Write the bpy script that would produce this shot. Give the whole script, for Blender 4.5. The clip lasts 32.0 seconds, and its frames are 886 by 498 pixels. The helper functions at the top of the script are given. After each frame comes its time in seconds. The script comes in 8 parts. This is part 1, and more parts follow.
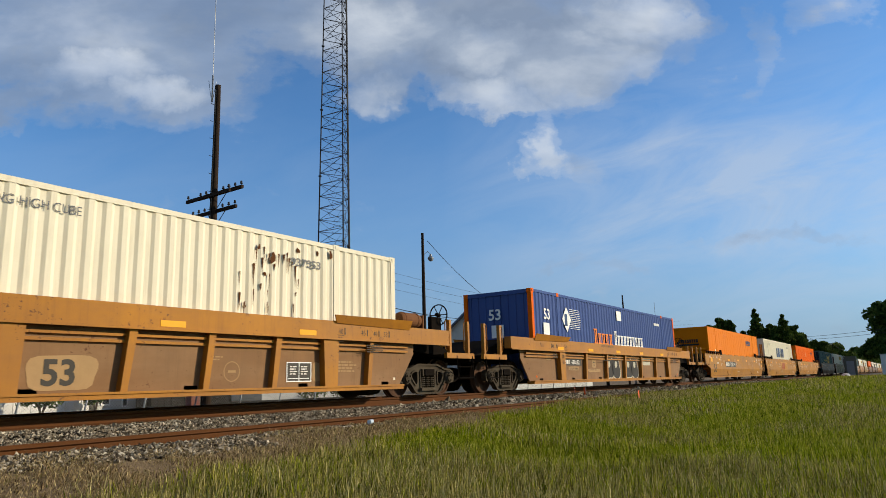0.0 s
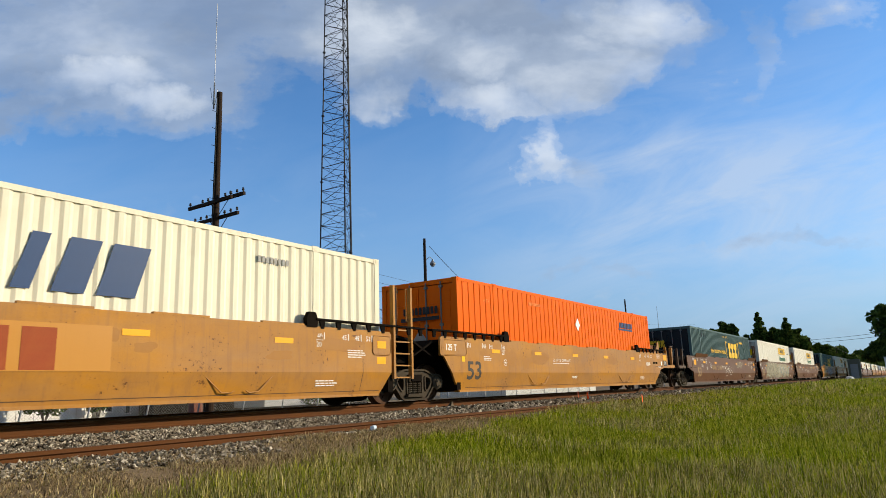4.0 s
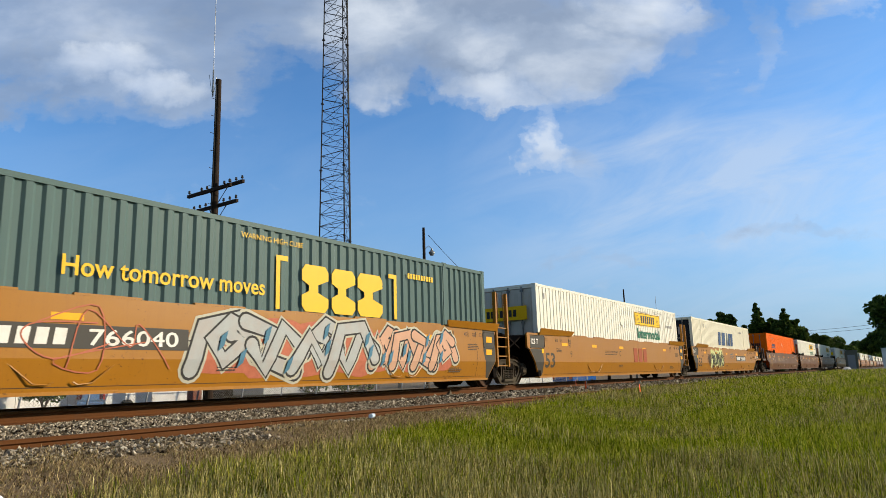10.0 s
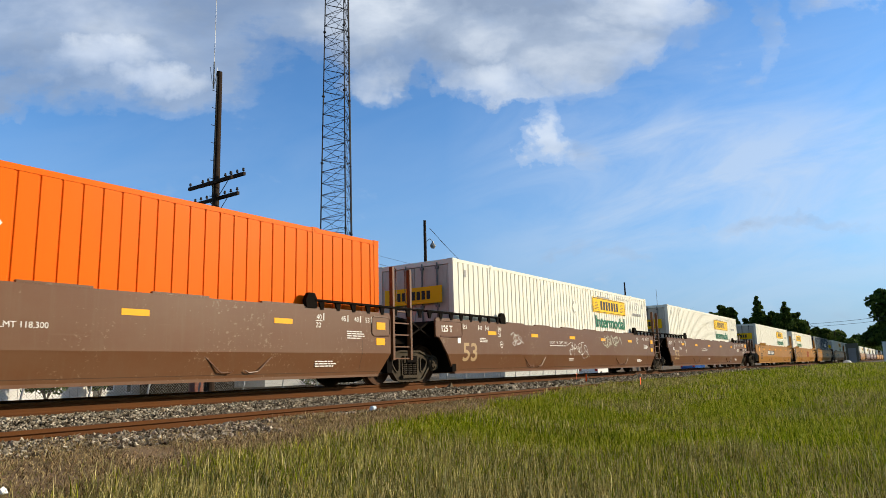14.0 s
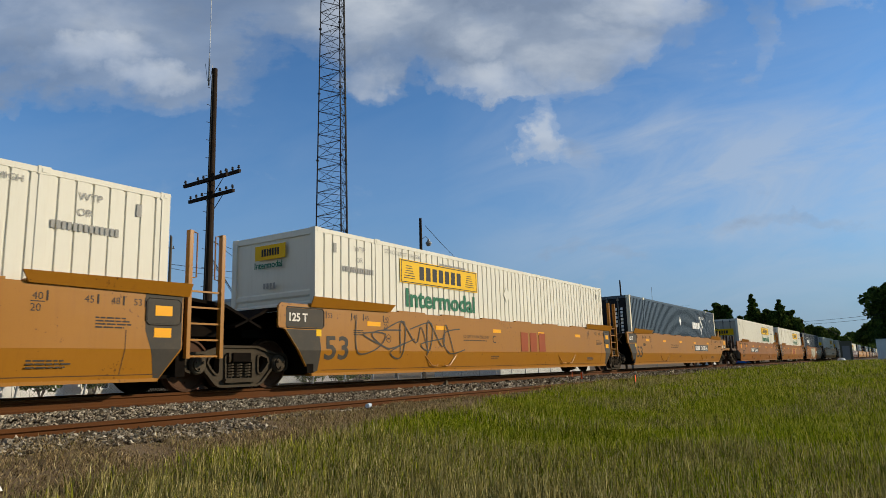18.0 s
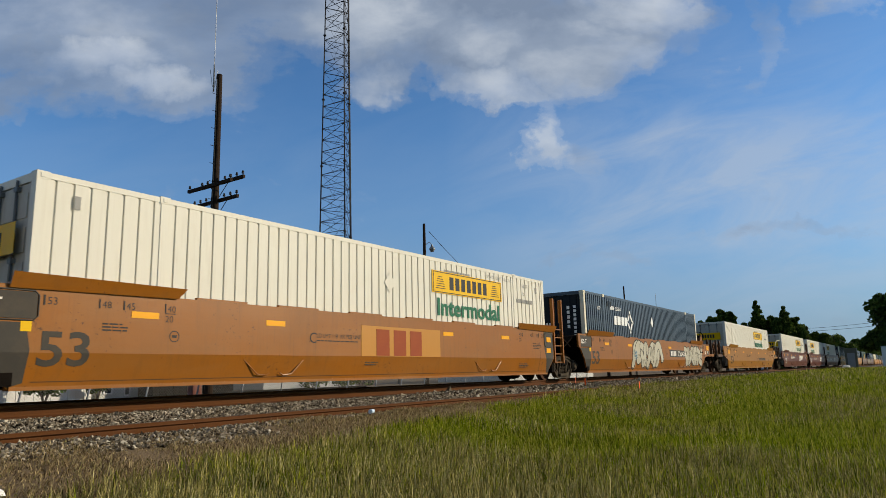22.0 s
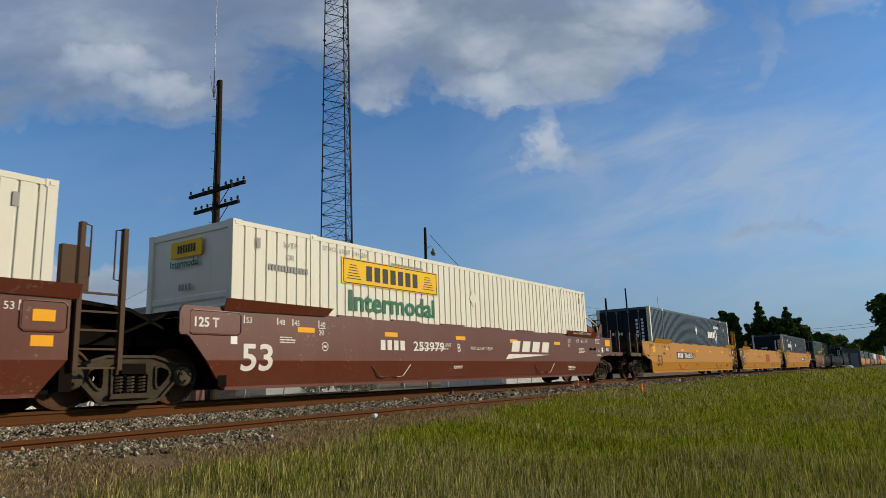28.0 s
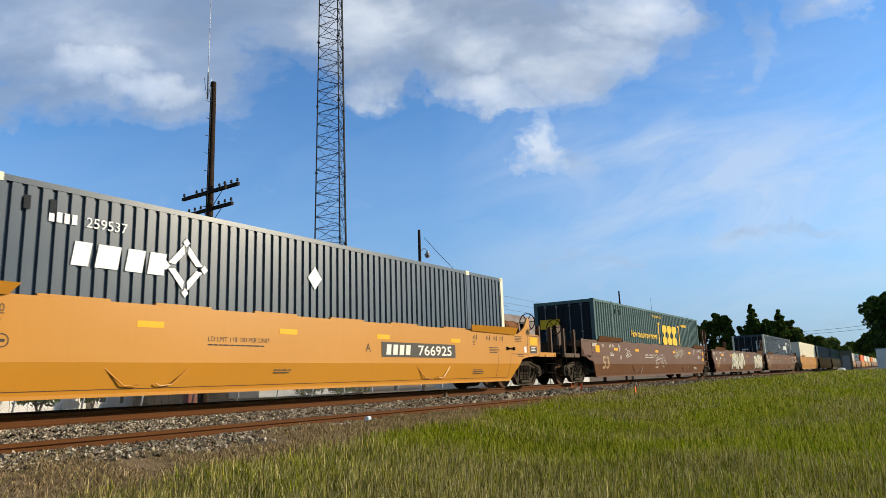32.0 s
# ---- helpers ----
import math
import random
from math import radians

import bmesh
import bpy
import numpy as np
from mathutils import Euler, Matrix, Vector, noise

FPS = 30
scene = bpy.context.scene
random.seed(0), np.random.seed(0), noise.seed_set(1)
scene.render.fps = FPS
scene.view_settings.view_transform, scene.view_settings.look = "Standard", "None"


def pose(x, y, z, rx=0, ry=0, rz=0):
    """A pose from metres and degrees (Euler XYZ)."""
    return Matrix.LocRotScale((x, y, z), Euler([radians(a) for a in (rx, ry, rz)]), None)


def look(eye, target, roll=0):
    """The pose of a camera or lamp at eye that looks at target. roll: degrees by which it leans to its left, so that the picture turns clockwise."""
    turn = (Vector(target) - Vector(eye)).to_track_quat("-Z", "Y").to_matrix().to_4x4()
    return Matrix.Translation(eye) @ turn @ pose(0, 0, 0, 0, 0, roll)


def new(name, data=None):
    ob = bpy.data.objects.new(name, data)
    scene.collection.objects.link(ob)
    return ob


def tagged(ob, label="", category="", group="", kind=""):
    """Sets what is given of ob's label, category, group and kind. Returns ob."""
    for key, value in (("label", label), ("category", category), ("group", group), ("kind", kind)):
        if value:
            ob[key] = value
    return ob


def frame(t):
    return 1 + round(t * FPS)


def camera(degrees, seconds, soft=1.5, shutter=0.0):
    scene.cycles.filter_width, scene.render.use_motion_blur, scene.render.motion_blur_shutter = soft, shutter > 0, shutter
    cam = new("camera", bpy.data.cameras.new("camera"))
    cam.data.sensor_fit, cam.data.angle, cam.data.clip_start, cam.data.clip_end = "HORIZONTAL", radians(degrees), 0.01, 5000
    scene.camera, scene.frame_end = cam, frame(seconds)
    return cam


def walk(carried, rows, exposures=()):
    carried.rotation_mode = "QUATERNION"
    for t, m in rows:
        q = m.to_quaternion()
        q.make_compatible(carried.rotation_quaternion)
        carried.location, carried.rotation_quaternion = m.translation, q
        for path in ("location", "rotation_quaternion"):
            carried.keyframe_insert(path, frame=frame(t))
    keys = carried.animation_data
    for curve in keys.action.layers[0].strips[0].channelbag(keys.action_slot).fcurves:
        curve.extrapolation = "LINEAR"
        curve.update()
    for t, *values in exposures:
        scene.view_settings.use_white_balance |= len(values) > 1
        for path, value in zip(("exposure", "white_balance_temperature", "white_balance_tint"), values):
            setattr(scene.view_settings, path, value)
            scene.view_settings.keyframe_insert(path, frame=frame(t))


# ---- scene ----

# camera: hand-held on one spot beside the line, turning slightly
EYE = (0.0, -11.191, 0.282)


def aim(yaw, pitch, roll):
    return pose(*EYE, 90 + pitch, 0, -yaw) @ pose(0, 0, 0, 0, 0, roll)


cam = camera(65.97, 32.0, soft=0.75, shutter=0.03)
PATH = (
    (0, 56.26, 11.18, -1.64), (0.5, 56.27, 11.32, -1.74), (1, 56.07, 11.38, -1.70), (1.5, 56.03, 11.45, -1.83),
    (2, 56.20, 11.42, -1.89), (2.5, 56.18, 11.28, -1.79), (3, 56.10, 11.34, -1.97), (3.5, 56.04, 11.56, -1.95),
    (5.5, 56.30, 11.73, -2.00), (6, 56.36, 11.80, -2.04), (6.5, 56.49, 11.64, -2.13), (7, 56.30, 11.73, -1.95),
    (7.5, 56.17, 11.57, -1.47), (8, 56.25, 11.28, -1.65), (8.5, 56.10, 11.15, -1.65), (9, 56.05, 11.09, -1.59),
    (9.5, 56.11, 10.94, -1.54), (10, 56.15, 10.71, -1.68), (10.5, 56.14, 10.73, -1.63), (11, 56.16, 10.95, -1.91),
    (11.5, 56.25, 10.84, -1.93), (12, 56.07, 10.57, -1.76), (12.5, 56.04, 10.47, -1.67), (13, 56.11, 10.32, -1.52),
    (13.5, 55.99, 9.76, -1.43), (14, 56.04, 10.11, -1.58), (14.5, 56.00, 9.89, -1.48), (16.5, 56.45, 9.78, -1.55),
    (17, 56.40, 9.73, -1.67), (17.5, 56.29, 9.68, -1.61), (18, 56.40, 9.90, -1.59), (18.5, 56.38, 10.39, -1.67),
    (19, 56.20, 10.77, -1.49), (19.5, 56.17, 10.80, -1.47), (20, 56.05, 10.91, -1.51), (20.5, 56.03, 10.99, -1.53),
    (21, 56.12, 10.94, -1.64), (21.5, 56.12, 10.57, -1.55), (22, 56.11, 10.39, -1.41), (22.5, 56.11, 10.42, -1.42),
    (23, 56.23, 10.57, -1.54), (23.5, 56.21, 10.61, -1.57), (24, 56.20, 10.70, -1.59), (24.5, 56.41, 10.71, -1.51),
    (25, 56.41, 10.69, -1.56), (25.5, 56.25, 10.65, -1.45), (27.5, 56.40, 10.58, -1.78), (28, 56.01, 10.70, -1.89),
    (28.5, 55.94, 10.54, -2.04), (29, 56.06, 10.64, -2.02), (29.5, 56.17, 10.75, -1.81), (30, 56.27, 10.76, -1.79),
    (30.5, 56.27, 10.73, -1.94), (31, 56.35, 10.84, -2.00), (31.5, 56.44, 10.88, -1.89), (32, 56.53, 10.88, -1.91),
)
# the clip's own automatic exposure, in stops
EXPOSURE = ((0, 0.0), (1, 0.22), (2, 0.4), (3, 0.2), (6, 0.25), (7, 0.25), (8, -0.12), (9, -0.2), (10, 0.25), (11, 0.15), (12, -0.2), (13, 0.1), (14, 0.3), (17, -0.05), (18, -0.2), (19, -0.25), (20, 0.3),
            (21, 0.05), (22, -0.2), (23, -0.05), (24, 0.27), (25, -0.15), (28, -0.3), (29, -0.2), (30, 0.27), (31, 0.35), (32, 0.3))
walk(cam, [(t, aim(a, b, c)) for t, a, b, c in PATH], EXPOSURE)

# daylight: a low western sun behind the viewer's right shoulder
TO_SUN = Vector((0.62, -0.70, 0.33)).normalized()
sun = new("sun", bpy.data.lights.new("sun", "SUN"))
sun.data.energy, sun.data.angle, sun.data.color = 5.0, radians(0.6), (1.0, 0.86, 0.64)
sun.matrix_world = look(TO_SUN * 50, (0, 0, 0))
scene.view_settings.exposure = 0.0


class Graph:
    """Short hand for building a node tree."""

    def __init__(self, tree):
        self.tree = tree
        tree.nodes.clear()

    def node(self, kind, inputs=None):
        n = self.tree.nodes.new(kind)
        for k, v in (inputs or {}).items():
            self.put(n.inputs[k], v)
        return n

    def put(self, socket, v):
        if isinstance(v, bpy.types.NodeSocket):
            self.tree.links.new(v, socket)
        else:
            socket.default_value = v

    def math(self, op, a, b=0.0, c=0.0, clamp=False):
        n = self.node("ShaderNodeMath", {0: a, 1: b, 2: c})
        n.operation, n.use_clamp = op, clamp
        return n.outputs[0]

    def noise(self, vec, scale, detail=4.0, rough=0.55, distort=0.0):
        n = self.node("ShaderNodeTexNoise", {"Vector": vec, "Scale": scale, "Detail": detail, "Roughness": rough, "Distortion": distort})
        return n.outputs[0]

    def ramp(self, fac, stops, interp="LINEAR"):
        n = self.node("ShaderNodeValToRGB", {0: fac})
        n.color_ramp.interpolation = interp
        while len(n.color_ramp.elements) < len(stops):
            n.color_ramp.elements.new(0.5)
        for e, (p, c) in zip(n.color_ramp.elements, stops):
            e.position = p
            e.color = (*c, 1) if len(c) == 3 else c
        return n.outputs[0]

    def mix(self, fac, a, b, blend="MIX"):
        n = self.node("ShaderNodeMix")
        n.data_type, n.blend_type = "RGBA", blend
        self.put(n.inputs[0], fac)
        for s, v in ((n.inputs[6], a), (n.inputs[7], b)):
            self.put(s, (*v, 1) if isinstance(v, tuple) and len(v) == 3 else v)
        return n.outputs[2]


def gray(v):
    return (v, v, v)


# sky: clear evening blue with cumulus overhead and thin cirrus towards the right
world = bpy.data.worlds.new("sky")
scene.world = world
world.use_nodes = True
g = Graph(world.node_tree)
sky = g.node("ShaderNodeTexSky")
sky.sky_type, sky.sun_disc = "NISHITA", False
sky.sun_elevation = math.asin(TO_SUN.z)
sky.sun_rotation = math.atan2(TO_SUN.x, TO_SUN.y)
sky.air_density, sky.dust_density, sky.ozone_density = 1.0, 0.6, 2.5
way = g.node("ShaderNodeTexCoord").outputs["Generated"]
base = aim(56.2, 10.8, -1.65).to_3x3()


def along(v):
    n = g.node("ShaderNodeVectorMath", {0: way, 1: tuple(v)})
    n.operation = "DOT_PRODUCT"
    return n.outputs["Value"]


ahead = g.math("MAXIMUM", along(-base.col[2]), 0.15)
across = g.math("DIVIDE", along(base.col[0]), ahead)
upward = g.math("DIVIDE", along(base.col[1]), ahead)
flat = g.node("ShaderNodeCombineXYZ", {0: across, 1: upward, 2: 0.0}).outputs[0]
wide = g.node("ShaderNodeMapping", {"Vector": flat, "Scale": (1.0, 2.0, 1.0), "Rotation": (0, 0, radians(16))}).outputs[0]
# soft cloud banks: centre and half-size in tangents of the viewing angle, and how full they are
BANKS = ((-0.58, 0.33, 0.20, 0.10, 0.62), (-0.47, 0.26, 0.17, 0.070, 0.58), (-0.66, 0.215, 0.06, 0.028, 0.6), (-0.33, 0.235, 0.10, 0.050, 0.45), (-0.30, 0.36, 0.26, 0.08, 0.70),
         (-0.02, 0.33, 0.19, 0.085, 1.0), (0.13, 0.30, 0.16, 0.085, 1.0), (0.27, 0.335, 0.12, 0.075, 0.9), (0.06, 0.225, 0.06, 0.022, 0.6), (0.20, 0.265, 0.05, 0.028, 0.6),
         (-0.11, 0.225, 0.045, 0.030, 0.7), (0.135, 0.155, 0.034, 0.045, 0.62), (0.19, 0.125, 0.075, 0.022, 0.5), (-0.62, -0.07, 0.17, 0.055, 1), (-0.50, -0.055, 0.09, 0.040, 0.9),
         (0.56, 0.36, 0.06, 0.035, 0.4), (0.47, 0.020, 0.14, 0.013, 0.42), (0.20, -0.018, 0.08, 0.010, 0.3), (0.46, 0.31, 0.022, 0.07, 0.3))
# the banks' outlines are torn by turbulence at two scales
swirl = g.node("ShaderNodeTexNoise", {"Vector": flat, "Scale": 8.5, "Detail": 9.0, "Roughness": 0.60}).outputs["Color"]
tear = g.node("ShaderNodeSeparateColor", {0: swirl})
ax = g.math("ADD", across, g.math("MULTIPLY", g.math("SUBTRACT", tear.outputs[0], 0.5), 0.20))
ay = g.math("ADD", upward, g.math("MULTIPLY", g.math("SUBTRACT", tear.outputs[1], 0.5), 0.12))
mask = 0.0
for cx, cy, sx, sy, full in BANKS:
    a = g.math("POWER", g.math("DIVIDE", g.math("SUBTRACT", ax, cx), sx * 1.3), 2.0)
    b = g.math("POWER", g.math("DIVIDE", g.math("SUBTRACT", ay, cy), sy * 1.3), 2.0)
    m = g.math("MULTIPLY", g.math("SUBTRACT", 1.0, g.math("ADD", a, b), clamp=True), full)
    mask = m if mask == 0.0 else g.math("ADD", mask, g.math("MULTIPLY", m, g.math("SUBTRACT", 1.0, mask)))
puff = g.noise(wide, 5.5, 10.0, 0.58, 0.25)
fine = g.noise(wide, 17.0, 8.0, 0.62, 0.2)
dense = g.math("ADD", g.math("MULTIPLY", g.math("SUBTRACT", puff, 0.5), 1.25), g.math("MULTIPLY", g.math("SUBTRACT", fine, 0.5), 0.55))
body = g.math("ADD", dense, g.math("SUBTRACT", g.math("MULTIPLY", mask, 1.10), 0.10))
cloud = g.ramp(body, ((0.04, gray(0)), (0.26, gray(0.22)), (0.56, gray(0.66)), (0.98, gray(0.90))), "EASE")
slant = g.node("ShaderNodeMapping", {"Vector": flat, "Rotation": (0, 0, radians(-17))}).outputs[0]
streak = g.node("ShaderNodeMapping", {"Vector": slant, "Scale": (1.0, 3.6, 1.0)}).outputs[0]
wisp = g.noise(streak, 3.2, 9.0, 0.6, 0.6)
haze_x = g.ramp(across, ((0.0, gray(0.12)), (0.12, gray(0.55)), (0.30, gray(1.0)), (0.60, gray(0.9))))
haze_y = g.ramp(g.math("ADD", upward, 0.3), ((0.12, gray(0.15)), (0.22, gray(0.45)), (0.34, gray(0.95)), (0.44, gray(1.0)), (0.53, gray(0.45)), (0.64, gray(0.08))))
thin = g.math("MULTIPLY", g.math("MULTIPLY", g.ramp(wisp, ((0.34, gray(0.18)), (0.62, gray(1.0)))), haze_x), haze_y)
low = g.ramp(g.math("ADD", upward, 0.25), ((0.0, gray(1.0)), (0.14, gray(0.85)), (0.28, gray(0.30)), (0.42, gray(0.0))))
# where the low sun catches the flanks of the banks
GLOWS = ((-0.53, 0.275, 0.10, 0.028), (-0.40, 0.240, 0.07, 0.025), (-0.10, 0.33, 0.13, 0.05), (0.21, 0.285, 0.12, 0.06), (0.05, 0.31, 0.10, 0.04), (0.29, 0.335, 0.09, 0.05), (0.135, 0.155, 0.05, 0.06),
         (-0.56, -0.05, 0.20, 0.08), (-0.11, 0.23, 0.04, 0.03), (0.06, 0.235, 0.07, 0.03))
glow = 0.0
for cx, cy, sx, sy in GLOWS:
    a = g.math("POWER", g.math("DIVIDE", g.math("SUBTRACT", ax, cx), sx * 1.2), 2.0)
    b = g.math("POWER", g.math("DIVIDE", g.math("SUBTRACT", ay, cy), sy * 1.2), 2.0)
    m = g.math("SUBTRACT", 1.0, g.math("ADD", a, b), clamp=True)
    glow = m if glow == 0.0 else g.math("MAXIMUM", glow, m)
lit = g.math("ADD", g.noise(wide, 3.6, 7.0, 0.52, 0.2), g.math("ADD", g.math("MULTIPLY", g.math("SUBTRACT", 0.55, body), 0.22), g.math("MULTIPLY", glow, 0.22)))
shade = g.ramp(lit, ((0.40, (0.255, 0.32, 0.43)), (0.54, (0.345, 0.415, 0.525)), (0.76, (0.68, 0.73, 0.79))))
blue = g.mix(1.0, sky.outputs[0], (0.076, 0.124, 0.165), "MULTIPLY")
veil = g.mix(g.math("MULTIPLY", low, 0.85), blue, (0.235, 0.335, 0.50))
veil = g.mix(g.math("MULTIPLY", thin, 0.66), veil, (0.52, 0.60, 0.71))
# unseen broken cloud deck added overhead and behind, grey to dim and whiten skylight
aloft = g.math("ADD", g.node("ShaderNodeSeparateXYZ", {0: way}).outputs[2], 0.0)
deck = g.node("ShaderNodeVectorMath", {0: way, 1: (1.0, 1.0, 2.2)})
deck.operation = "MULTIPLY"
sheet = g.ramp(g.noise(deck.outputs[0], 2.6, 7.0, 0.55, 0.3), ((0.36, gray(0.15)), (0.56, gray(0.92))))
cover = g.math("MULTIPLY", sheet, g.ramp(aloft, ((0.50, gray(0)), (0.64, gray(1)))))
rear = g.math("MULTIPLY", sheet, g.math("MULTIPLY", g.ramp(g.math("MULTIPLY", along(-base.col[2]), -1.0), ((0.0, gray(0)), (0.25, gray(0.8)))), g.ramp(aloft, ((0.02, gray(0)), (0.2, gray(1))))))
full = g.mix(g.math("MAXIMUM", cover, rear), g.mix(cloud, veil, shade), (0.22, 0.225, 0.245))
g.node("ShaderNodeOutputWorld", {"Surface": g.node("ShaderNodeBackground", {"Color": full, "Strength": 1.0}).outputs[0]})

# ---- materials ----


def surface(name, colour, rough=0.6, metal=0.0, grain=0.15, scale=3.0, dirt=0.0, dirt_colour=(0.10, 0.07, 0.05), streaks=0.0, bump=0.1, fine=40.0, spec=0.12, jitter=0.0,
            fade=0.0, fade_colour=(0.3, 0.2, 0.12), chips=0.0, chip_colour=(0.09, 0.035, 0.014)):
    """A worn real-world surface: tone drift, fine grain, dirt patches, streaks that run down, chalky fading and rusty chips."""
    m = bpy.data.materials.new(name)
    m.use_nodes = True
    g = Graph(m.node_tree)
    at = g.node("ShaderNodeTexCoord").outputs["Object"]
    if fade or chips or streaks:
        # no two objects show the same stretch of the wear
        rnd = g.node("ShaderNodeObjectInfo").outputs["Random"]
        shift = g.node("ShaderNodeCombineXYZ", {0: g.math("MULTIPLY", rnd, 61.0), 1: g.math("MULTIPLY", rnd, 23.0), 2: 0.0}).outputs[0]
        n = g.node("ShaderNodeVectorMath", {0: at, 1: shift})
        at = n.outputs[0]
    big = g.noise(at, scale, 5.0, 0.6)
    small = g.noise(at, fine, 4.0, 0.6)
    lo, hi = [tuple(max(0, c * k) for c in colour) for k in (1 - grain, 1 + grain)]
    col = g.mix(g.math("ADD", g.math("MULTIPLY", big, 0.65), g.math("MULTIPLY", small, 0.35)), lo, hi)
    if jitter:
        rnd = g.node("ShaderNodeObjectInfo").outputs["Random"]
        col = g.mix(1.0, col, g.ramp(rnd, ((0.0, gray(1 - jitter)), (1.0, gray(1 + jitter)))), "MULTIPLY")
    if fade:
        level = g.node("ShaderNodeMapping", {"Vector": at, "Scale": (0.35, 0.35, 1.5)}).outputs[0]
        col = g.mix(g.ramp(g.noise(level, 1.1, 7.0, 0.62, 0.3), ((0.42, gray(0)), (0.68, gray(fade)))), col, fade_colour)
    if dirt:
        patch = g.ramp(g.noise(at, scale * 0.7, 8.0, 0.7), ((0.52 - 0.2 * dirt, gray(0)), (0.80, gray(dirt))))
        col = g.mix(patch, col, dirt_colour)
    if streaks:
        run = g.node("ShaderNodeMapping", {"Vector": at, "Scale": (6.0, 6.0, 0.45)}).outputs[0]
        col = g.mix(g.ramp(g.noise(run, 1.6, 6.0, 0.65), ((0.52, gray(0)), (0.78, gray(streaks)))), col, dirt_colour)
        thread = g.node("ShaderNodeMapping", {"Vector": at, "Scale": (22.0, 22.0, 0.7)}).outputs[0]
        col = g.mix(g.ramp(g.noise(thread, 1.3, 3.0, 0.6), ((0.60, gray(0)), (0.80, gray(streaks * 0.8)))), col, dirt_colour)
    if chips:
        rust = g.math("ADD", g.math("MULTIPLY", g.noise(at, 14.0, 6.0, 0.7), 0.75), g.math("MULTIPLY", g.noise(at, 1.3, 4.0, 0.6), 0.35))
        col = g.mix(g.ramp(rust, ((0.665 - 0.06 * chips, gray(0)), (0.70 - 0.05 * chips, gray(0.85)))), col, chip_colour)
        scrape = g.node("ShaderNodeMapping", {"Vector": at, "Scale": (0.7, 1.0, 26.0)}).outputs[0]
        col = g.mix(g.ramp(g.noise(scrape, 1.0, 3.0, 0.6), ((0.66, gray(0)), (0.74, gray(0.35 * chips)))), col, chip_colour)
    b = g.node("ShaderNodeBump", {"Height": g.math("ADD", small, big), "Strength": bump, "Distance": 0.01})
    r = g.math("ADD", rough - 0.08, g.math("MULTIPLY", big, 0.16))
    p = g.node("ShaderNodeBsdfPrincipled", {"Base Color": col, "Roughness": r, "Metallic": metal, "Normal": b.outputs[0], "Specular IOR Level": spec})
    g.node("ShaderNodeOutputMaterial", {"Surface": p.outputs[0]})
    return m


BROWN = (0.116, 0.046, 0.018)
PAINT = {
    "yellow": surface("yellow_car_paint", (0.315, 0.130, 0.010), 0.34, grain=0.16, scale=0.6, dirt=0.3, dirt_colour=(0.23, 0.088, 0.014), streaks=0.35, bump=0.03, spec=0.20, fade=0.25, fade_colour=(0.32, 0.145, 0.032), chips=0.06),
    "dull": surface("dull_orange_car_paint", (0.28, 0.094, 0.007), 0.36, grain=0.18, scale=0.6, dirt=0.5, dirt_colour=(0.15, 0.066, 0.018), streaks=0.45, bump=0.03, spec=0.20, fade=0.40, fade_colour=(0.27, 0.125, 0.036), chips=0.12),
    "bright": surface("fresh_yellow_car_paint", (0.44, 0.190, 0.019), 0.36, grain=0.08, scale=0.6, dirt=0.14, dirt_colour=(0.33, 0.14, 0.012), streaks=0.2, bump=0.03, spec=0.20, fade=0.15, fade_colour=(0.44, 0.22, 0.055)),
    "faded": surface("faded_yellow_car_paint", (0.40, 0.172, 0.016), 0.5, grain=0.3, scale=0.9, dirt=0.65, dirt_colour=(0.17, 0.090, 0.050), streaks=0.55, bump=0.05, spec=0.12, fade=0.5, fade_colour=(0.34, 0.19, 0.09), chips=0.25),
    "tan": surface("faded_tan_car_paint", (0.40, 0.160, 0.008), 0.6, grain=0.2, scale=0.8, dirt=0.6, dirt_colour=(0.17, 0.072, 0.020), streaks=0.45, bump=0.05, spec=0.2, fade=0.5, fade_colour=(0.28, 0.12, 0.03), chips=0.2),
    "brown": surface("brown_car_paint", BROWN, 0.36, grain=0.15, scale=0.7, dirt=0.45, dirt_colour=(0.14, 0.085, 0.048), streaks=0.35, bump=0.03, spec=0.18, fade=0.3, fade_colour=(0.145, 0.072, 0.038), chips=0.3, chip_colour=(0.20, 0.13, 0.08)),
    "maroon": surface("maroon_car_paint", (0.105, 0.025, 0.012), 0.32, grain=0.12, scale=0.7, dirt=0.25, dirt_colour=(0.14, 0.072, 0.05), streaks=0.25, bump=0.02, spec=0.26, fade=0.15, fade_colour=(0.14, 0.055, 0.035), chips=0.15, chip_colour=(0.18, 0.12, 0.09)),
}
RIB_PANEL = surface("grime_brown_side_panel", (0.22, 0.112, 0.046), 0.7, grain=0.2, scale=0.9, dirt=0.6, dirt_colour=(0.14, 0.075, 0.036), streaks=0.5, bump=0.04, spec=0.15, fade=0.6, fade_colour=(0.29, 0.17, 0.085), chips=0.15)
LOCK_STEEL = surface("dull_zinc_lock_bar", (0.15, 0.15, 0.14), 0.55, 0.2, 0.2, 3.0, 0.3, (0.06, 0.05, 0.04), spec=0.3)
# grimy steel, taken near black so its colour holds the shade under the wagons
STEEL_DARK = surface("shade_dark_grimy_steel", (0.008, 0.0062, 0.005), 0.9, 0.0, 0.45, 4.0, 0.4, (0.022, 0.015, 0.010), 0.2, 0.3, spec=0.02)
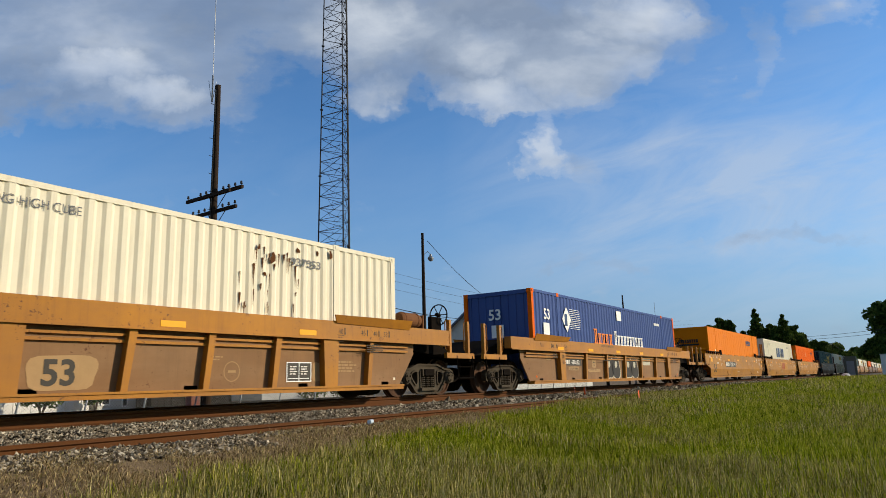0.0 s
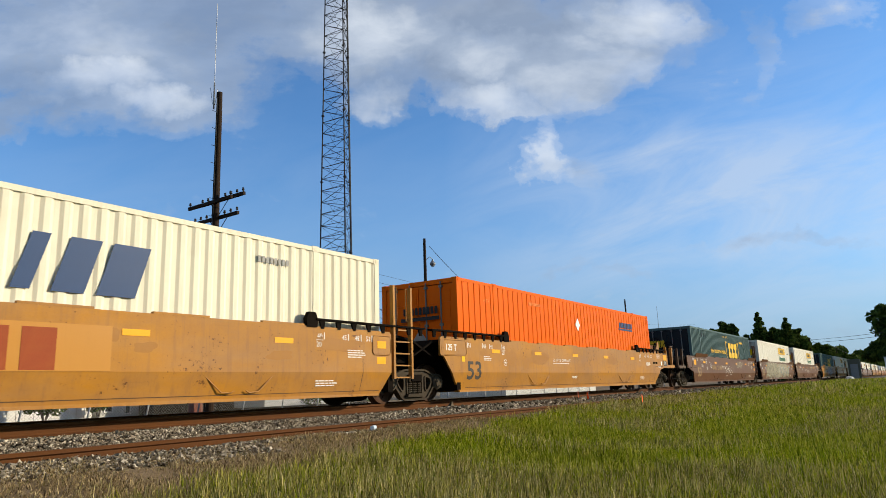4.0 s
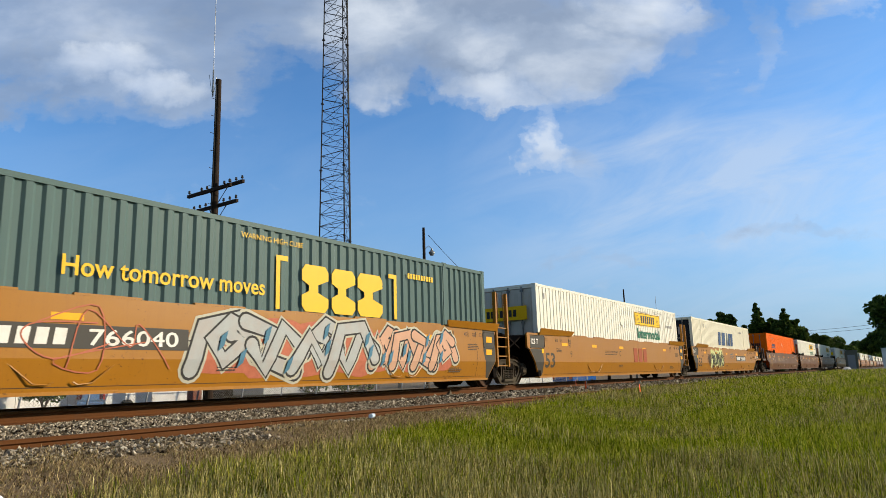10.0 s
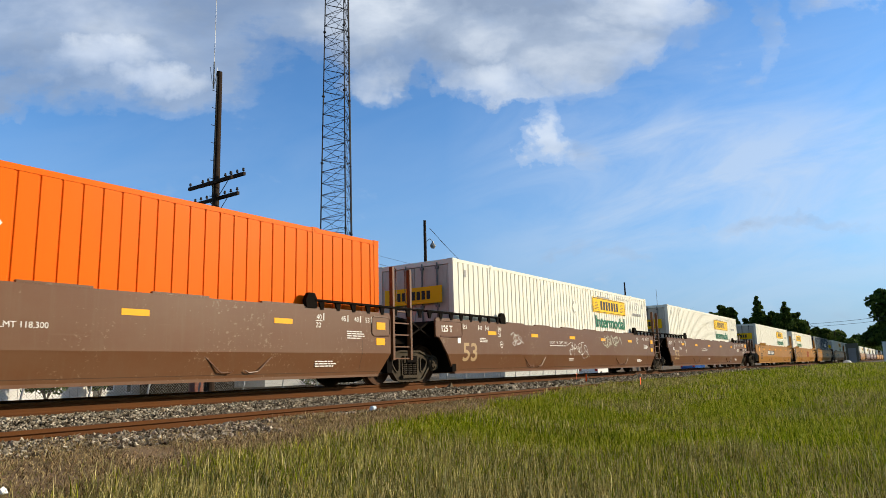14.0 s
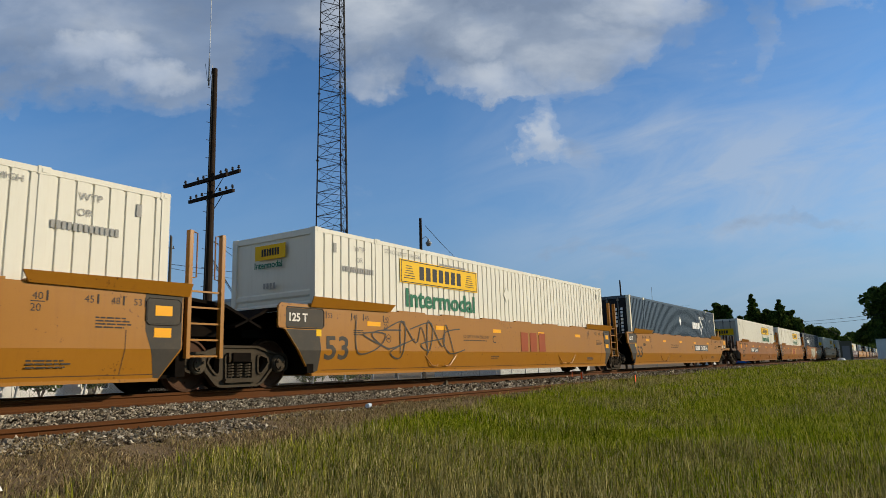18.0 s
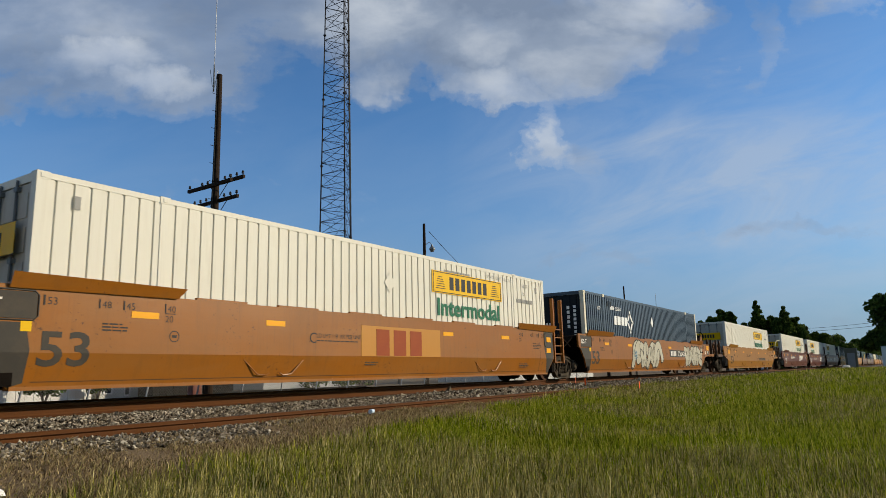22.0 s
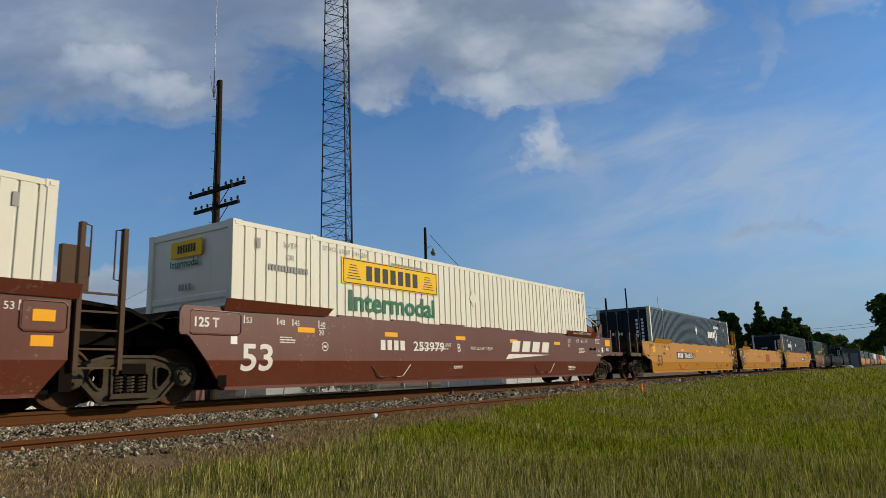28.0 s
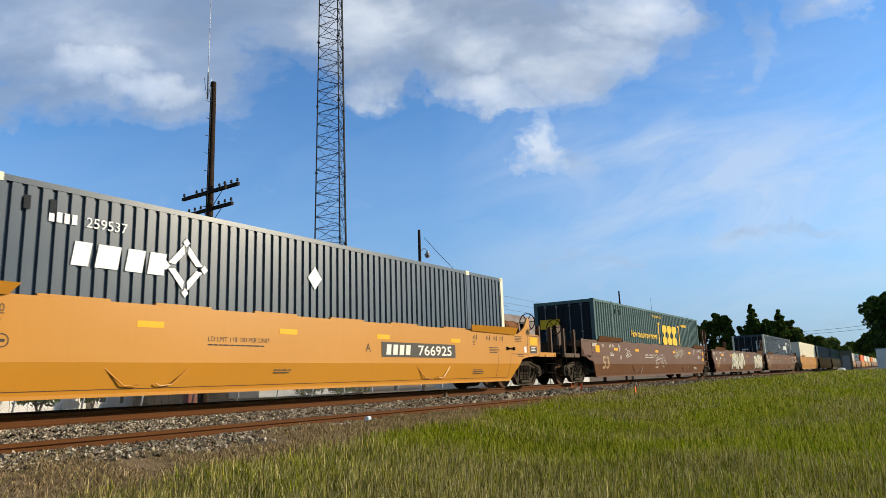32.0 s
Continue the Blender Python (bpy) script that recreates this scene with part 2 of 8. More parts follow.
TRUCK = surface("dusty_cast_steel", (0.048, 0.036, 0.024), 0.88, 0.0, 0.4, 5.0, 0.55, (0.028, 0.021, 0.016), 0.25, 0.4, spec=0.08, fade=0.5, fade_colour=(0.12, 0.098, 0.068))
WHEEL = surface("rusty_wheel_steel", (0.082, 0.040, 0.022), 0.85, 0.0, 0.3, 4.0, 0.5, (0.045, 0.032, 0.026), 0, 0.2)
RAIL = surface("rusted_rail_steel", (0.094, 0.034, 0.009), 0.9, 0.0, 0.35, 2.0, 0.5, (0.075, 0.034, 0.018), 0.3, 0.3, spec=0.15)
RAIL_TOP = surface("polished_rail_head", (0.20, 0.13, 0.09), 0.5, 0.6, 0.1, 2.0, 0, bump=0.05)
GALV = surface("weathered_galvanised_steel", (0.24, 0.25, 0.26), 0.5, 0.5, 0.2, 3.0, 0.2, (0.14, 0.11, 0.09))

# ---- mesh tools ----


def box(bm, x0, x1, y0, y1, z0, z1, m=None):
    v = [bm.verts.new((x, y, z)) for x in (x0, x1) for y in (y0, y1) for z in (z0, z1)]
    for f in ((0, 1, 3, 2), (4, 6, 7, 5), (0, 4, 5, 1), (2, 3, 7, 6), (0, 2, 6, 4), (1, 5, 7, 3)):
        bm.faces.new([v[i] for i in f])
    if m:
        bmesh.ops.transform(bm, matrix=m, verts=v)
    return v


def rod(bm, a, b, r, n=8, r2=None):
    """A round bar from a to b."""
    a, b = Vector(a), Vector(b)
    q = (b - a).to_track_quat("Z", "Y")
    rings = []
    for p, rr in ((a, r), (b, r if r2 is None else r2)):
        rings.append([bm.verts.new(p + q @ Vector((rr * math.cos(2 * math.pi * i / n), rr * math.sin(2 * math.pi * i / n), 0))) for i in range(n)])
    for i in range(n):
        f = bm.faces.new((rings[0][i], rings[0][(i + 1) % n], rings[1][(i + 1) % n], rings[1][i]))
        f.smooth = n > 6
    bm.faces.new(rings[0][::-1])
    bm.faces.new(rings[1])


def prism(bm, outline, y0, y1):
    """An outline of (x, z) points, drawn out from y0 to y1."""
    a = [bm.verts.new((x, y0, z)) for x, z in outline]
    b = [bm.verts.new((x, y1, z)) for x, z in outline]
    n = len(outline)
    bm.faces.new(a)
    bm.faces.new(b[::-1])
    for i in range(n):
        bm.faces.new((a[i], b[i], b[(i + 1) % n], a[(i + 1) % n]))
    return a + b


def lathe(bm, profile, n=24, axis="Y"):
    """Turns a profile of (radius, height) about an axis."""
    rings = []
    for r, h in profile:
        ring = []
        for i in range(n):
            c, s = r * math.cos(2 * math.pi * i / n), r * math.sin(2 * math.pi * i / n)
            ring.append(bm.verts.new((c, h, s) if axis == "Y" else (c, s, h)))
        rings.append(ring)
    for a, b in zip(rings, rings[1:]):
        for i in range(n):
            bm.faces.new((a[i], a[(i + 1) % n], b[(i + 1) % n], b[i]))
    bm.faces.new(rings[0])
    bm.faces.new(rings[-1][::-1])


def tube(bm, points, r, n=6):
    """A bent pipe in one piece through the points."""
    p = [Vector(q) for q in points]
    side = None
    rings = []
    for i, c in enumerate(p):
        way = (p[min(len(p) - 1, i + 1)] - p[max(0, i - 1)]).normalized()
        if side is None:
            side = way.orthogonal().normalized()
        side = (side - way * side.dot(way)).normalized()
        up = way.cross(side)
        rings.append([bm.verts.new(c + (side * math.cos(2 * math.pi * k / n) + up * math.sin(2 * math.pi * k / n)) * r) for k in range(n)])
    for a, b in zip(rings, rings[1:]):
        for k in range(n):
            bm.faces.new((a[k], a[(k + 1) % n], b[(k + 1) % n], b[k]))
    bm.faces.new(rings[0][::-1])
    bm.faces.new(rings[-1])


def finish(bm, name, material):
    bmesh.ops.recalc_face_normals(bm, faces=bm.faces)
    me = bpy.data.meshes.new(name)
    bm.to_mesh(me)
    bm.free()
    if material:
        me.materials.append(material)
    return me


def part(name, bm, material, parent, label="", m=None):
    """Links a bmesh, or a mesh made before, as one object under a thing or part."""
    me = finish(bm, name, material) if isinstance(bm, bmesh.types.BMesh) else bm
    ob = new(name, me)
    ob.parent = parent
    if m is not None:
        ob.matrix_basis = m
    if label:
        tagged(ob, label)
    return ob


MADE = {}


def once(key, build, name, material):
    """A mesh that is built once for each key and material and shared after that."""
    k = (key, material.name)
    if k not in MADE:
        bm = bmesh.new()
        build(bm)
        MADE[k] = finish(bm, name, material)
    return MADE[k]


def thing(name, label, category, group="", kind="", m=None):
    ob = tagged(new(name), label, category, group, kind)
    if m is not None:
        ob.matrix_basis = m
    return ob


def mesh_thing(name, bm, material, label, category, group="", kind="", m=None):
    ob = tagged(new(name, finish(bm, name, material)), label, category, group, kind)
    if m is not None:
        ob.matrix_basis = m
    return ob


def letters(text, size, material, bold=0.0):
    """Lettering as a flat mesh, standing upright and facing -y, its left foot at the origin."""
    k = ("text", text, size, material.name)
    if k not in MADE:
        cu = bpy.data.curves.new("lettering", "FONT")
        cu.body, cu.size, cu.offset, cu.resolution_u = text, size, bold, 3
        ob = bpy.data.objects.new("lettering", cu)
        me = bpy.data.meshes.new_from_object(ob)
        bpy.data.objects.remove(ob)
        me.transform(pose(0, 0, 0, 90))
        me.materials.clear()
        me.materials.append(material)
        MADE[k] = me
    return MADE[k]

# ---- ground ----


def land(x, y):
    """Height of the ground: the line on a low bank, the meadow falling away from it and rising again further on."""
    d = -y
    prof = ((-400, -0.45), (-18.6, -0.45), (-17.6, -0.85), (-10.8, -0.85), (-9.4, -0.45), (-4, -0.42), (-2.6, -0.38), (-1.9, -0.29), (1.9, -0.31), (2.6, -0.35), (3.4, -0.375), (3.72, -0.315), (4.0, -0.335), (4.8, -0.48), (6.2, -0.65), (8.0, -0.76),
            (11.0, -0.86), (20.0, -0.95), (400, -0.95))
    z = prof[-1][1]
    for (a, za), (b, zb) in zip(prof, prof[1:]):
        if a <= d < b:
            k = (d - a) / (b - a)
            z = za + (zb - za) * k
            break
    if d > 2.6:
        k = min(1.0, max(0.0, (x - 9) / 26))
        k = k * k * (3 - 2 * k)
        z = z * (1 - k) + (-0.33 - 0.03 * min(1, d / 30)) * k
        z += 0.035 * noise.noise((x * 0.35, y * 0.35, 0.0)) * min(1.0, (d - 2.6))
    return z


def mat_ground():
    """Meadow soil, dry verge and gravel bed, told apart by the distance from the line."""
    m = bpy.data.materials.new("meadow_soil")
    m.use_nodes = True
    g = Graph(m.node_tree)
    at = g.node("ShaderNodeTexCoord").outputs["Object"]
    n1, n2, n3 = g.noise(at, 0.35, 6.0, 0.65), g.noise(at, 3.0, 6.0, 0.7), g.noise(at, 30.0, 4.0, 0.7)
    green = g.mix(n2, (0.022, 0.034, 0.003), (0.095, 0.122, 0.009))
    dry = g.mix(n3, (0.095, 0.066, 0.038), (0.27, 0.19, 0.11))
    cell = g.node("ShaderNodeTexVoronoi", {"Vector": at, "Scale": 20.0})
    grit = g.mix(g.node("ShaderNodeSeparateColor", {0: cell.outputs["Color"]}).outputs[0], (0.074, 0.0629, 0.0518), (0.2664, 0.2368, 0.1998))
    # shade in the gaps between stones, painted as near-black cell edges
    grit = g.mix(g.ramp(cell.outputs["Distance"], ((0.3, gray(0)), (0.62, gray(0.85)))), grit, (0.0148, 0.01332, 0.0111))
    xyz = g.node("ShaderNodeSeparateXYZ", {0: at})
    x, y = xyz.outputs[0], xyz.outputs[1]
    edge = g.math("ADD", y, g.math("MULTIPLY", g.math("SUBTRACT", n1, 0.5), 1.6))
    edge = g.math("ADD", edge, g.math("MULTIPLY", g.math("MINIMUM", x, 14.0), -0.07))
    col = g.mix(g.ramp(g.math("ADD", g.math("MULTIPLY", edge, 0.1), 1.0), ((0.37, gray(0)), (0.42, gray(1)))), green, dry)
    bed = g.math("ADD", y, g.math("MULTIPLY", g.math("SUBTRACT", n2, 0.5), 0.5))
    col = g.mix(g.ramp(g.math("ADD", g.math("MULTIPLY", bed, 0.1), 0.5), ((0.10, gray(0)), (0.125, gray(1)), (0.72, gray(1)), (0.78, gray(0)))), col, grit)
    b = g.node("ShaderNodeBump", {"Height": g.math("ADD", n2, n3), "Strength": 0.6, "Distance": 0.04})
    p = g.node("ShaderNodeBsdfPrincipled", {"Base Color": col, "Roughness": 0.95, "Normal": b.outputs[0], "Specular IOR Level": 0.2})
    g.node("ShaderNodeOutputMaterial", {"Surface": p.outputs[0]})
    return m


GROUND = mat_ground()


def steps(*runs):
    """Ascending values: (start, end, step) after one another."""
    out = []
    for a, b, s in runs:
        n = max(1, round((b - a) / s))
        out += [a + (b - a) * i / n for i in range(n)]
    return out + [runs[-1][1]]


xs = steps((-2500, -200, 460), (-200, -40, 20), (-40, -8, 4), (-8, 45, 0.6), (45, 120, 3), (120, 400, 20), (400, 3000, 520))
ys = steps((-2500, -200, 460), (-200, -40, 20), (-40, -16, 3), (-16, -5, 0.4), (-5, -1.8, 0.16), (-1.8, 4, 0.4), (4, 20, 0.5), (20, 60, 8), (60, 300, 40), (300, 3000, 540))
verts = [(x, y, land(x, y)) for x in xs for y in ys]
w = len(ys)
faces = [(i * w + j, (i + 1) * w + j, (i + 1) * w + j + 1, i * w + j + 1) for i in range(len(xs) - 1) for j in range(w - 1)]
me = bpy.data.meshes.new("ground")
me.from_pydata(verts, [], faces)
me.materials.append(GROUND)
me.shade_smooth()
tagged(new("ground", me), "green meadow running down from a gravel railway bank", "ground", kind="structure")

# ---- rails ----
RAIL_SHAPE = ((-0.076, -0.186), (0.076, -0.186), (0.076, -0.174), (0.018, -0.158), (0.009, -0.135), (0.009, -0.058), (0.037, -0.040), (0.037, -0.004), (0.030, 0.0),
              (-0.030, 0.0), (-0.037, -0.004), (-0.037, -0.040), (-0.009, -0.058), (-0.009, -0.135), (-0.018, -0.158), (-0.076, -0.174))


def rail(name, y, z, x0, x1, label, worn=True):
    bm = bmesh.new()
    prof = RAIL_SHAPE
    a = [bm.verts.new((x0, y + p, z + q)) for p, q in prof]
    b = [bm.verts.new((x1, y + p, z + q)) for p, q in prof]
    n = len(prof)
    for i in range(n):
        f = bm.faces.new((a[i], b[i], b[(i + 1) % n], a[(i + 1) % n]))
        f.material_index = 1 if worn and i == 8 else 0
    bm.faces.new(a)
    bm.faces.new(b[::-1])
    ob = mesh_thing(name, bm, RAIL, label, "rail", "rails", "structure")
    ob.data.materials.append(RAIL_TOP)
    return ob


for y in (-0.755, 0.755):
    rail("rail", y, 0.0, -90, 900, "rusty running rail with a polished head on wooden sleepers")
rail("rail", -3.62, -0.20, -60, 60, "rusty disused rail half buried in gravel and weeds", worn=False)


# sleepers under the running rails
SLEEPER = surface("weathered_sleeper_wood", (0.060, 0.045, 0.035), 0.9, 0, 0.4, 5.0, 0.4, (0.13, 0.10, 0.08), 0, 0.6, jitter=0.3)


def sleeper(bm):
    box(bm, -0.115, 0.115, -1.32, 1.32, -0.36, -0.196)
    for s in (-1, 1):
        box(bm, -0.09, 0.09, s * 0.755 - 0.19, s * 0.755 + 0.19, -0.198, -0.186)


bm = bmesh.new()
box(bm, -90, 900, -1.9, 1.9, -0.62, -0.33)
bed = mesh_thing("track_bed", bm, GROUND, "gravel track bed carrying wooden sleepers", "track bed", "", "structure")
for i in range(230):
    part("sleeper", once("sleeper", sleeper, "sleeper", SLEEPER), None, bed, m=pose(-6 + i * 0.54, 0.02 * math.sin(i * 7.1), 0, 0, 0, 0.6 * math.sin(i * 3.7)))


# ---- loose gravel, weeds and grass ----
def island_mat(name, ramp, scale, rough=0.9, through_light=0.0, patch=None):
    """Many small pieces in one mesh, each with a tone of its own."""
    m = bpy.data.materials.new(name)
    m.use_nodes = True
    g = Graph(m.node_tree)
    rnd = g.node("ShaderNodeNewGeometry").outputs["Random Per Island"]
    at = g.node("ShaderNodeTexCoord").outputs["Object"]
    col = g.ramp(rnd, ramp)
    if patch:
        n = g.math("ADD", g.math("MULTIPLY", g.noise(at, scale, 4.0, 0.6), 0.8), g.math("MULTIPLY", g.noise(at, scale * 5, 3.0, 0.6), 0.2))
        col = g.mix(g.ramp(n, ((0.42, gray(0)), (0.62, gray(0.85)))), col, g.ramp(rnd, patch))
    p = g.node("ShaderNodeBsdfPrincipled", {"Base Color": col, "Roughness": rough, "Specular IOR Level": 0.03})
    out = p.outputs[0]
    if through_light:
        tl = g.node("ShaderNodeBsdfTranslucent", {"Color": col})
        out = g.node("ShaderNodeMixShader", {0: through_light, 1: out, 2: tl.outputs[0]}).outputs[0]
    g.node("ShaderNodeOutputMaterial", {"Surface": out})
    return m


def stuff(name, verts, faces, material, label, category):
    me = bpy.data.meshes.new(name)
    me.from_pydata(verts, [], faces)
    me.materials.append(material)
    return tagged(new(name, me), label, category, kind="stuff")


STONES = island_mat("crushed_grey_stone", ((0.0, (0.040, 0.030, 0.020)), (0.35, (0.150, 0.120, 0.082)), (0.75, (0.29, 0.24, 0.172)), (1.0, (0.56, 0.49, 0.37))), 2.0)
rng = np.random.default_rng(5)


def heights(x, y):
    return np.array([land(a, b) for a, b in zip(x, y)])


def stones():
    """Crushed stone heaped between the rails, as irregular eight-sided lumps."""
    bands = [(0.5, 14, -3.5, -0.86, 1350), (14, 30, -3.5, -0.86, 300), (30, 60, -2.9, -0.9, 110), (1.0, 6.3, -4.45, -3.68, 1200), (6.3, 9, -4.0, -3.7, 500), (-4, 0.5, -3.5, -0.9, 200)]
    xs, ys, sz = [], [], []
    for x0, x1, y0, y1, dens in bands:
        n = int((x1 - x0) * (y1 - y0) * dens)
        x, y = rng.uniform(x0, x1, n), rng.uniform(y0, y1, n)
        xs.append(x), ys.append(y), sz.append(rng.gamma(9, 1 / 9, n) * (0.0185 if dens > 400 else 0.036 if dens > 150 else 0.05))
    x, y, r = np.concatenate(xs), np.concatenate(ys), np.concatenate(sz)
    # the gravel apron thins out towards the verge
    keep = (y > -3.6) | (rng.uniform(0, 1, len(x)) < np.clip((y + 4.6) / 0.4, 0.08, 1))
    x, y, r = x[keep], y[keep], r[keep]
    z = heights(x, y) + r * 0.35 + 0.10 * np.clip((y + 1.95) / 0.45, 0, 1)
    n = len(x)
    base = np.array([(1, 0, 0), (-1, 0, 0), (0, 1, 0), (0, -1, 0), (0, 0, 1), (0, 0, -1)], float)
    p = base[None] * rng.uniform(0.65, 1.25, (n, 6, 1)) + rng.normal(0, 0.28, (n, 6, 3))
    a = rng.uniform(0, 6.283, n)
    c, s = np.cos(a)[:, None], np.sin(a)[:, None]
    q = np.stack([p[..., 0] * c - p[..., 1] * s, p[..., 0] * s + p[..., 1] * c, p[..., 2] * 0.8], -1)
    tilt = rng.uniform(-0.7, 0.7, n)
    c, s = np.cos(tilt)[:, None], np.sin(tilt)[:, None]
    q = np.stack([q[..., 0], q[..., 1] * c - q[..., 2] * s, q[..., 1] * s + q[..., 2] * c], -1)
    v = q * r[:, None, None] + np.stack([x, y, z], -1)[:, None]
    tri = np.array([(0, 2, 4), (2, 1, 4), (1, 3, 4), (3, 0, 4), (2, 0, 5), (1, 2, 5), (3, 1, 5), (0, 3, 5)])
    f = (tri[None] + 6 * np.arange(n)[:, None, None]).reshape(-1, 3)
    stuff("ballast", v.reshape(-1, 3).tolist(), f.tolist(), STONES, "crushed grey stone heaped along the rails", "gravel")


stones()
GRASS = island_mat("meadow_grass", ((0.0, (0.014, 0.026, 0.0008)), (0.30, (0.105, 0.160, 0.0018)), (0.72, (0.290, 0.345, 0.0055)), (0.90, (0.46, 0.44, 0.045)), (1.0, (0.56, 0.48, 0.12))), 0.45, 0.6, 0.30,
                   ((0.0, (0.028, 0.042, 0.002)), (0.5, (0.200, 0.235, 0.009)), (1.0, (0.52, 0.47, 0.09))))
DRY = island_mat("dry_meadow_stems", ((0.0, (0.045, 0.042, 0.014)), (0.35, (0.180, 0.162, 0.045)), (0.75, (0.40, 0.34, 0.115)), (1.0, (0.70, 0.60, 0.28))), 0.6, 0.7, 0.2)
STRAW = island_mat("dry_weeds", ((0.0, (0.060, 0.040, 0.022)), (0.5, (0.285, 0.205, 0.100)), (0.85, (0.52, 0.40, 0.21)), (1.0, (0.17, 0.17, 0.038))), 0.8, 0.9, 0.2)


def blades(name, x, y, tall, wide, lean, material, label):
    """Bent blades of two joined faces each."""
    n = len(x)
    z = heights(x, y) - 0.01
    a = rng.uniform(0, 6.283, n)
    face = np.stack([np.cos(a), np.sin(a), np.zeros(n)], -1) * wide[:, None]
    b = rng.uniform(0, 6.283, n)
    bend = np.stack([np.cos(b), np.sin(b), np.zeros(n)], -1) * (tall * lean)[:, None] + np.array([0.10, 0.03, 0]) * tall[:, None]
    foot = np.stack([x, y, z], -1)
    up = np.array([0, 0, 1.0]) * tall[:, None]
    mid, tip = foot + up * 0.55 + bend * 0.35, foot + up * np.clip(1.1 - lean * 0.6, 0.3, 1)[:, None] + bend
    v = np.stack([foot - face, foot + face, mid + face * 0.8, mid - face * 0.8, tip], 1).reshape(-1, 3)
    k = 5 * np.arange(n)[:, None]
    quads = (k + np.array([[0, 1, 2, 3]])).tolist()
    tris = (k + np.array([[3, 2, 4]])).tolist()
    return stuff(name, v.tolist(), quads + tris, material, label, "grass")


def verge(x):
    """Where the dry verge gives way to green grass."""
    line = np.interp(x, (0, 2.5, 3.2, 4.2, 5.2, 6.6, 8, 12, 16, 20), (-5.5, -5.75, -5.72, -5.55, -5.40, -5.15, -5.05, -4.55, -4.1, -3.85))
    return line + 0.12 * np.sin(x * 1.7) + 0.08 * np.sin(x * 4.3)


def meadow():
    xs, ys, hs, ws = [], [], [], []
    for x0, x1, dens, w, h in ((1, 9, 3200, 0.0036, 0.120), (9, 16, 2200, 0.0046, 0.13), (16, 28, 1250, 0.0072, 0.14), (28, 50, 480, 0.014, 0.16), (50, 95, 150, 0.030, 0.18)):
        y0 = -12.4 if x0 < 28 else -14
        n = int((x1 - x0) * (-2.2 - y0) * dens)
        x, y = rng.uniform(x0, x1, n), rng.uniform(y0, -2.2, n)
        keep = (y < np.minimum(verge(x) + rng.normal(0, 0.16, n), np.where(x > 30, -2.3, -3.75))) & (y > -11.6 - 0.05 * x)
        keep &= (x > 3.2 * (-5 - y) / 6.2 * 0.42)
        x, y = x[keep], y[keep]
        clump = np.array([noise.noise((a * 0.9, b * 0.9, 3.0)) for a, b in zip(x, y)])
        xs.append(x), ys.append(y)
        hs.append(h * np.clip(rng.gamma(8, 1 / 8, len(x)) * (1 + 0.5 * clump), 0.3, 2.2)), ws.append(np.full(len(x), w) * rng.uniform(0.7, 1.4, len(x)))
    # thinner growth on the rest of the meadow
    n = 70000
    x, y = rng.uniform(-14, 45, n), rng.uniform(-24, -4.5, n)
    keep = ((x < 1) | (y < -11.6 - 0.05 * x) | (x < 3.2 * (-5 - y) / 6.2 * 0.42)) & (y < verge(x)) & (np.hypot(x, y + 11.19) > 0.45)
    x, y = x[keep], y[keep]
    xs.append(x), ys.append(y), hs.append(0.13 * np.clip(rng.gamma(8, 1 / 8, len(x)), 0.3, 2.2)), ws.append(rng.uniform(0.006, 0.012, len(x)))
    x, y, h, w = (np.concatenate(k) for k in (xs, ys, hs, ws))
    # dry stems crowd the near ground and a pale strip beside the rails
    d = np.hypot(x, y + 11.19)
    drift = np.array([noise.noise((a * 0.55, b * 0.55, 7.0)) for a, b in zip(x, y)])
    dry = np.clip(1.0 - (d - 4.5) / 6.0, 0.08, 0.80) + 0.55 * drift
    dry += 0.8 * np.exp(-((x - 20) / 4.0) ** 2 - ((y + 4.7) / 0.55) ** 2)
    old = rng.uniform(0, 1, len(x)) < dry
    bare = rng.uniform(0, 1, len(x)) < np.clip(0.62 - (d - 5) / 8, 0, 0.5) * (0.6 + 1.2 * np.abs(drift))
    k = ~old & ~bare
    blades("grass", x[k], y[k], h[k], w[k], rng.uniform(0.05, 0.8, k.sum()), GRASS, "long uncut green meadow grass")
    k = old & ~bare
    blades("dry_grass", x[k], y[k], h[k] * 1.2, w[k] * 0.75, rng.uniform(0.02, 0.45, k.sum()), DRY, "dry straw-coloured stems standing among the meadow grass")


meadow()


def dry_weeds():
    xs, ys, hs, ws = [], [], [], []
    for x0, x1, dens in ((1, 12, 2600), (12, 26, 900), (26, 45, 200)):
        n = int((x1 - x0) * 3.2 * dens)
        x, y = rng.uniform(x0, x1, n), rng.uniform(-6.6, -3.4, n)
        top = np.where(x < 6.3, -4.0, -3.66)
        keep = (y > verge(x) - 0.25 + rng.normal(0, 0.2, n)) & (y < top + rng.normal(0, 0.12, n))
        x, y = x[keep], y[keep]
        clump = np.array([noise.noise((a * 1.3, b * 1.3, 9.0)) for a, b in zip(x, y)])
        xs.append(x), ys.append(y)
        hs.append(0.052 * np.clip(rng.gamma(6, 1 / 6, len(x)) * (1 + 0.9 * clump), 0.2, 2.5)), ws.append(rng.uniform(0.002, 0.004, len(x)) * (1 + x / 20))
    x, y, h, w = (np.concatenate(k) for k in (xs, ys, hs, ws))
    blades("dry_weeds", x, y, h, w, rng.uniform(0.3, 1.4, len(x)), STRAW, "matted brown dead weeds along the disused rail")


dry_weeds()

# ---- train: shapes shared by all wagons ----
LENGTH, HALF, TALL, FLOOR = 16.15, 1.295, 2.90, 0.37
CENTRE = LENGTH / 2


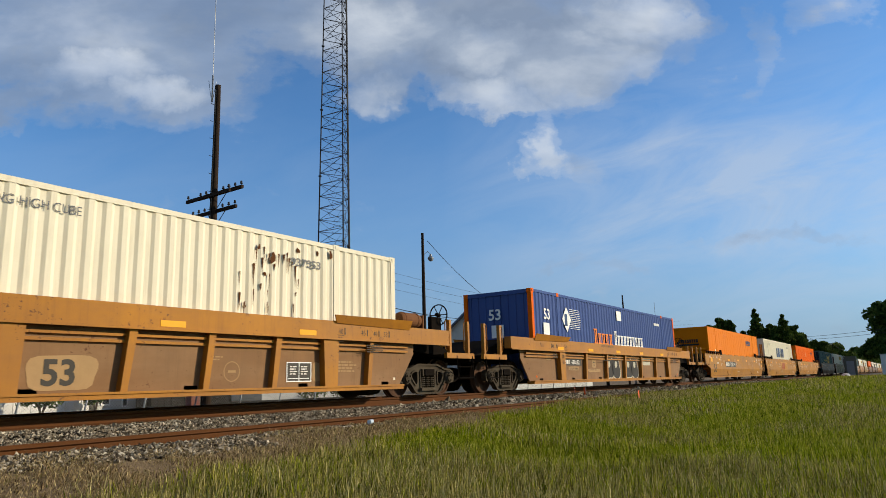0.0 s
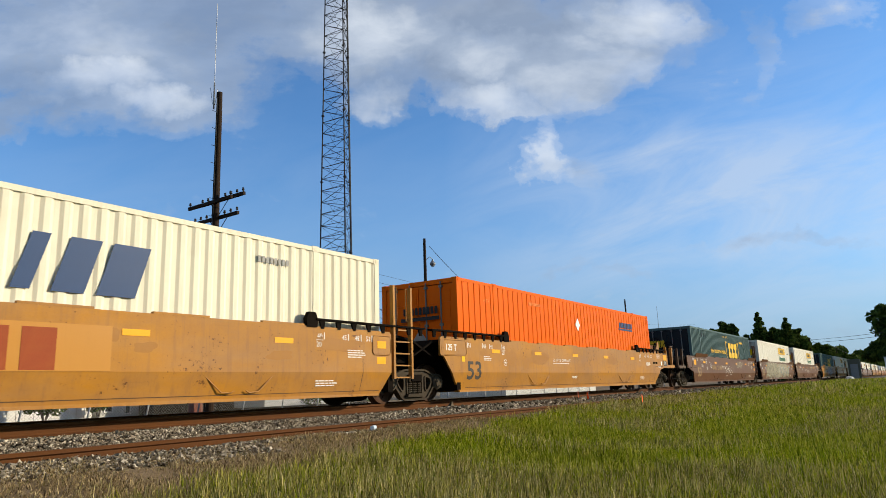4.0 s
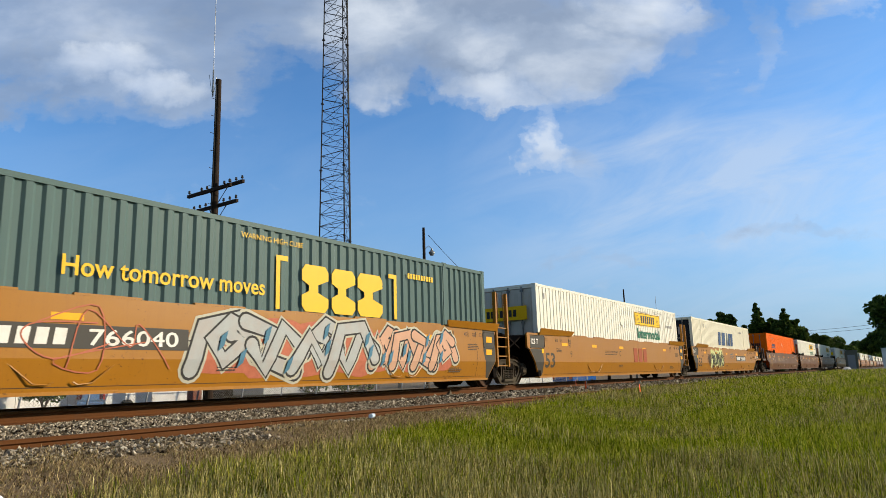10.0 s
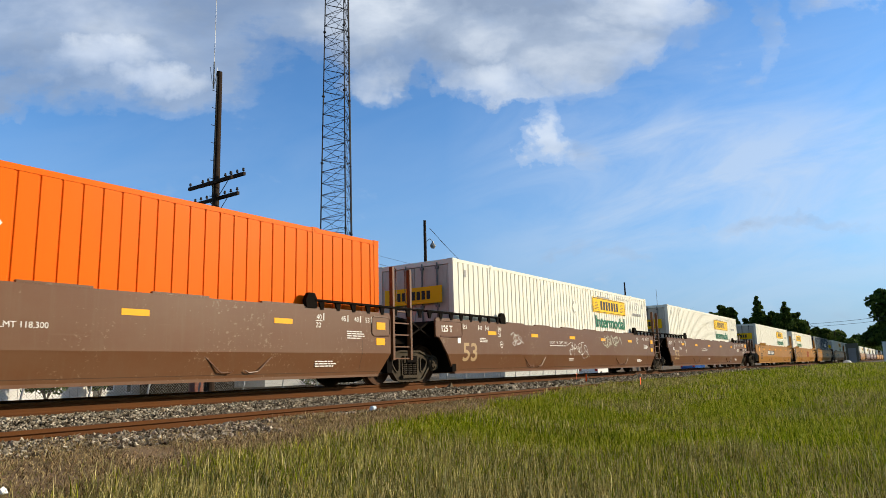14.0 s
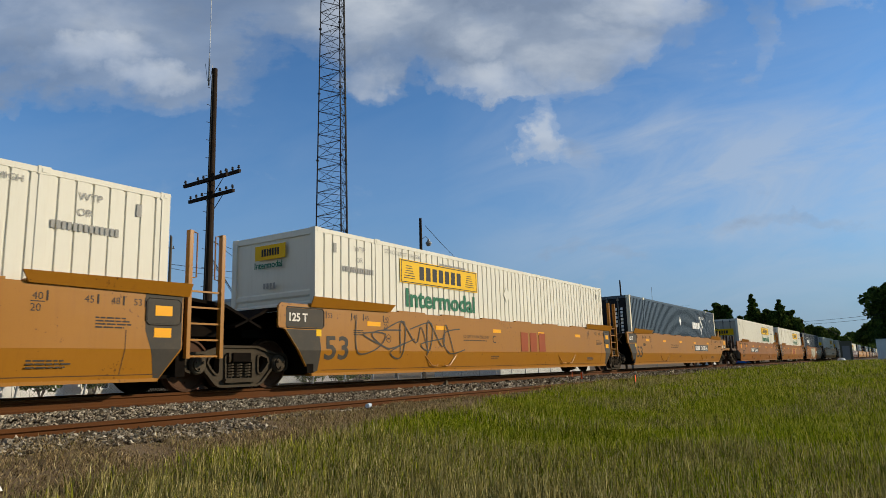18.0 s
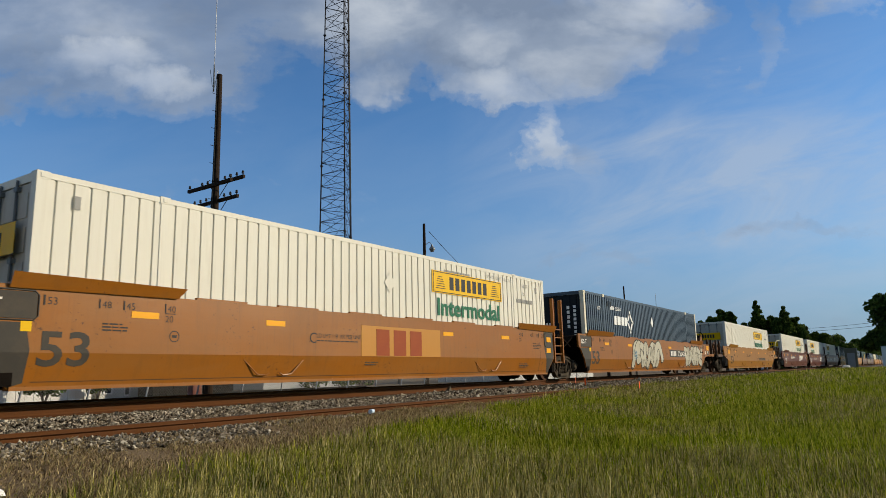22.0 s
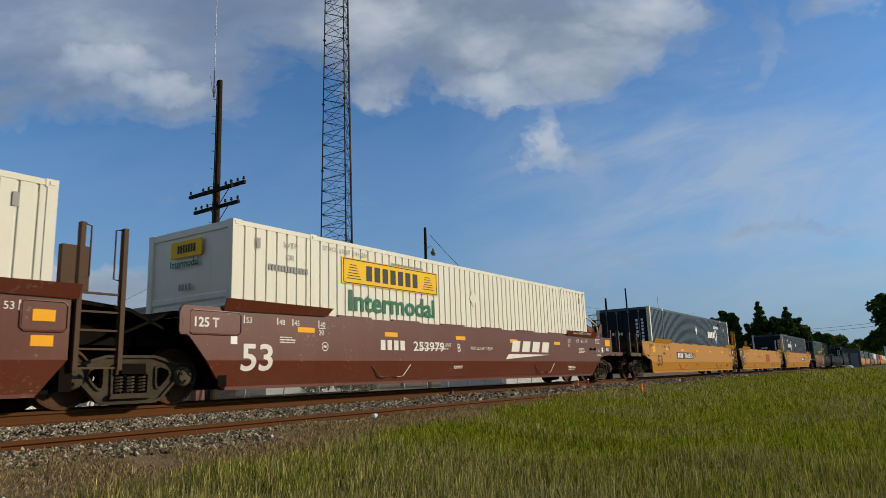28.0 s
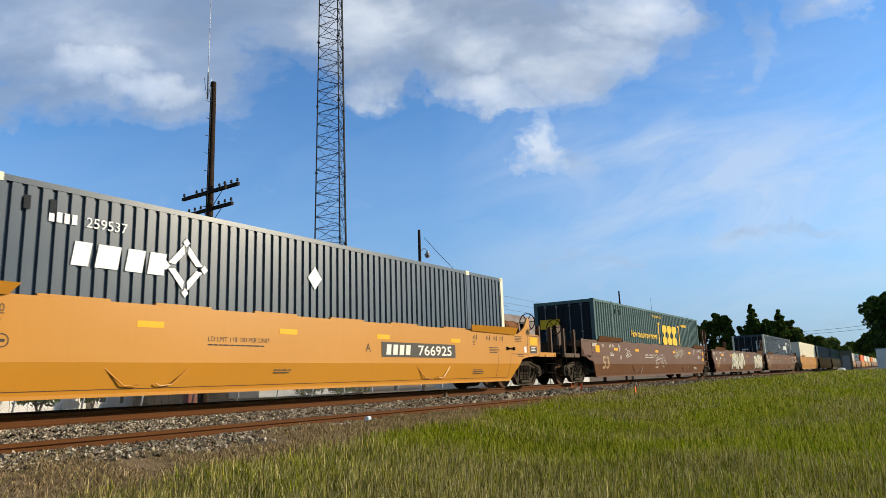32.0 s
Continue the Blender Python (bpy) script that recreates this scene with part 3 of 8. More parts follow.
def wheelset(bm):
    for s in (-1, 1):
        lathe(bm, [(0.10, s * 0.68), (0.36, s * 0.70), (0.50, s * 0.690), (0.497, s * 0.715), (0.465, s * 0.725), (0.457, s * 0.82), (0.42, s * 0.825), (0.40, s * 0.79),
                   (0.20, s * 0.77), (0.13, s * 0.82), (0.05, s * 0.83)], 28)
    rod(bm, (0, -1.0, 0), (0, 1.0, 0), 0.075, 10)
    for k in range(6):
        a = 2 * math.pi * k / 6
        for s in (-1, 1):
            rod(bm, (0.3 * math.cos(a), s * 0.775, 0.3 * math.sin(a)), (0.3 * math.cos(a), s * 0.80, 0.3 * math.sin(a)), 0.03, 6)


def plate_with_holes(bm, outer, holes, y0, y1):
    """A cast plate between y0 and y1 with openings through it."""
    sub = bmesh.new()
    for loop in (outer, *holes):
        vs = [sub.verts.new((x, y0, z)) for x, z in loop]
        for a, b in zip(vs, vs[1:] + vs[:1]):
            sub.edges.new((a, b))
    bmesh.ops.triangle_fill(sub, use_beauty=True, use_dissolve=False, edges=sub.edges[:])
    out = bmesh.ops.extrude_face_region(sub, geom=sub.faces[:])
    for v in out["geom"]:
        if isinstance(v, bmesh.types.BMVert):
            v.co.y = y1
    me = bpy.data.meshes.new("plate")
    sub.to_mesh(me)
    sub.free()
    bm.from_mesh(me)
    bpy.data.meshes.remove(me)


def rim_of(bm, loop, w, y0, y1):
    """A raised lip of width w along an outline."""
    for a, b in zip(loop, loop[1:] + loop[:1]):
        d = math.hypot(b[0] - a[0], b[1] - a[1]) or 1
        nx, nz = -(b[1] - a[1]) / d * w / 2, (b[0] - a[0]) / d * w / 2
        prism(bm, [(a[0] - nx, a[1] - nz), (b[0] - nx, b[1] - nz), (b[0] + nx, b[1] + nz), (a[0] + nx, a[1] + nz)], y0, y1)


def side_frame(bm):
    """Cast side frame of a bogie: arched top chord, two bell-shaped windows, spring opening and jaws over the axle ends."""
    half = [(0.0, 0.77), (0.40, 0.77), (0.58, 0.72), (0.76, 0.66), (1.00, 0.65), (1.12, 0.60), (1.16, 0.50), (1.14, 0.36), (1.05, 0.33), (1.05, 0.47), (0.98, 0.54), (0.85, 0.54), (0.78, 0.47), (0.76, 0.36),
            (0.68, 0.28), (0.52, 0.11), (0.42, 0.07)]
    outer = half + [(-x, z) for x, z in half[:0:-1]]
    window = [(0.43, 0.60), (0.52, 0.62), (0.66, 0.57), (0.69, 0.48), (0.62, 0.38), (0.52, 0.28), (0.45, 0.28), (0.43, 0.36)]
    middle = [(-0.30, 0.19), (0.30, 0.19), (0.31, 0.60), (0.22, 0.63), (-0.22, 0.63), (-0.31, 0.60)]
    other = [(-x, z) for x, z in window]
    plate_with_holes(bm, outer, (window, middle, other), -0.06, 0.07)
    rim_of(bm, outer, 0.045, -0.10, -0.055)
    rim_of(bm, window, 0.035, -0.09, -0.055)
    rim_of(bm, other, 0.035, -0.09, -0.055)
    rim_of(bm, middle, 0.035, -0.09, -0.055)
    prism(bm, [(-0.36, 0.13), (0.36, 0.13), (0.34, 0.20), (-0.34, 0.20)], -0.15, 0.12)
    prism(bm, [(-0.24, 0.50), (0.24, 0.50), (0.20, 0.60), (-0.20, 0.60)], -0.13, 0.10)
    for s in (-1, 1):
        prism(bm, [(s * 0.27, 0.49), (s * 0.22, 0.49), (s * 0.20, 0.66), (s * 0.27, 0.66)], -0.13, -0.02)


def coil_spring(bm):
    """One steel coil standing on the spring seat."""
    pts = []
    for k in range(45):
        a = 2 * math.pi * k / 8
        pts.append((0.072 * math.cos(a), 0.072 * math.sin(a), 0.215 + 0.27 * k / 44))
    tube(bm, pts, 0.019, 5)


def axle_cap(bm):
    lathe(bm, [(0.17, 0.05), (0.17, -0.02), (0.145, -0.05), (0.12, -0.055), (0.115, -0.085), (0.05, -0.09), (0.0, -0.09)], 20)
    for k in range(3):
        a = 2 * math.pi * k / 3 + 0.5
        rod(bm, (0.075 * math.cos(a), -0.08, 0.075 * math.sin(a)), (0.075 * math.cos(a), -0.115, 0.075 * math.sin(a)), 0.022, 6)


def bolster(bm):
    box(bm, -0.2, 0.2, -1.15, 1.15, 0.50, 0.66)
    box(bm, -0.35, 0.35, -0.4, 0.4, 0.60, 0.86)
    for s in (-1, 1):
        box(bm, s * 0.40 - 0.05, s * 0.40 + 0.05, -0.85, 0.85, 0.30, 0.42)


SPIN = []


def bogie(car, x, gauge=0.915, detail=True):
    """A two-axle bogie at x along its wagon."""
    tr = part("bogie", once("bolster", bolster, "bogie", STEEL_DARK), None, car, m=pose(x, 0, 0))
    for s in (-1, 1):
        flip = pose(0, s * 0.99, 0, 0, 0, 0 if s < 0 else 180)
        part("side_frame", once("side_frame", side_frame, "side_frame", TRUCK), None, tr, "cast steel side frame caked in dust", flip)
        if s < 0 or detail:
            for k in (-0.19, 0.0, 0.19):
                part("coil_spring", once("coil_spring", coil_spring, "coil_spring", TRUCK), None, tr, m=flip @ pose(k, -0.03, 0))
        for e in (-gauge, gauge):
            if s < 0 or detail:
                part("axle_cap", once("axle_cap", axle_cap, "axle_cap", TRUCK), None, tr, m=pose(e, s * 1.08, 0.457, 0, 0, 0 if s < 0 else 180))
    for e in (-gauge, gauge):
        wh = part("wheelset", once("wheelset", wheelset, "wheelset", WHEEL), None, tr, "rusty steel wheels on an axle", pose(e, 0, 0.457))
        SPIN.append((wh, e, x, car))
    return tr


# outlines of the wagon side, left end and right end, as (x, z) from the container's left end
LEFT_JOINT = ((-0.18, 0.22), (-0.95, 1.10), (-1.12, 1.12), (-1.12, 1.54))
LEFT_DRAW = ((-0.38, 0.22), (-0.85, 0.80), (-1.25, 0.86), (-1.55, 0.97), (-1.84, 0.99), (-1.84, 1.54))
RIGHT_JOINT = ((16.36, 1.54), (16.36, 0.70), (16.02, 0.22))
RIGHT_DRAW = ((18.15, 1.54), (18.15, 0.96), (17.25, 0.90), (16.90, 0.84), (16.22, 0.22))


def plate_side(left, right):
    def build(bm):
        out = list(left) + [(left[-1][0] + 0.06, 1.60)] + [(right[0][0] - 0.06, 1.60)] + list(right)
        prism(bm, out, -1.455, -1.405)
        geom = bm.verts[:] + bm.edges[:] + bm.faces[:]
        bmesh.ops.bisect_plane(bm, geom=geom, plane_co=(0, 0, 0.70), plane_no=(0, 0, 1))
        for v in bm.verts:
            if v.co.z < 0.699:
                v.co.y += (0.70 - v.co.z) * 0.22
        box(bm, left[0][0] + 0.02, right[-1][0] - 0.02, -1.375, -1.20, 0.20, 0.25)
    return build


# posts of the two ribbed wagons: distance from the middle; the broad ones
RIBS = {False: (0.0, 1.30, 2.75, 4.25, 5.75, 6.95), True: (0.0, 2.08, 4.16, 6.22)}
BROAD = {False: (0.0, 5.75), True: (6.22,)}


def rib_side(left, right, spread=False):
    """Older side: deep box chord above, thin one below, leaning posts between."""
    def build(bm):
        x0, x1 = left[-1][0], right[0][0]
        box(bm, x0, x1, -1.47, -1.25, 1.27, 1.62)
        box(bm, x0, x1, -1.50, -1.47, 1.235, 1.275)
        box(bm, left[0][0], right[-1][0], -1.45, -1.2, 0.20, 0.30)
        box(bm, left[0][0], right[-1][0], -1.475, -1.45, 0.27, 0.305)
        for s in (-1, 1):
            for d in RIBS[spread]:
                if d == 0.0 and s > 0:
                    continue
                broad = d in BROAD[spread]
                x, wide, lean = CENTRE + s * d - (0.38 if d == 0.0 and not spread else 0.0), 0.18 if broad else 0.055, 0.0 if broad else 0.12
                prism(bm, [(x - wide, 0.29), (x + wide, 0.29), (x + wide * 1.25 + lean, 1.28), (x - wide * 1.25 + lean, 1.28)], -1.45 if broad else -1.43, -1.28)
        for z in (1.03, 1.13):
            box(bm, left[0][0] - 0.3, right[-1][0] + 0.3, -1.36, -1.29, z, z + 0.045)
    return build


def rib_panels(left, right):
    """The set-back sheets between the posts."""
    def build(bm):
        prism(bm, [(left[0][0], 0.25), (left[0][0] - 0.6, 1.0), (left[0][0] - 0.6, 1.4), (right[-1][0] + 0.6, 1.4), (right[-1][0] + 0.6, 1.0), (right[-1][0], 0.25)], -1.30, -1.26)
    return build


def mirrored(build):
    def other(bm):
        build(bm)
        for v in bm.verts:
            v.co.y = -v.co.y
    return other


def guide(bm):
    """Flared container guide on top of the side, at one end."""
    for v in prism(bm, [(-0.30, 1.55), (2.22, 1.58), (2.34, 1.74), (-0.30, 1.76)], -1.485, -1.46):
        v.co.y -= (v.co.z - 1.55) * 0.45
    box(bm, -0.28, 2.25, -1.465, -1.36, 1.59, 1.63)


def guide_open(bm):
    """Container guide as an angle bar on short brackets, with a round stop at its end."""
    box(bm, -1.5, 2.2, -1.50, -1.36, 1.72, 1.76)
    for i in range(8):
        x = -1.4 + i * 0.48
        prism(bm, [(x, 1.56), (x + 0.08, 1.56), (x + 0.13, 1.73), (x - 0.03, 1.73)], -1.47, -1.43)


def stop_block(bm):
    prism(bm, [(-0.14, 1.58), (0.14, 1.58), (0.16, 1.74), (0.08, 1.88), (-0.08, 1.88), (-0.16, 1.74)], -1.48, -1.38)


def well_floor(bm):
    box(bm, -0.12, LENGTH + 0.12, -1.30, 1.30, 0.24, 0.30)
    for i in range(7):
        x = 0.3 + i * 2.55
        box(bm, x, x + 0.25, -1.30, 1.30, 0.28, FLOOR)


def bulkhead(bm):
    """End wall of the well."""
    box(bm, -0.32, -0.14, -1.40, 1.40, 0.26, 1.52)


def centre_sill(bm):
    """Sloping sill that carries the end wall to the bogie."""
    prism(bm, [(-0.3, 0.86), (-0.3, 1.50), (-1.1, 1.42), (-2.0, 1.07), (-2.0, 0.86)], -0.38, 0.38)


def gusset(bm):
    prism(bm, [(-0.33, 0.95), (-0.33, 1.42), (-1.5, 1.12), (-1.5, 0.95)], -0.02, 0.02)


def end_deck(bm):
    prism(bm, [(-0.3, 1.53), (-0.3, 1.59), (-1.2, 1.50), (-2.0, 1.13), (-2.0, 1.09), (-1.2, 1.44)], -1.30, 1.30)


def draw_sill(bm):
    """Centre sill and coupler shank of a wagon end that is coupled to the next wagon."""
    prism(bm, [(-3.2, 0.80), (-0.2, 0.88), (-0.2, 1.16), (-3.2, 0.97)], -0.34, 0.34)


def coupler_shank(bm):
    box(bm, -3.75, -3.33, -0.10, 0.10, 0.78, 0.96)


def deck_plate(bm):
    box(bm, -3.21, -1.90, -1.29, 1.29, 0.985, 1.03)


def end_beam(bm):
    box(bm, -3.32, -3.22, -1.29, 1.29, 0.86, 1.04)


def deck_slope(bm):
    prism(bm, [(-0.2, 1.2), (-0.2, 1.66), (-1.3, 1.58), (-2.8, 1.12), (-3.15, 1.035), (-2.0, 1.035)], -0.95, 0.95)


def knuckle(bm):
    prism(bm, [(-3.80, 0.74), (-3.50, 0.74), (-3.45, 0.88), (-3.50, 1.02), (-3.80, 1.02), (-3.86, 0.88)], -0.20, 0.18)


def end_step(bm):
    """Corner step: a thin bent rod that hangs below the deck, with one bar across."""
    tube(bm, [(-3.22, -1.40, 1.0), (-3.22, -1.42, 0.46), (-3.18, -1.42, 0.42), (-2.50, -1.42, 0.42), (-2.46, -1.42, 0.46), (-2.46, -1.40, 1.0)], 0.016, 6)
    box(bm, -3.22, -2.46, -1.435, -1.40, 0.70, 0.72)


def rail_post(bm):
    """Tall square post with a bent grab bar beside it; foot at z = 0."""
    box(bm, -0.045, 0.045, -0.05, 0.05, 0.0, 0.98)
    tube(bm, [(0.04, -0.03, 0.93), (0.11, -0.03, 0.95), (0.13, -0.03, 0.90), (0.13, -0.03, 0.22), (0.04, -0.03, 0.16)], 0.014)


def ladder_rail(bm):
    box(bm, -0.035, 0.035, -0.05, 0.05, 0.0, 2.14)


def grab_bar(bm):
    tube(bm, [(0.03, -0.02, 2.12), (0.13, -0.02, 2.10), (0.13, -0.02, 1.35), (0.03, -0.02, 1.33)], 0.013)


def rung(bm):
    box(bm, 0.036, 0.624, -0.02, 0.02, 0.0, 0.03)


def ladder(car, m, mat):
    """Two uprights with bent grab bars and five rungs."""
    lad = part("ladder", once("ladder_rail", ladder_rail, "ladder", mat), None, car, "upright ladder with bent grab bars", m)
    part("ladder_rail", once("ladder_rail", ladder_rail, "ladder", mat), None, lad, m=pose(0.66, 0, 0))
    part("grab_bar", once("grab_bar", grab_bar, "grab_bar", mat), None, lad)
    part("grab_bar", once("grab_bar", grab_bar, "grab_bar", mat), None, lad, m=pose(0.66, 0, 0, 0, 0, 180))
    for i in range(5):
        part("rung", once("rung", rung, "rung", mat), None, lad, m=pose(0, 0, 0.02 + i * 0.27))


def brake_wheel(bm):
    for k in range(20):
        a, b = 2 * math.pi * k / 20, 2 * math.pi * (k + 1) / 20
        rod(bm, (0, 0.28 * math.cos(a), 0.28 * math.sin(a)), (0, 0.28 * math.cos(b), 0.28 * math.sin(b)), 0.018, 6)
    for k in range(6):
        a = 2 * math.pi * k / 6
        rod(bm, (0, 0, 0), (0, 0.28 * math.cos(a), 0.28 * math.sin(a)), 0.013, 5)
    rod(bm, (-0.12, 0, 0), (0.05, 0, 0), 0.05, 8)


def air_tank(bm):
    """Dished cylinder with two straps and a bracket at its end."""
    lathe(bm, [(0.02, -0.45), (0.09, -0.44), (0.16, -0.40), (0.185, -0.33), (0.185, 0.33), (0.16, 0.40), (0.09, 0.44), (0.02, 0.45)], 20)
    for y in (-0.26, 0.26):
        lathe(bm, [(0.186, y - 0.025), (0.196, y - 0.02), (0.196, y + 0.02), (0.186, y + 0.025)], 20)
        box(bm, -0.06, 0.06, y - 0.04, y + 0.04, -0.36, -0.17)
    box(bm, -0.15, 0.15, -0.50, -0.45, -0.30, 0.14)


def hose(bm):
    """Air hose that droops to the next wagon's."""
    tube(bm, [(-3.25, -0.55, 0.92), (-3.30, -0.58, 0.66), (-3.42, -0.58, 0.44), (-3.60, -0.56, 0.34), (-3.80, -0.52, 0.35), (-3.95, -0.48, 0.44)], 0.032, 7)


def hand_box(bm):
    box(bm, -0.03, 0.03, -0.05, 0.05, 0.0, 0.9)
    box(bm, -0.22, 0.22, -0.06, 0.06, 0.35, 1.05)


YELLOW_TAPE = surface("amber_reflective_tape", (0.80, 0.36, 0.01), 0.35, grain=0.08, scale=6, bump=0.02)
PALE = surface("pale_stencil_paint", (0.70, 0.66, 0.60), 0.6, grain=0.12, scale=5, dirt=0.3, dirt_colour=(0.35, 0.22, 0.15), bump=0.02)
BLACK = surface("dark_stencil_paint", (0.045, 0.038, 0.032), 0.6, grain=0.3, scale=5, dirt=0.2, dirt_colour=(0.22, 0.12, 0.05), bump=0.02)
WHITE = surface("white_plate", (0.78, 0.77, 0.74), 0.5, grain=0.06, scale=5, bump=0.02)


GRIMY = surface("grimy_brown_steel", (0.075, 0.040, 0.022), 0.7, grain=0.3, scale=5, dirt=0.3, dirt_colour=(0.03, 0.025, 0.02), bump=0.05, spec=0.2)
RUSTY = surface("rust_coated_iron", (0.17, 0.070, 0.026), 0.85, grain=0.35, scale=6, dirt=0.5, dirt_colour=(0.06, 0.03, 0.018), bump=0.1, spec=0.15)
PIPE = surface("pale_yellow_pipe_paint", (0.55, 0.50, 0.28), 0.5, grain=0.1, scale=5, bump=0.02)


def drape(bm):
    """Lays a flat decal, drawn in the wagon's own x and z, onto the side with its crease."""
    bmesh.ops.bisect_plane(bm, geom=bm.verts[:] + bm.edges[:] + bm.faces[:], plane_co=(0, 0, 0.70), plane_no=(0, 0, 1))
    for v in bm.verts:
        if v.co.z < 0.699:
            v.co.y += (0.70 - v.co.z) * 0.22


def draped_letters(text, size, material, x, z, width=None):
    """Lettering on the wagon's side, across the crease."""
    k = ("draped", text, size, material.name, x, z, width)
    if k not in MADE:
        bm = bmesh.new()
        bm.from_mesh(letters(text, size, material, 0.012))
        if width:
            far = max(v.co.x for v in bm.verts)
            for v in bm.verts:
                v.co.x *= width / far
        for v in bm.verts:
            v.co += Vector((x, -1.459, z))
        drape(bm)
        me = bpy.data.meshes.new("lettering")
        bm.to_mesh(me)
        bm.free()
        me.materials.append(material)
        MADE[k] = me
    return MADE[k]


def ribbon(bm, pts, w, y):
    """A painted stroke of width w through points (x, z)."""
    left, right = [], []
    for i, p in enumerate(pts):
        a, b = pts[max(0, i - 1)], pts[min(len(pts) - 1, i + 1)]
        dx, dz = b[0] - a[0], b[1] - a[1]
        d = math.hypot(dx, dz) or 1
        nx, nz = -dz / d * w / 2, dx / d * w / 2
        left.append(bm.verts.new((p[0] + nx, y, p[1] + nz)))
        right.append(bm.verts.new((p[0] - nx, y, p[1] - nz)))
    for i in range(len(pts) - 1):
        bm.faces.new((left[i], left[i + 1], right[i + 1], right[i]))


def blob(cx, cz, rx, rz, seed, wob=0.22, n=26, square=3.0):
    """Points of an uneven rounded block."""
    r = random.Random(seed)
    p1, p2, p3 = r.uniform(0, 6.3), r.uniform(0, 6.3), r.uniform(0, 6.3)
    out = []
    for i in range(n):
        a = 2 * math.pi * i / n
        c, s = math.cos(a), math.sin(a)
        k = (abs(c) ** square + abs(s) ** square) ** (-1 / square)
        k *= 1 + wob * (0.5 * math.sin(2 * a + p1) + 0.35 * math.sin(3 * a + p2) + 0.25 * math.sin(5 * a + p3))
        out.append((cx + rx * k * c, cz + rz * k * s))
    return out


def spray(car, name, material, draw, label=""):
    """One colour of a spray-painted figure on the wagon's side."""
    bm = bmesh.new()
    draw(bm)
    drape(bm)
    me = bpy.data.meshes.new(name)
    bm.to_mesh(me)
    bm.free()
    me.materials.append(material)
    return part(name, me, None, car, label)


def fill(bm, pts, y):
    bm.faces.new([bm.verts.new((x, y, z)) for x, z in pts])


SPRAY_TAN = surface("dusty_pink_spray_paint", (0.52, 0.30, 0.20), 0.7, grain=0.25, scale=3, dirt=0.3, dirt_colour=(0.3, 0.2, 0.12), bump=0.02)
SPRAY_ICE = surface("grey_blue_spray_paint", (0.36, 0.37, 0.36), 0.7, grain=0.25, scale=3, dirt=0.4, dirt_colour=(0.42, 0.25, 0.17), bump=0.02)
SPRAY_RED = surface("coral_spray_paint", (0.42, 0.13, 0.075), 0.7, grain=0.35, scale=9, bump=0.02)
SPRAY_PALE = surface("off_white_spray_paint", (0.44, 0.41, 0.32), 0.7, grain=0.15, scale=3, dirt=0.3, dirt_colour=(0.35, 0.27, 0.18), bump=0.02)
SPRAY_SAGE = surface("grey_green_spray_paint", (0.24, 0.22, 0.15), 0.7, grain=0.2, scale=2, dirt=0.4, dirt_colour=(0.30, 0.17, 0.09), bump=0.02)
SPRAY_BLUE = surface("blue_spray_paint", (0.07, 0.17, 0.24), 0.7, grain=0.2, scale=3, bump=0.02)
SPRAY_DARK = surface("charcoal_spray_paint", (0.045, 0.042, 0.040), 0.75, grain=0.3, scale=4, bump=0.02)
SPRAY_LIME = surface("pale_lime_spray_paint", (0.50, 0.50, 0.22), 0.7, grain=0.12, scale=3, bump=0.02)


# bends and hooks that stand for no letter: wave, crook, bow, curl, zigzag
STROKES = (((-0.10, 0.10), (0.25, 0.75), (0.55, 0.25), (1.05, 0.90)), ((-0.05, 0.95), (0.55, 0.70), (0.30, 0.30), (0.95, 0.02)), ((-0.15, 0.05), (0.10, 0.85), (0.70, 0.98), (1.10, 0.35)),
           ((1.05, 0.75), (0.60, 1.0), (0.20, 0.62), (0.50, 0.28), (0.78, 0.52), (0.55, 0.70)), ((-0.05, 0.50), (0.30, 0.05), (0.62, 0.95), (1.08, 0.45)))
MIXES = ((0, 1), (2, 3), (1, 4), (3, 0), (4, 2))


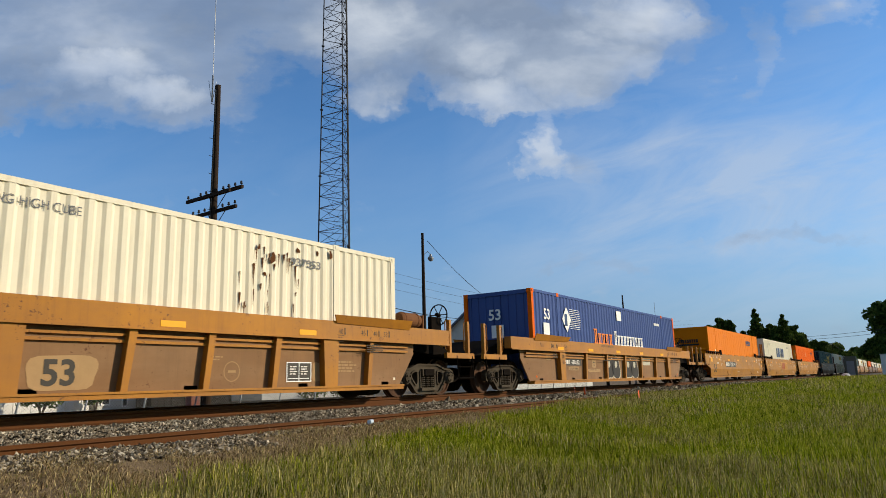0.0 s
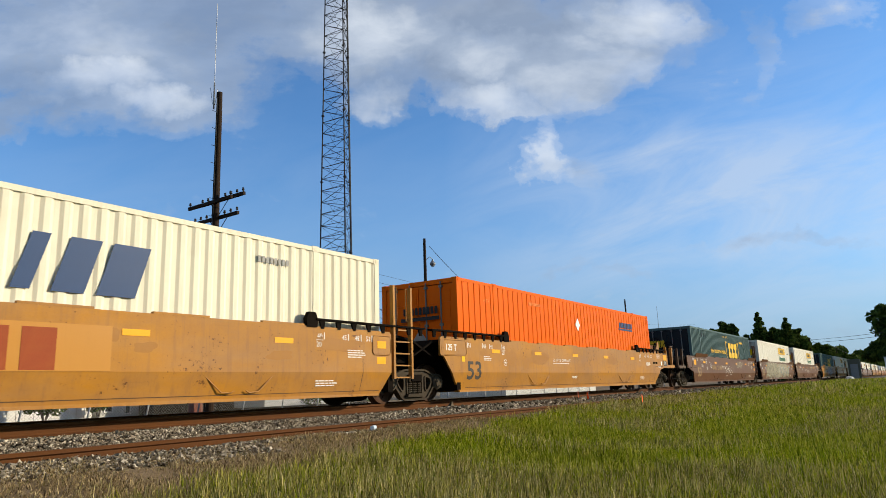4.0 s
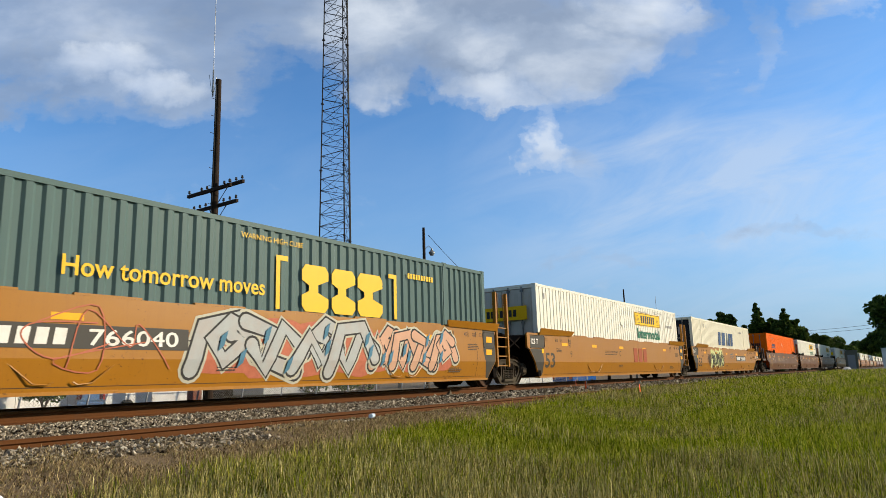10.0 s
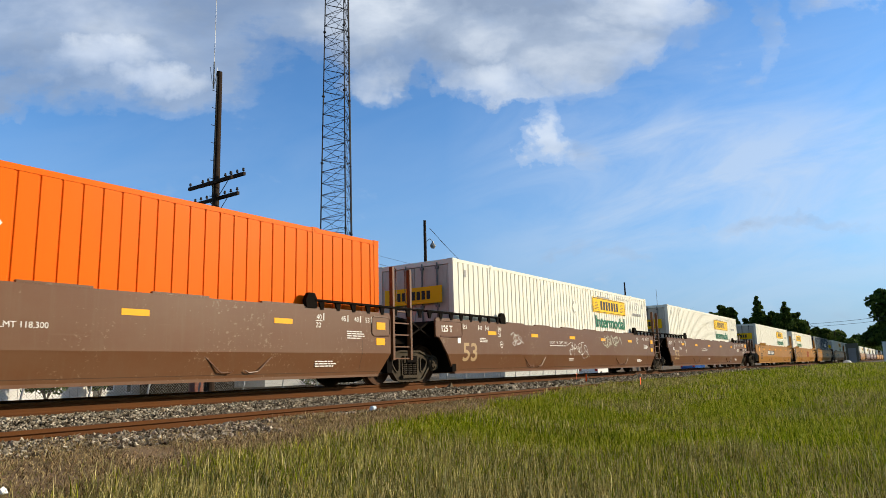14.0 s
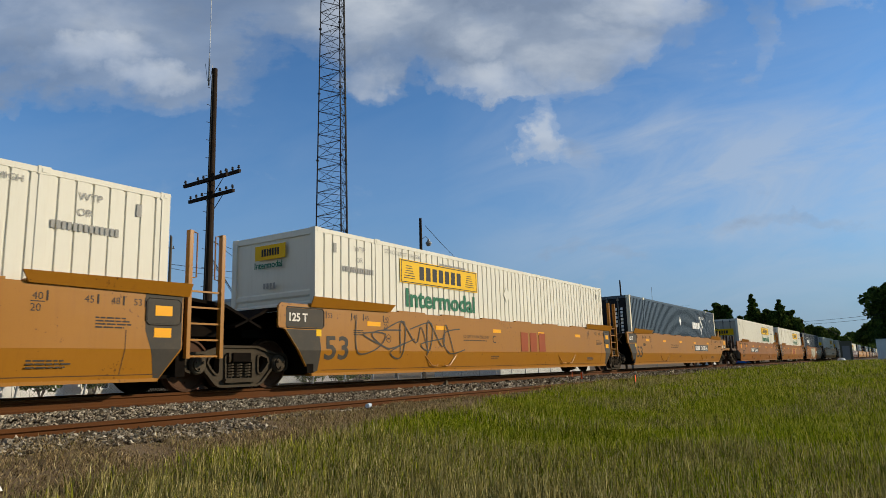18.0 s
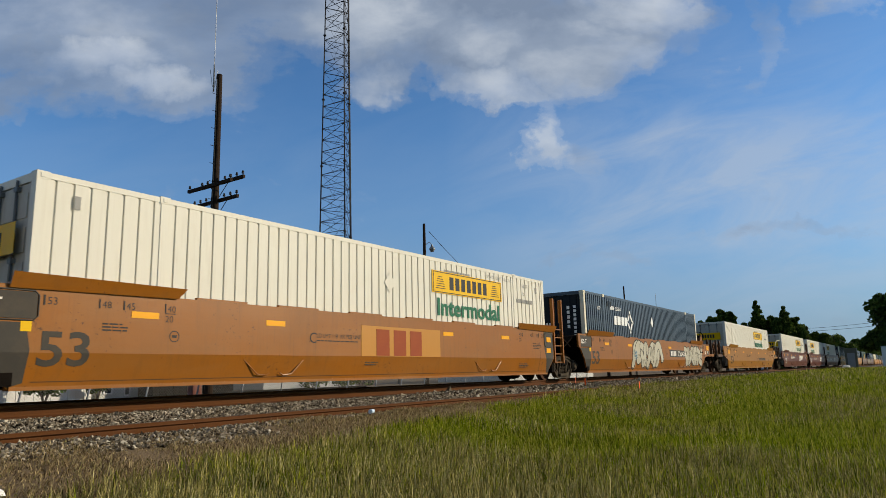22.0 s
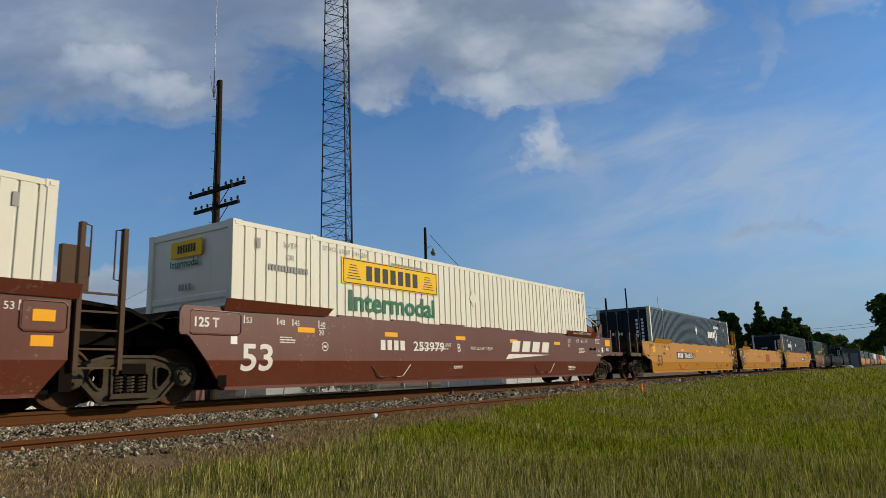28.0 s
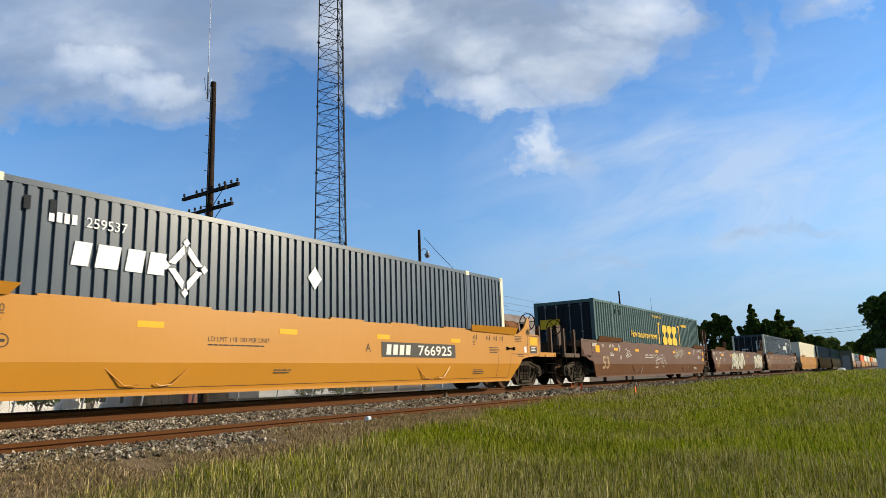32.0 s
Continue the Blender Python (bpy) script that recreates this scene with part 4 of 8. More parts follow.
def graffiti(car, x0, x1, z0, z1, n, body, line, seed, glow=None, accent=None, ground=None, wob=0.25, hard=3.0):
    """A row of fat crossing strokes with dark outlines and, if given, a halo, splashes and a ground tone."""
    r = random.Random(seed)
    step, h = (x1 - x0) / n, z1 - z0
    fat = min(0.62 * step, 0.36 * h) * (0.78 if hard > 4 else 0.62)
    cells = []
    for i in range(n):
        lines = []
        for k in MIXES[(i + seed) % len(MIXES)]:
            lean = r.uniform(-0.08, 0.12)
            pts = [(x0 + step * (i + 0.02 + (px + lean * pz) * 1.0 + r.uniform(-wob, wob) * 0.22), z0 + fat * 0.5 + (h - fat) * min(1.0, max(0.0, pz + r.uniform(-wob, wob) * 0.22))) for px, pz in STROKES[k]]
            lines.append(bend(pts, 6) if len(pts) > 2 and hard > 2 else pts)
        cells.append(lines)

    def layer(width, y):
        def draw(bm):
            for i, lines in enumerate(cells):
                for j, pts in enumerate(lines):
                    deep = y - 0.0032 * i - 0.0016 * j
                    ribbon(bm, pts, width, deep)
                    for end in (pts[0], pts[-1]):
                        fill(bm, blob(end[0], end[1], width / 2, width / 2, 1, 0.0, 12, 2.0), deep - 0.0001)
        return draw
    if ground:
        spray(car, "spray_ground", ground, lambda bm: [fill(bm, blob(x0 + step * (k + 0.5), (z0 + z1) / 2, step * 0.62, h * 0.42, seed + k, 0.16, square=5), -1.4575 - 0.0001 * k) for k in range(n)])
    if glow:
        spray(car, "spray_halo", glow, layer(fat + 0.19, -1.4582))
    spray(car, "spray_outline", line, layer(fat + 0.09, -1.4612))
    spray(car, "spray_fill", body, layer(fat, -1.4620), "spray-painted fat crossing strokes")
    if accent:
        def splash(bm):
            q = random.Random(seed + 5)
            for i in range(n):
                for j in range(2):
                    x, z = x0 + step * (i + q.uniform(0.2, 0.9)), z0 + q.uniform(0.05, 0.65) * h
                    fill(bm, [(x, z), (x + 0.12, z + 0.1), (x + 0.2, z + 0.36), (x + 0.06, z + 0.26)], -1.4850 - 0.0001 * (2 * i + j))
        spray(car, "spray_splash", accent, splash)


def bend(p, n=5):
    """A smooth line through the given points."""
    out = []
    for i in range(len(p) - 1):
        a, b, c, d = p[max(0, i - 1)], p[i], p[i + 1], p[min(len(p) - 1, i + 2)]
        for j in range(n):
            u = j / n
            out.append(tuple(0.5 * (2 * b[k] + (c[k] - a[k]) * u + (2 * a[k] - 5 * b[k] + 4 * c[k] - d[k]) * u * u + (3 * b[k] - a[k] - 3 * c[k] + d[k]) * u ** 3) for k in (0, 1)))
    return out + [p[-1]]


def scribble(car, x0, x1, z0, z1, n, ink, seed, w=0.03, y=-1.47, name="spray_scrawl"):
    """Loose hooked lines, too wild to read."""
    def draw(bm):
        r = random.Random(seed)
        step, h = (x1 - x0) / n * 1.9, z1 - z0
        for i in range(n):
            a = x0 + (x1 - x0 - step) * i / max(1, n - 1)
            top, foot = z0 + h * r.uniform(0.72, 1.0), z0 + h * r.uniform(0.0, 0.25)
            kind = r.randrange(4)
            if kind == 0:
                pts = [(a, foot), (a + step * 0.15, top), (a + step * 0.55, foot + h * 0.3), (a + step * 0.8, top - h * 0.1), (a + step * 1.05, foot)]
            elif kind == 1:
                pts = [(a + step * 0.9, top), (a + step * 0.3, top - h * 0.12), (a + step * 0.1, (top + foot) / 2), (a + step * 0.5, foot), (a + step, foot + h * 0.2)]
            elif kind == 2:
                pts = [(a + step * 0.1, top), (a + step * 0.2, foot), (a + step * 0.75, foot + h * 0.1), (a + step * 0.8, top - h * 0.25), (a + step * 0.35, top - h * 0.3), (a + step * 1.1, foot + h * 0.1)]
            else:
                pts = [(a, top - h * 0.2), (a + step * 0.6, top), (a + step * 0.5, foot), (a + step * 0.2, foot + h * 0.15), (a + step * 1.0, (top + foot) / 2)]
            ribbon(bm, bend([(px + r.uniform(-0.1, 0.1) * step, pz + r.uniform(-0.06, 0.06) * h) for px, pz in pts]), w, y - 0.0001 * i)
    return spray(car, name, ink, draw)


def panel(car, name, x, z, w, h, material, y=-1.46, label="", lean=0.0):
    """A thin painted rectangle on the wagon's or container's side."""
    def build(bm):
        prism(bm, [(0, 0), (w, 0), (w + lean, h), (lean, h)], -0.003, 0.003)
    return part(name, once(("panel", w, h, lean), build, name, material), None, car, label, pose(x, y, z))


def fine_print(car, x, z, w, rows, material, y=-1.46, h=0.022):
    """Lines of print too small to read: thin bars."""
    def build(bm):
        rng = random.Random(int(w * 1000) + rows)
        for i in range(rows):
            cut = w * rng.uniform(0.7, 1.0)
            x0 = 0
            while x0 < cut:
                d = rng.uniform(0.05, 0.16)
                box(bm, x0, min(cut, x0 + d), -0.002, 0.002, -i * h * 2.1, -i * h * 2.1 + h)
                x0 += d + 0.02
    return part("stencil_lines", once(("print", w, rows, h), build, "stencil_lines", material), None, car, "", pose(x, y, z))


def word_bars(car, name, x, z, text_w, h, n, material, y=-1.46, lean=0.0, label=""):
    """A number or name drawn as one plain bar for each character."""
    def build(bm):
        step = text_w / n
        for i in range(n):
            prism(bm, [(i * step, 0), (i * step + step * 0.68, 0), (i * step + step * 0.68 + lean, h), (i * step + lean, h)], -0.002, 0.002)
    return part(name, once(("bars", text_w, h, n, lean), build, name, material), None, car, label, pose(x, y, z))


def well_car(label, paint, left, right, ribbed=False, guides="flap", ink=PALE, detail=True, spread=False):
    """One well unit. left and right: 'joint' where it shares a bogie, 'draw' where it is coupled."""
    car = thing("well_car", label, "rail wagon", "train of well wagons")
    mat = PAINT[paint]
    ol = LEFT_JOINT if left == "joint" else LEFT_DRAW
    orr = RIGHT_JOINT if right == "joint" else RIGHT_DRAW
    shape = rib_side(ol, orr, spread) if ribbed else plate_side(ol, orr)
    key = ("side", ribbed, left, right, spread)
    part("side_wall", once(key, shape, "side_wall", mat), None, car)
    part("side_wall", once((key, 2), mirrored(shape), "side_wall", mat), None, car)
    if ribbed:
        part("side_panel", once((key, 3), rib_panels(ol, orr), "side_panel", RIB_PANEL), None, car, "set-back brown panels under the upper chord")
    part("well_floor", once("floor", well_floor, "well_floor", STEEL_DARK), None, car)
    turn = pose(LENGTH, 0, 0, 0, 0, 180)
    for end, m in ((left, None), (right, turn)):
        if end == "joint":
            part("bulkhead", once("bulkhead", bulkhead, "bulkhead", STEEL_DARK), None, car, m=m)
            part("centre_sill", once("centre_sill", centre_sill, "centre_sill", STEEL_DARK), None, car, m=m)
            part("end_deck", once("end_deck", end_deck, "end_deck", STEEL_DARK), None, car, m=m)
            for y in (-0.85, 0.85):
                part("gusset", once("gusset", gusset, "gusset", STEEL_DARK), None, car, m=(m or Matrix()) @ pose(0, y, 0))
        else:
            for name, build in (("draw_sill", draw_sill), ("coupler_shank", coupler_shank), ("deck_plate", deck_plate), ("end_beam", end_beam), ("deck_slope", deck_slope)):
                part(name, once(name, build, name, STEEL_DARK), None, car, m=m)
            part("coupler", once("knuckle", knuckle, "coupler", TRUCK), None, car, "rusty knuckle coupler", m)
    if guides == "flap":
        for m in (None, turn):
            part("guide_plate", once("guide", guide, "guide_plate", mat), None, car, m=m)
            part("guide_plate", once("guide2", mirrored(guide), "guide_plate", mat), None, car, m=m)
    else:
        for m in (None, turn):
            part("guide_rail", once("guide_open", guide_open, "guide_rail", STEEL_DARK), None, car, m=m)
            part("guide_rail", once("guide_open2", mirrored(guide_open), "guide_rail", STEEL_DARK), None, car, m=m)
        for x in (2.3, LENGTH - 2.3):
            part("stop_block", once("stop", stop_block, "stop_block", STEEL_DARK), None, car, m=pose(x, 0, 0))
    bogie(car, -1.70 if left == "joint" else -1.57, detail=detail)
    if right == "draw":
        bogie(car, LENGTH + 1.57, detail=detail)
    if not detail:
        return car
    # ends
    if right == "joint":
        for y, k in ((-1.43, 0), (1.43, 180)):
            m = pose(16.46, y, 0.55) if k == 0 else pose(17.12, y, 0.55, 0, 0, 180)
            ladder(car, m, GRIMY if paint == "maroon" else mat)
        if paint == "maroon":
            part("hand_brake_box", once("hand_box", hand_box, "hand_brake_box", GRIMY), None, car, m=pose(16.80, -0.6, 1.45))
    for end, m in ((left, Matrix()), (right, turn)):
        if end != "draw":
            continue
        for s in (-1, 1):
            k = m @ (Matrix() if s < 0 else Matrix.Scale(-1, 4, (0, 1, 0)))
            stepm = once("end_step", end_step, "end_step", STEEL_DARK) if s < 0 else once("end_step2", mirrored(end_step), "end_step", STEEL_DARK)
            part("end_step", stepm, None, car, m=m)
            for x in (-3.15, -2.25):
                part("grab_post", once("rail_post", rail_post, "grab_post", mat if paint in ("faded", "tan") else GRIMY), None, car, m=m @ pose(x, s * 1.30, 0.95))
        for s in (-1, 1):
            part("deck_sill", once(("deck_sill", s), lambda bm: box(bm, -3.32, -2.0, *sorted((s * 1.30, s * 1.40)), 0.93, 1.07), "deck_sill", mat if m is turn or paint in ("faded", "tan") else GRIMY), None, car, m=m)
        part("brake_hose", once("hose", hose, "brake_hose", STEEL_DARK), None, car, m=m)
    if left == "draw" and paint == "yellow":
        # rusty brake rigging on the end deck
        gear = part("brake_cylinder", once("brake_cyl", lambda bm: lathe(bm, [(0.06, -0.30), (0.16, -0.28), (0.17, 0.12), (0.11, 0.16), (0.11, 0.34)], 16), "brake_cylinder", RUSTY), None, car, "rusty brake cylinder and levers", pose(-2.45, -0.95, 1.62, 0, 0, 35))
        part("valve_body", once("valve", lambda bm: box(bm, -0.17, 0.17, -0.14, 0.14, 0.0, 0.30), "valve_body", RUSTY), None, car, m=pose(-2.72, -1.05, 1.06))
        part("valve_body", once("valve2", lambda bm: box(bm, -0.12, 0.12, -0.11, 0.11, 0.0, 0.42), "valve_body", RUSTY), None, car, m=pose(-2.30, -1.10, 1.05))
        part("valve_cap", once("vcap", lambda bm: lathe(bm, [(0.04, -0.12), (0.10, -0.10), (0.12, 0.0), (0.07, 0.10)], 12), "valve_cap", RUSTY), None, car, m=pose(-2.55, -1.15, 1.42))
        for i, (x, z, a) in enumerate(((-2.95, 1.35, 62), (-2.15, 1.55, 20), (-2.6, 1.82, -8))):
            part("brake_lever", once("lever", lambda bm: box(bm, -0.36, 0.36, -0.02, 0.02, -0.045, 0.045), "brake_lever", RUSTY), None, car, m=pose(x, -1.12, z, 0, a, 0))
        part("pipe_run", once("prun", lambda bm: tube(bm, [(-3.1, -1.15, 1.10), (-2.9, -1.18, 1.30), (-2.5, -1.18, 1.26), (-2.2, -1.2, 1.5), (-1.9, -1.2, 1.42)], 0.022, 6), "pipe_run", RUSTY), None, car)
    if left == "draw" and paint == "brown":
        part("brake_wheel", once("brake_wheel", brake_wheel, "brake_wheel", STEEL_DARK), None, car, "spoked hand-brake wheel", pose(-2.75, -0.8, 2.02, 0, 0, 180))
        part("brake_stand", once("hand_box", hand_box, "brake_stand", GRIMY), None, car, m=pose(-2.45, -0.8, 1.05))
    if left == "draw" and paint == "maroon":
        part("brake_stand", once("hand_box", hand_box, "brake_stand", STEEL_DARK), None, car, m=pose(-2.5, -0.9, 1.03))
    if right == "draw":
        part("brake_wheel", once("brake_wheel", brake_wheel, "brake_wheel", STEEL_DARK), None, car, "spoked hand-brake wheel", pose(18.75, -0.75, 2.12))
        if not ribbed:
            part("brake_bracket", once("brake_bracket", lambda bm: prism(bm, [(17.3, 1.58), (18.3, 1.58), (18.3, 2.18), (18.18, 2.2), (17.9, 1.86)], -1.04, -1.0), "brake_bracket", mat), None, car)
        part("brake_stand", once("hand_box", hand_box, "brake_stand", STEEL_DARK), None, car, m=pose(18.55, -0.75, 1.0))
        part("air_tank", once("air_tank", air_tank, "air_tank", RUSTY), None, car, "rusty air reservoir", pose(17.35, -0.75, 1.90, 0, 0, 90))
    if paint == "maroon" and left == "draw":
        part("guard_pipe", once("guard_l", lambda bm: tube(bm, [(-3.37, -1.2, 1.0), (-3.37, -1.2, 2.05), (-3.15, -1.2, 2.27), (-2.2, -1.2, 2.55), (-0.6, -1.2, 2.60)], 0.028, 8), "guard_pipe", PIPE), None, car, "bent pale yellow guard pipe")
    if paint == "maroon" and right == "draw":
        part("guard_pipe", once("guard_r", lambda bm: tube(bm, [(17.42, -1.2, 1.3), (17.42, -1.2, 2.0), (17.24, -1.2, 2.14), (16.4, -1.2, 2.34), (16.2, -1.2, 2.36)], 0.028, 8), "guard_pipe", PIPE), None, car, "bent pale guard pipe")
    side_fittings(car, paint, left, right, ribbed, mat, ink)
    return car


FADED_GOLD = surface("faded_gold_stencil_paint", (0.36, 0.24, 0.12), 0.6, grain=0.2, scale=5, dirt=0.4, dirt_colour=(0.2, 0.1, 0.06), bump=0.02, spec=0.2)
GREY_PANEL = surface("dark_grey_patch_paint", (0.052, 0.046, 0.038), 0.6, grain=0.2, scale=2, dirt=0.3, dirt_colour=(0.17, 0.11, 0.06), bump=0.03)
LABEL_GREY = surface("dark_label_film", (0.060, 0.054, 0.046), 0.6, grain=0.15, scale=5, bump=0.01, spec=0.15)


def hatch(w, h):
    """A shallow lid with a rounded welded rim; left foot at the origin."""
    def build(bm):
        box(bm, 0.02, w - 0.02, -0.008, 0.0, 0.02, h - 0.02)
        k = 0.06
        pts = [(k, 0), (w - k, 0), (w, k), (w, h - k), (w - k, h), (k, h), (0, h - k), (0, k), (k, 0)]
        tube(bm, [(a, -0.006, b) for a, b in pts], 0.012, 5)
    return build


def jack_pad(bm):
    prism(bm, [(0, 0.05), (0.03, 0), (0.19, 0), (0.19, 0.40), (0.03, 0.40), (0, 0.35)], -0.03, 0.0)
    box(bm, 0.06, 0.13, -0.034, -0.029, 0.13, 0.27)


def hand_slot(bm):
    box(bm, 0.0, 0.10, -0.03, 0.0, 0.0, 0.09)
    box(bm, 0.40, 0.50, -0.03, 0.0, 0.0, 0.09)
    rod(bm, (0.08, -0.025, 0.045), (0.42, -0.025, 0.045), 0.02, 6)


def vee_mark(bm):
    """Raised welded rib, bent like a shallow V."""
    tube(bm, [(0, 0, 0.30), (0.34, 0, 0.02), (0.55, 0, 0.0), (0.62, 0, 0.04)], 0.012, 5)


def rub_bar(bm):
    box(bm, 0, 1.05, -1.46, -1.39, 1.60, 1.635)


def air_hose(bm):
    tube(bm, [(-1.75, -1.3, 1.30), (-1.55, -1.38, 1.26), (-1.40, -1.42, 1.10), (-1.28, -1.44, 0.98), (-1.05, -1.44, 0.95)], 0.028, 8)


def side_fittings(car, paint, left, right, ribbed, mat, ink):
    """Lids, pads, marks and reflectors on the side that faces the meadow."""
    dark = paint in ("yellow", "bright", "faded", "tan", "dull")
    y = -1.458 if not ribbed else -1.473
    if not ribbed:
        part("well_mark", draped_letters("53", 0.66, GREY_PANEL if dark else FADED_GOLD if paint == "brown" else PALE, 0.10, 0.53, 0.74), None, car, "large stencilled number")
    if not ribbed:
        if dark and paint != "faded":
            if left == "joint":
                spray(car, "corner_patch", GREY_PANEL, lambda bm: fill(bm, [(-0.18, 0.24), (0.0, 0.30), (0.02, 0.74), (-0.05, 1.10), (-0.93, 1.10)], -1.4575), "grey paint on the slanting corner")
            if right == "joint":
                spray(car, "corner_patch", GREY_PANEL, lambda bm: fill(bm, [(16.02, 0.24), (16.34, 0.72), (16.34, 1.56), (15.68, 1.56), (15.70, 0.98), (15.84, 0.60), (15.92, 0.26)], -1.4575), "grey paint on the slanting corner")
        for e in ("left", "right"):
            if (left if e == "left" else right) == "draw":
                sx = (lambda x: x) if e == "right" else (lambda x: LENGTH - x)
                spray(car, "panel_seam", GRIMY, lambda bm: ribbon(bm, [(sx(16.02), 0.27), (sx(16.12), 0.70), (sx(16.16), 0.99), (sx(17.28), 0.99)], 0.016, -1.4578), "narrow welded seam")
                spray(car, "panel_seam", GRIMY, lambda bm: ribbon(bm, [(sx(17.28), 0.95), (sx(17.28), 1.53), (sx(17.31), 1.56), (sx(18.05), 1.56), (sx(18.08), 1.53), (sx(18.08), 0.95)], 0.022, -1.4578), "narrow welded seam")
        spray(car, "panel_seam", GRIMY, lambda bm: ribbon(bm, [(0.1, 0.31), (LENGTH - 0.15, 0.31)], 0.012, -1.4578), "narrow welded seam")
        spray(car, "panel_seam", GRIMY, lambda bm: ribbon(bm, [(15.35, 0.32), (15.38, 0.70), (15.38, 0.98)], 0.014, -1.4578), "narrow welded seam")
        lid = GREY_PANEL if paint in ("yellow", "bright", "dull") else mat
        if left == "joint":
            part("end_hatch", once(("hatch", 1.05), hatch(1.05, 0.40), "end_hatch", lid), None, car, m=pose(-0.96, y, 1.13))
            part("jack_pad", once("jack_pad", jack_pad, "jack_pad", mat), None, car, m=pose(-1.16, y, 1.12))
            part("load_mark", letters("125 T", 0.22, PALE, 0.006), None, car, m=pose(-0.90, y - 0.011, 1.26))
            panel(car, "sticker", -0.12, 0.98, 0.14, 0.16, WHITE if not dark else SIGN_YELLOW, y)
        else:
            part("end_hatch", once(("hatch", 0.9), hatch(0.85, 0.50), "end_hatch", mat), None, car, m=pose(-1.78, y, 1.02))
            part("jack_pad", once("jack_pad", jack_pad, "jack_pad", mat), None, car, m=pose(-1.98, y, 1.22))
            part("air_hose", once("air_hose", air_hose, "air_hose", STEEL_DARK), None, car)
            panel(car, "reflector", -0.55, 1.14, 0.42, 0.26, YELLOW_TAPE, y, "amber reflective strip")
            fine_print(car, -0.85, 1.46, 0.6, 3, ink, y)
        if right == "joint":
            part("end_hatch", once(("hatch", 0.6), hatch(0.62, 0.42), "end_hatch", lid), None, car, m=pose(15.70, y, 1.08))
            panel(car, "reflector", 15.85, 0.88, 0.30, 0.15, YELLOW_TAPE, y)
            panel(car, "reflector", 15.85, 1.22, 0.30, 0.16, YELLOW_TAPE, y - 0.012)
        else:
            part("hand_slot", once("hand_slot", hand_slot, "hand_slot", STEEL_DARK), None, car, m=pose(15.9, y, 1.10))
            panel(car, "reflector", 17.45, 1.28, 0.50, 0.24, YELLOW_TAPE, y)
            panel(car, "notice_plate", 17.45, 1.02, 0.46, 0.22, LABEL_GREY, y)
            fine_print(car, 17.48, 1.19, 0.36, 3, PALE, y - 0.005)
            panel(car, "sticker", 17.05, 1.04, 0.13, 0.18, WHITE, y)
            fine_print(car, 16.6, 0.96, 0.45, 2, ink, y)
            fine_print(car, 16.45, 1.50, 0.55, 4, ink, y)
        for x in (3.6, 11.4):
            part("weld_rib", once("vee", vee_mark, "weld_rib", mat), None, car, m=pose(x, -1.428, 0.34))
            part("weld_rib", once("vee", vee_mark, "weld_rib", mat), None, car, m=pose(x + 1.5, -1.428, 0.34, 0, 0, 180))
        for x in (2.6, 4.4, 6.4, 8.4, 10.4, 12.6):
            part("rub_bar", once("rub_bar", rub_bar, "rub_bar", mat), None, car, m=pose(x, 0, 0))
        ring(car, 2.2, 0.98, 0.085, ink, y)
        fine_print(car, 6.9, 0.56, 0.5, 2, ink, -1.43)
        fine_print(car, 14.0, 0.52, 0.7, 3, ink, -1.42)
    marks = ((0.20, "53", -1), (0.98, "48", -1), (1.36, "45", -1), (2.06, "40", -1), (14.0, "40", 1), (14.72, "45", 1), (15.12, "48", 1), (15.78 - 0.30, "53", 1))
    for x, t, side in marks:
        part("foot_mark", letters(t, 0.15, ink), None, car, m=pose(x, y, 1.36))
        panel(car, "foot_tick", x - 0.05 if side < 0 else x + 0.19, 1.35, 0.025, 0.14, ink, y)
    for x in (2.02, 13.98):
        part("foot_mark", letters("20", 0.15, ink), None, car, m=pose(x, y, 1.20))
        panel(car, "foot_tick", x, 1.33, 0.19, 0.012, ink, y)
    for x in (1.45, 4.1, 7.0, 9.9, 12.9):
        panel(car, "reflector", x, 1.24 if not ribbed else 1.30, 0.46, 0.10, YELLOW_TAPE, y, "amber reflective strip")
    fine_print(car, 14.9, 1.14, 0.62, 4, ink, y)
    fine_print(car, 1.0, 1.12, 0.4, 3, ink, y)
    part("load_mark", letters("LD LMT 118 100 PER UNIT", 0.12, ink), None, car, m=pose(5.4, y, 1.06) if not ribbed else pose(5.4, y, 1.5))
    fine_print(car, 5.4, 0.99, 1.3, 1, ink, y)


def ring(car, x, z, r, ink, y):
    def build(bm):
        pts = [(r * math.cos(2 * math.pi * i / 20), r * math.sin(2 * math.pi * i / 20)) for i in range(21)]
        ribbon(bm, pts, 0.016, 0)
        box(bm, -r * 0.5, r * 0.5, -0.001, 0.001, -0.02, 0.02)
    return part("test_mark", once(("ring", r), build, "test_mark", ink), None, car, "", pose(x, y, z))



